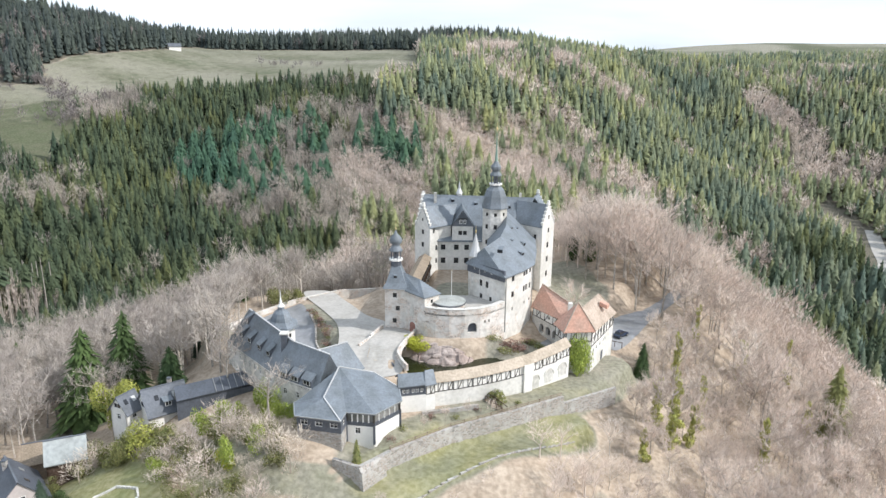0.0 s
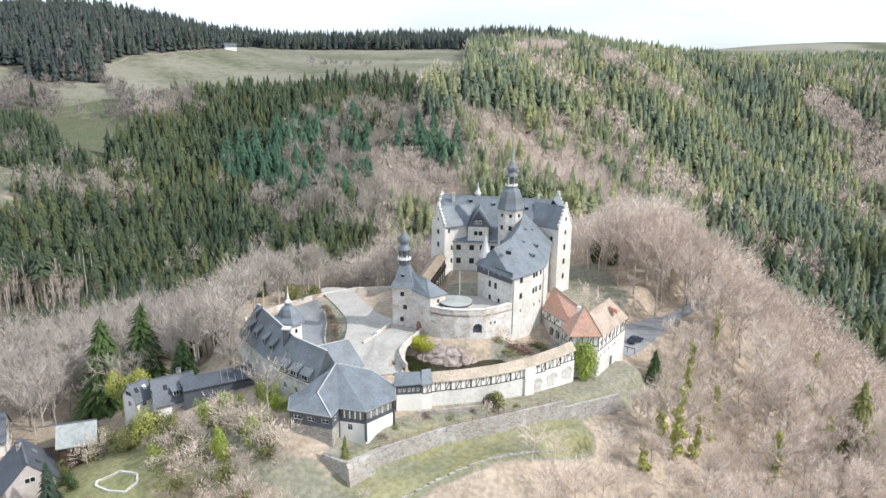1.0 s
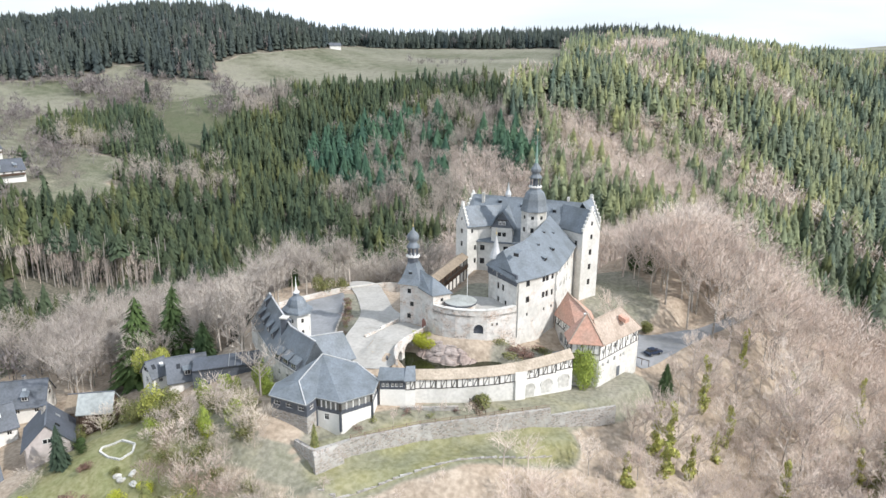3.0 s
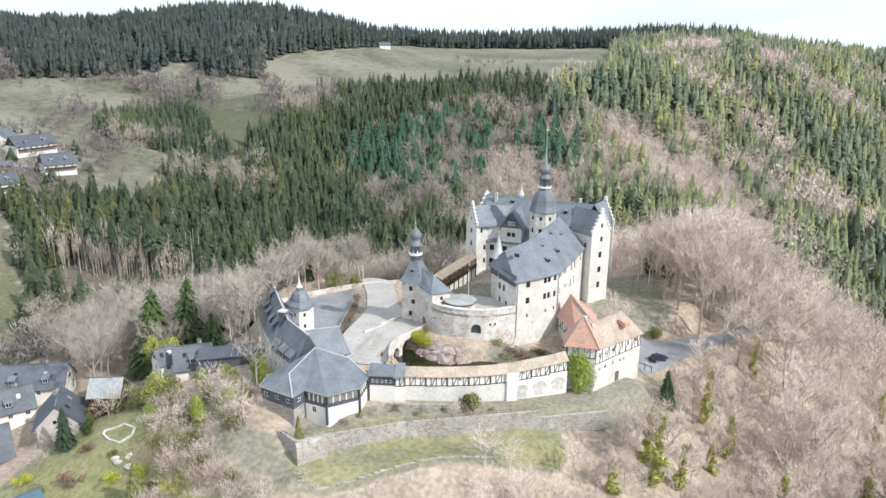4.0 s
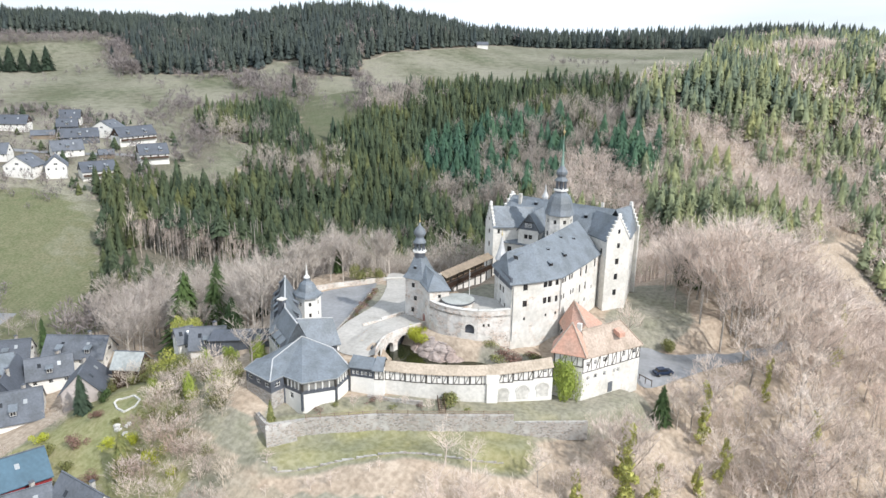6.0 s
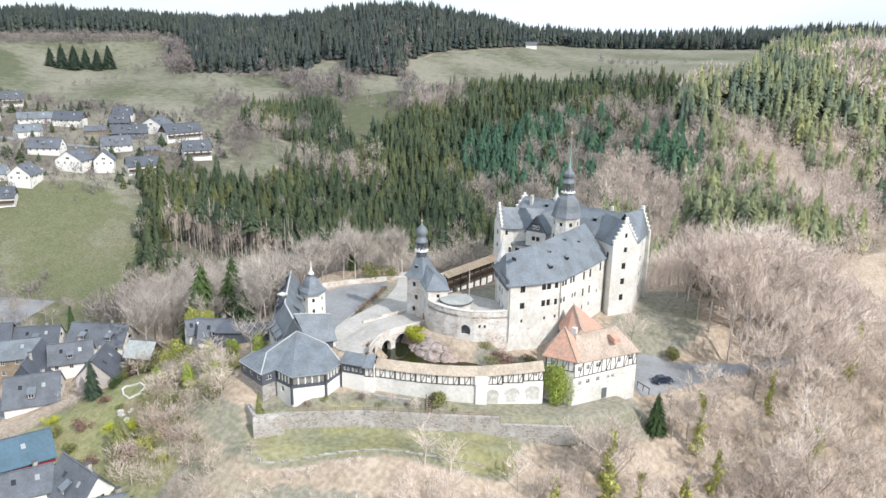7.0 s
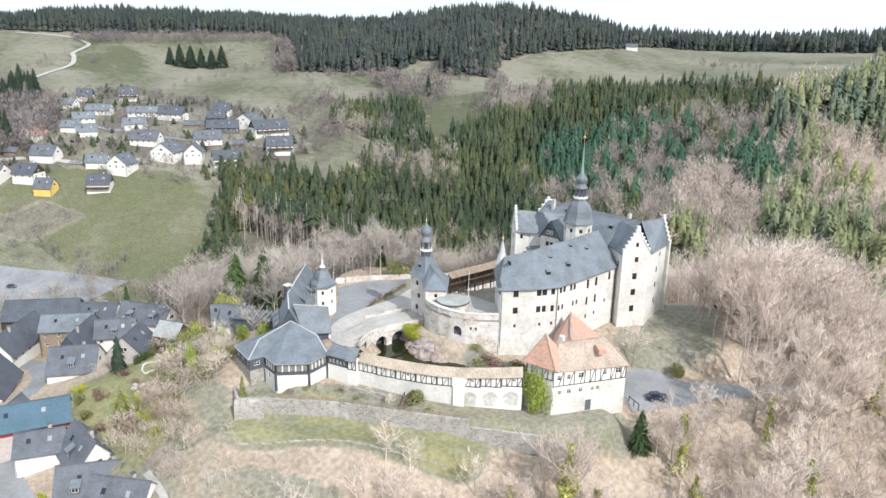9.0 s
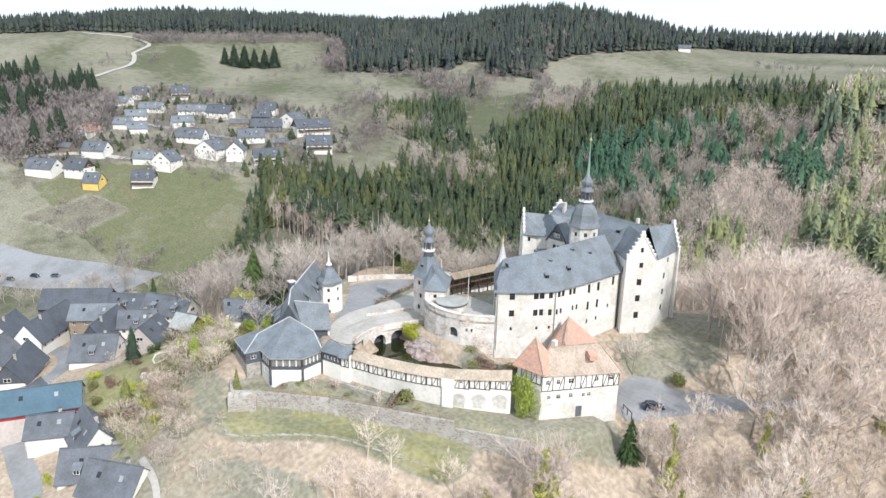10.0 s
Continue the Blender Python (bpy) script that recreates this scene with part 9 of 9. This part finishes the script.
# parked cars
def car(x, y, yaw, paint, label, group=""):
    z = float(gz(x, y)) + 0.14
    c = thing("parked_car", (x, y, z), label, "car", group)
    m = Matrix.Translation((x, y, z)) @ Matrix.Rotation(yaw, 4, "Z")
    tr = lambda s: [setattr(s, "v", [tuple(m @ Vector(p)) for p in s.v]), s][1]
    body = Shape()
    prof = [(-2.1, 0.35), (-2.15, 0.75), (-1.9, 0.95), (-1.0, 1.0), (1.05, 0.98), (1.95, 0.85), (2.12, 0.6), (2.1, 0.32)]
    body.slab([(px, -0.85, pz) for px, pz in prof][::-1], (0, 1.7, 0))
    cab = [(-1.75, 0.95), (-1.35, 1.42), (0.2, 1.45), (1.0, 0.97)]
    part("body", tr(body), paint, c)
    part("cabin", tr(Shape().slab([(px, -0.72, pz) for px, pz in cab][::-1], (0, 1.44, 0))), GLASS, c, "dark glazed cabin")
    part("roof", tr(Shape().slab([(-1.35, -0.7, 1.5), (0.2, -0.7, 1.52), (0.2, 0.7, 1.52), (-1.35, 0.7, 1.5)], (0, 0, -0.06))), paint, c)
    for wx in (-1.3, 1.3):
        for wy in (-0.82, 0.82):
            ring_ = Shape()
            pts = [(wx + 0.33 * math.cos(k * math.tau / 14), 0.33 + 0.33 * math.sin(k * math.tau / 14)) for k in range(14)]
            ring_.slab([(px, wy + 0.1, pz) for px, pz in pts], (0, -0.2, 0))
            wh = part("wheel", tr(ring_), RUBBER, c)
            rim = Shape().slab([(wx + (px - wx) * 0.6, wy + (0.115 if wy > 0 else -0.095), 0.33 + (pz - 0.33) * 0.6) for px, pz in pts], (0, -0.02, 0))
            part("rim", tr(rim), METAL, wh)
    for wy in (-0.6, 0.6):
        part("headlight", tr(Shape().box(2.05, wy - 0.18, 0.62, 2.14, wy + 0.18, 0.78)), FRAME_WHITE, c)
    return c


car(43.7, 163.0, 0.75, CAR_PAINT, "dark blue car parked on the asphalt drive")
for i, (x, y) in enumerate(((-228, 108), (-222, 116), (-214, 122), (-236, 104))):
    car(x, y, 0.4 + i * 0.1, CAR_PAINT if i % 2 else SLATE_GREY, "dark car parked in the gravel car park", "cars in the car park")
barrier = thing("wooden_barrier", (40.8, 158.3, -6.6), "low dark wooden barrier beside the drive", "barrier")
for i in range(3):
    p = lerp((39.6, 158.9), (42.6, 157.2), i / 2)
    part("post", Shape().beam((p[0], p[1], -7.2), (p[0], p[1], -5.7), 0.14), WOOD_DARK, barrier)
part("rail", Shape().beam((39.5, 158.9, -5.8), (42.7, 157.1, -5.8), 0.1, 0.16), WOOD_DARK, barrier)
hut = house((-256, 684), (-246, 690), float(gz(-251, 687)) + 6.0, 8, 2.6, PLASTER_WHITE, SLATE_GREY, "small white hut at the forest edge on the hill", False, False, name="hut")
for i, (x, y) in enumerate(((-3.1, 114.6), (0.8, 117.6), (4.9, 120.0), (9.4, 121.2))):
    bare_tree(x, y, 3.4, i, "small pruned fruit tree on the terrace lawn", 0.9, "fruit trees on the terrace")
for i, (x, y, h) in enumerate(((33.5, 171.5, 11.0), (52.5, 183.0, 27.0), (58.0, 178.0, 24.0), (47.0, 186.5, 25.0), (66.0, 176.0, 22.0), (40.0, 191.0, 23.0), (55.0, 190.0, 26.0))):
    bare_tree(x, y, h, i + 3, "tall bare tree beside the castle drive", 0.8 if h > 15 else 0.9, "tall trees beside the drive")
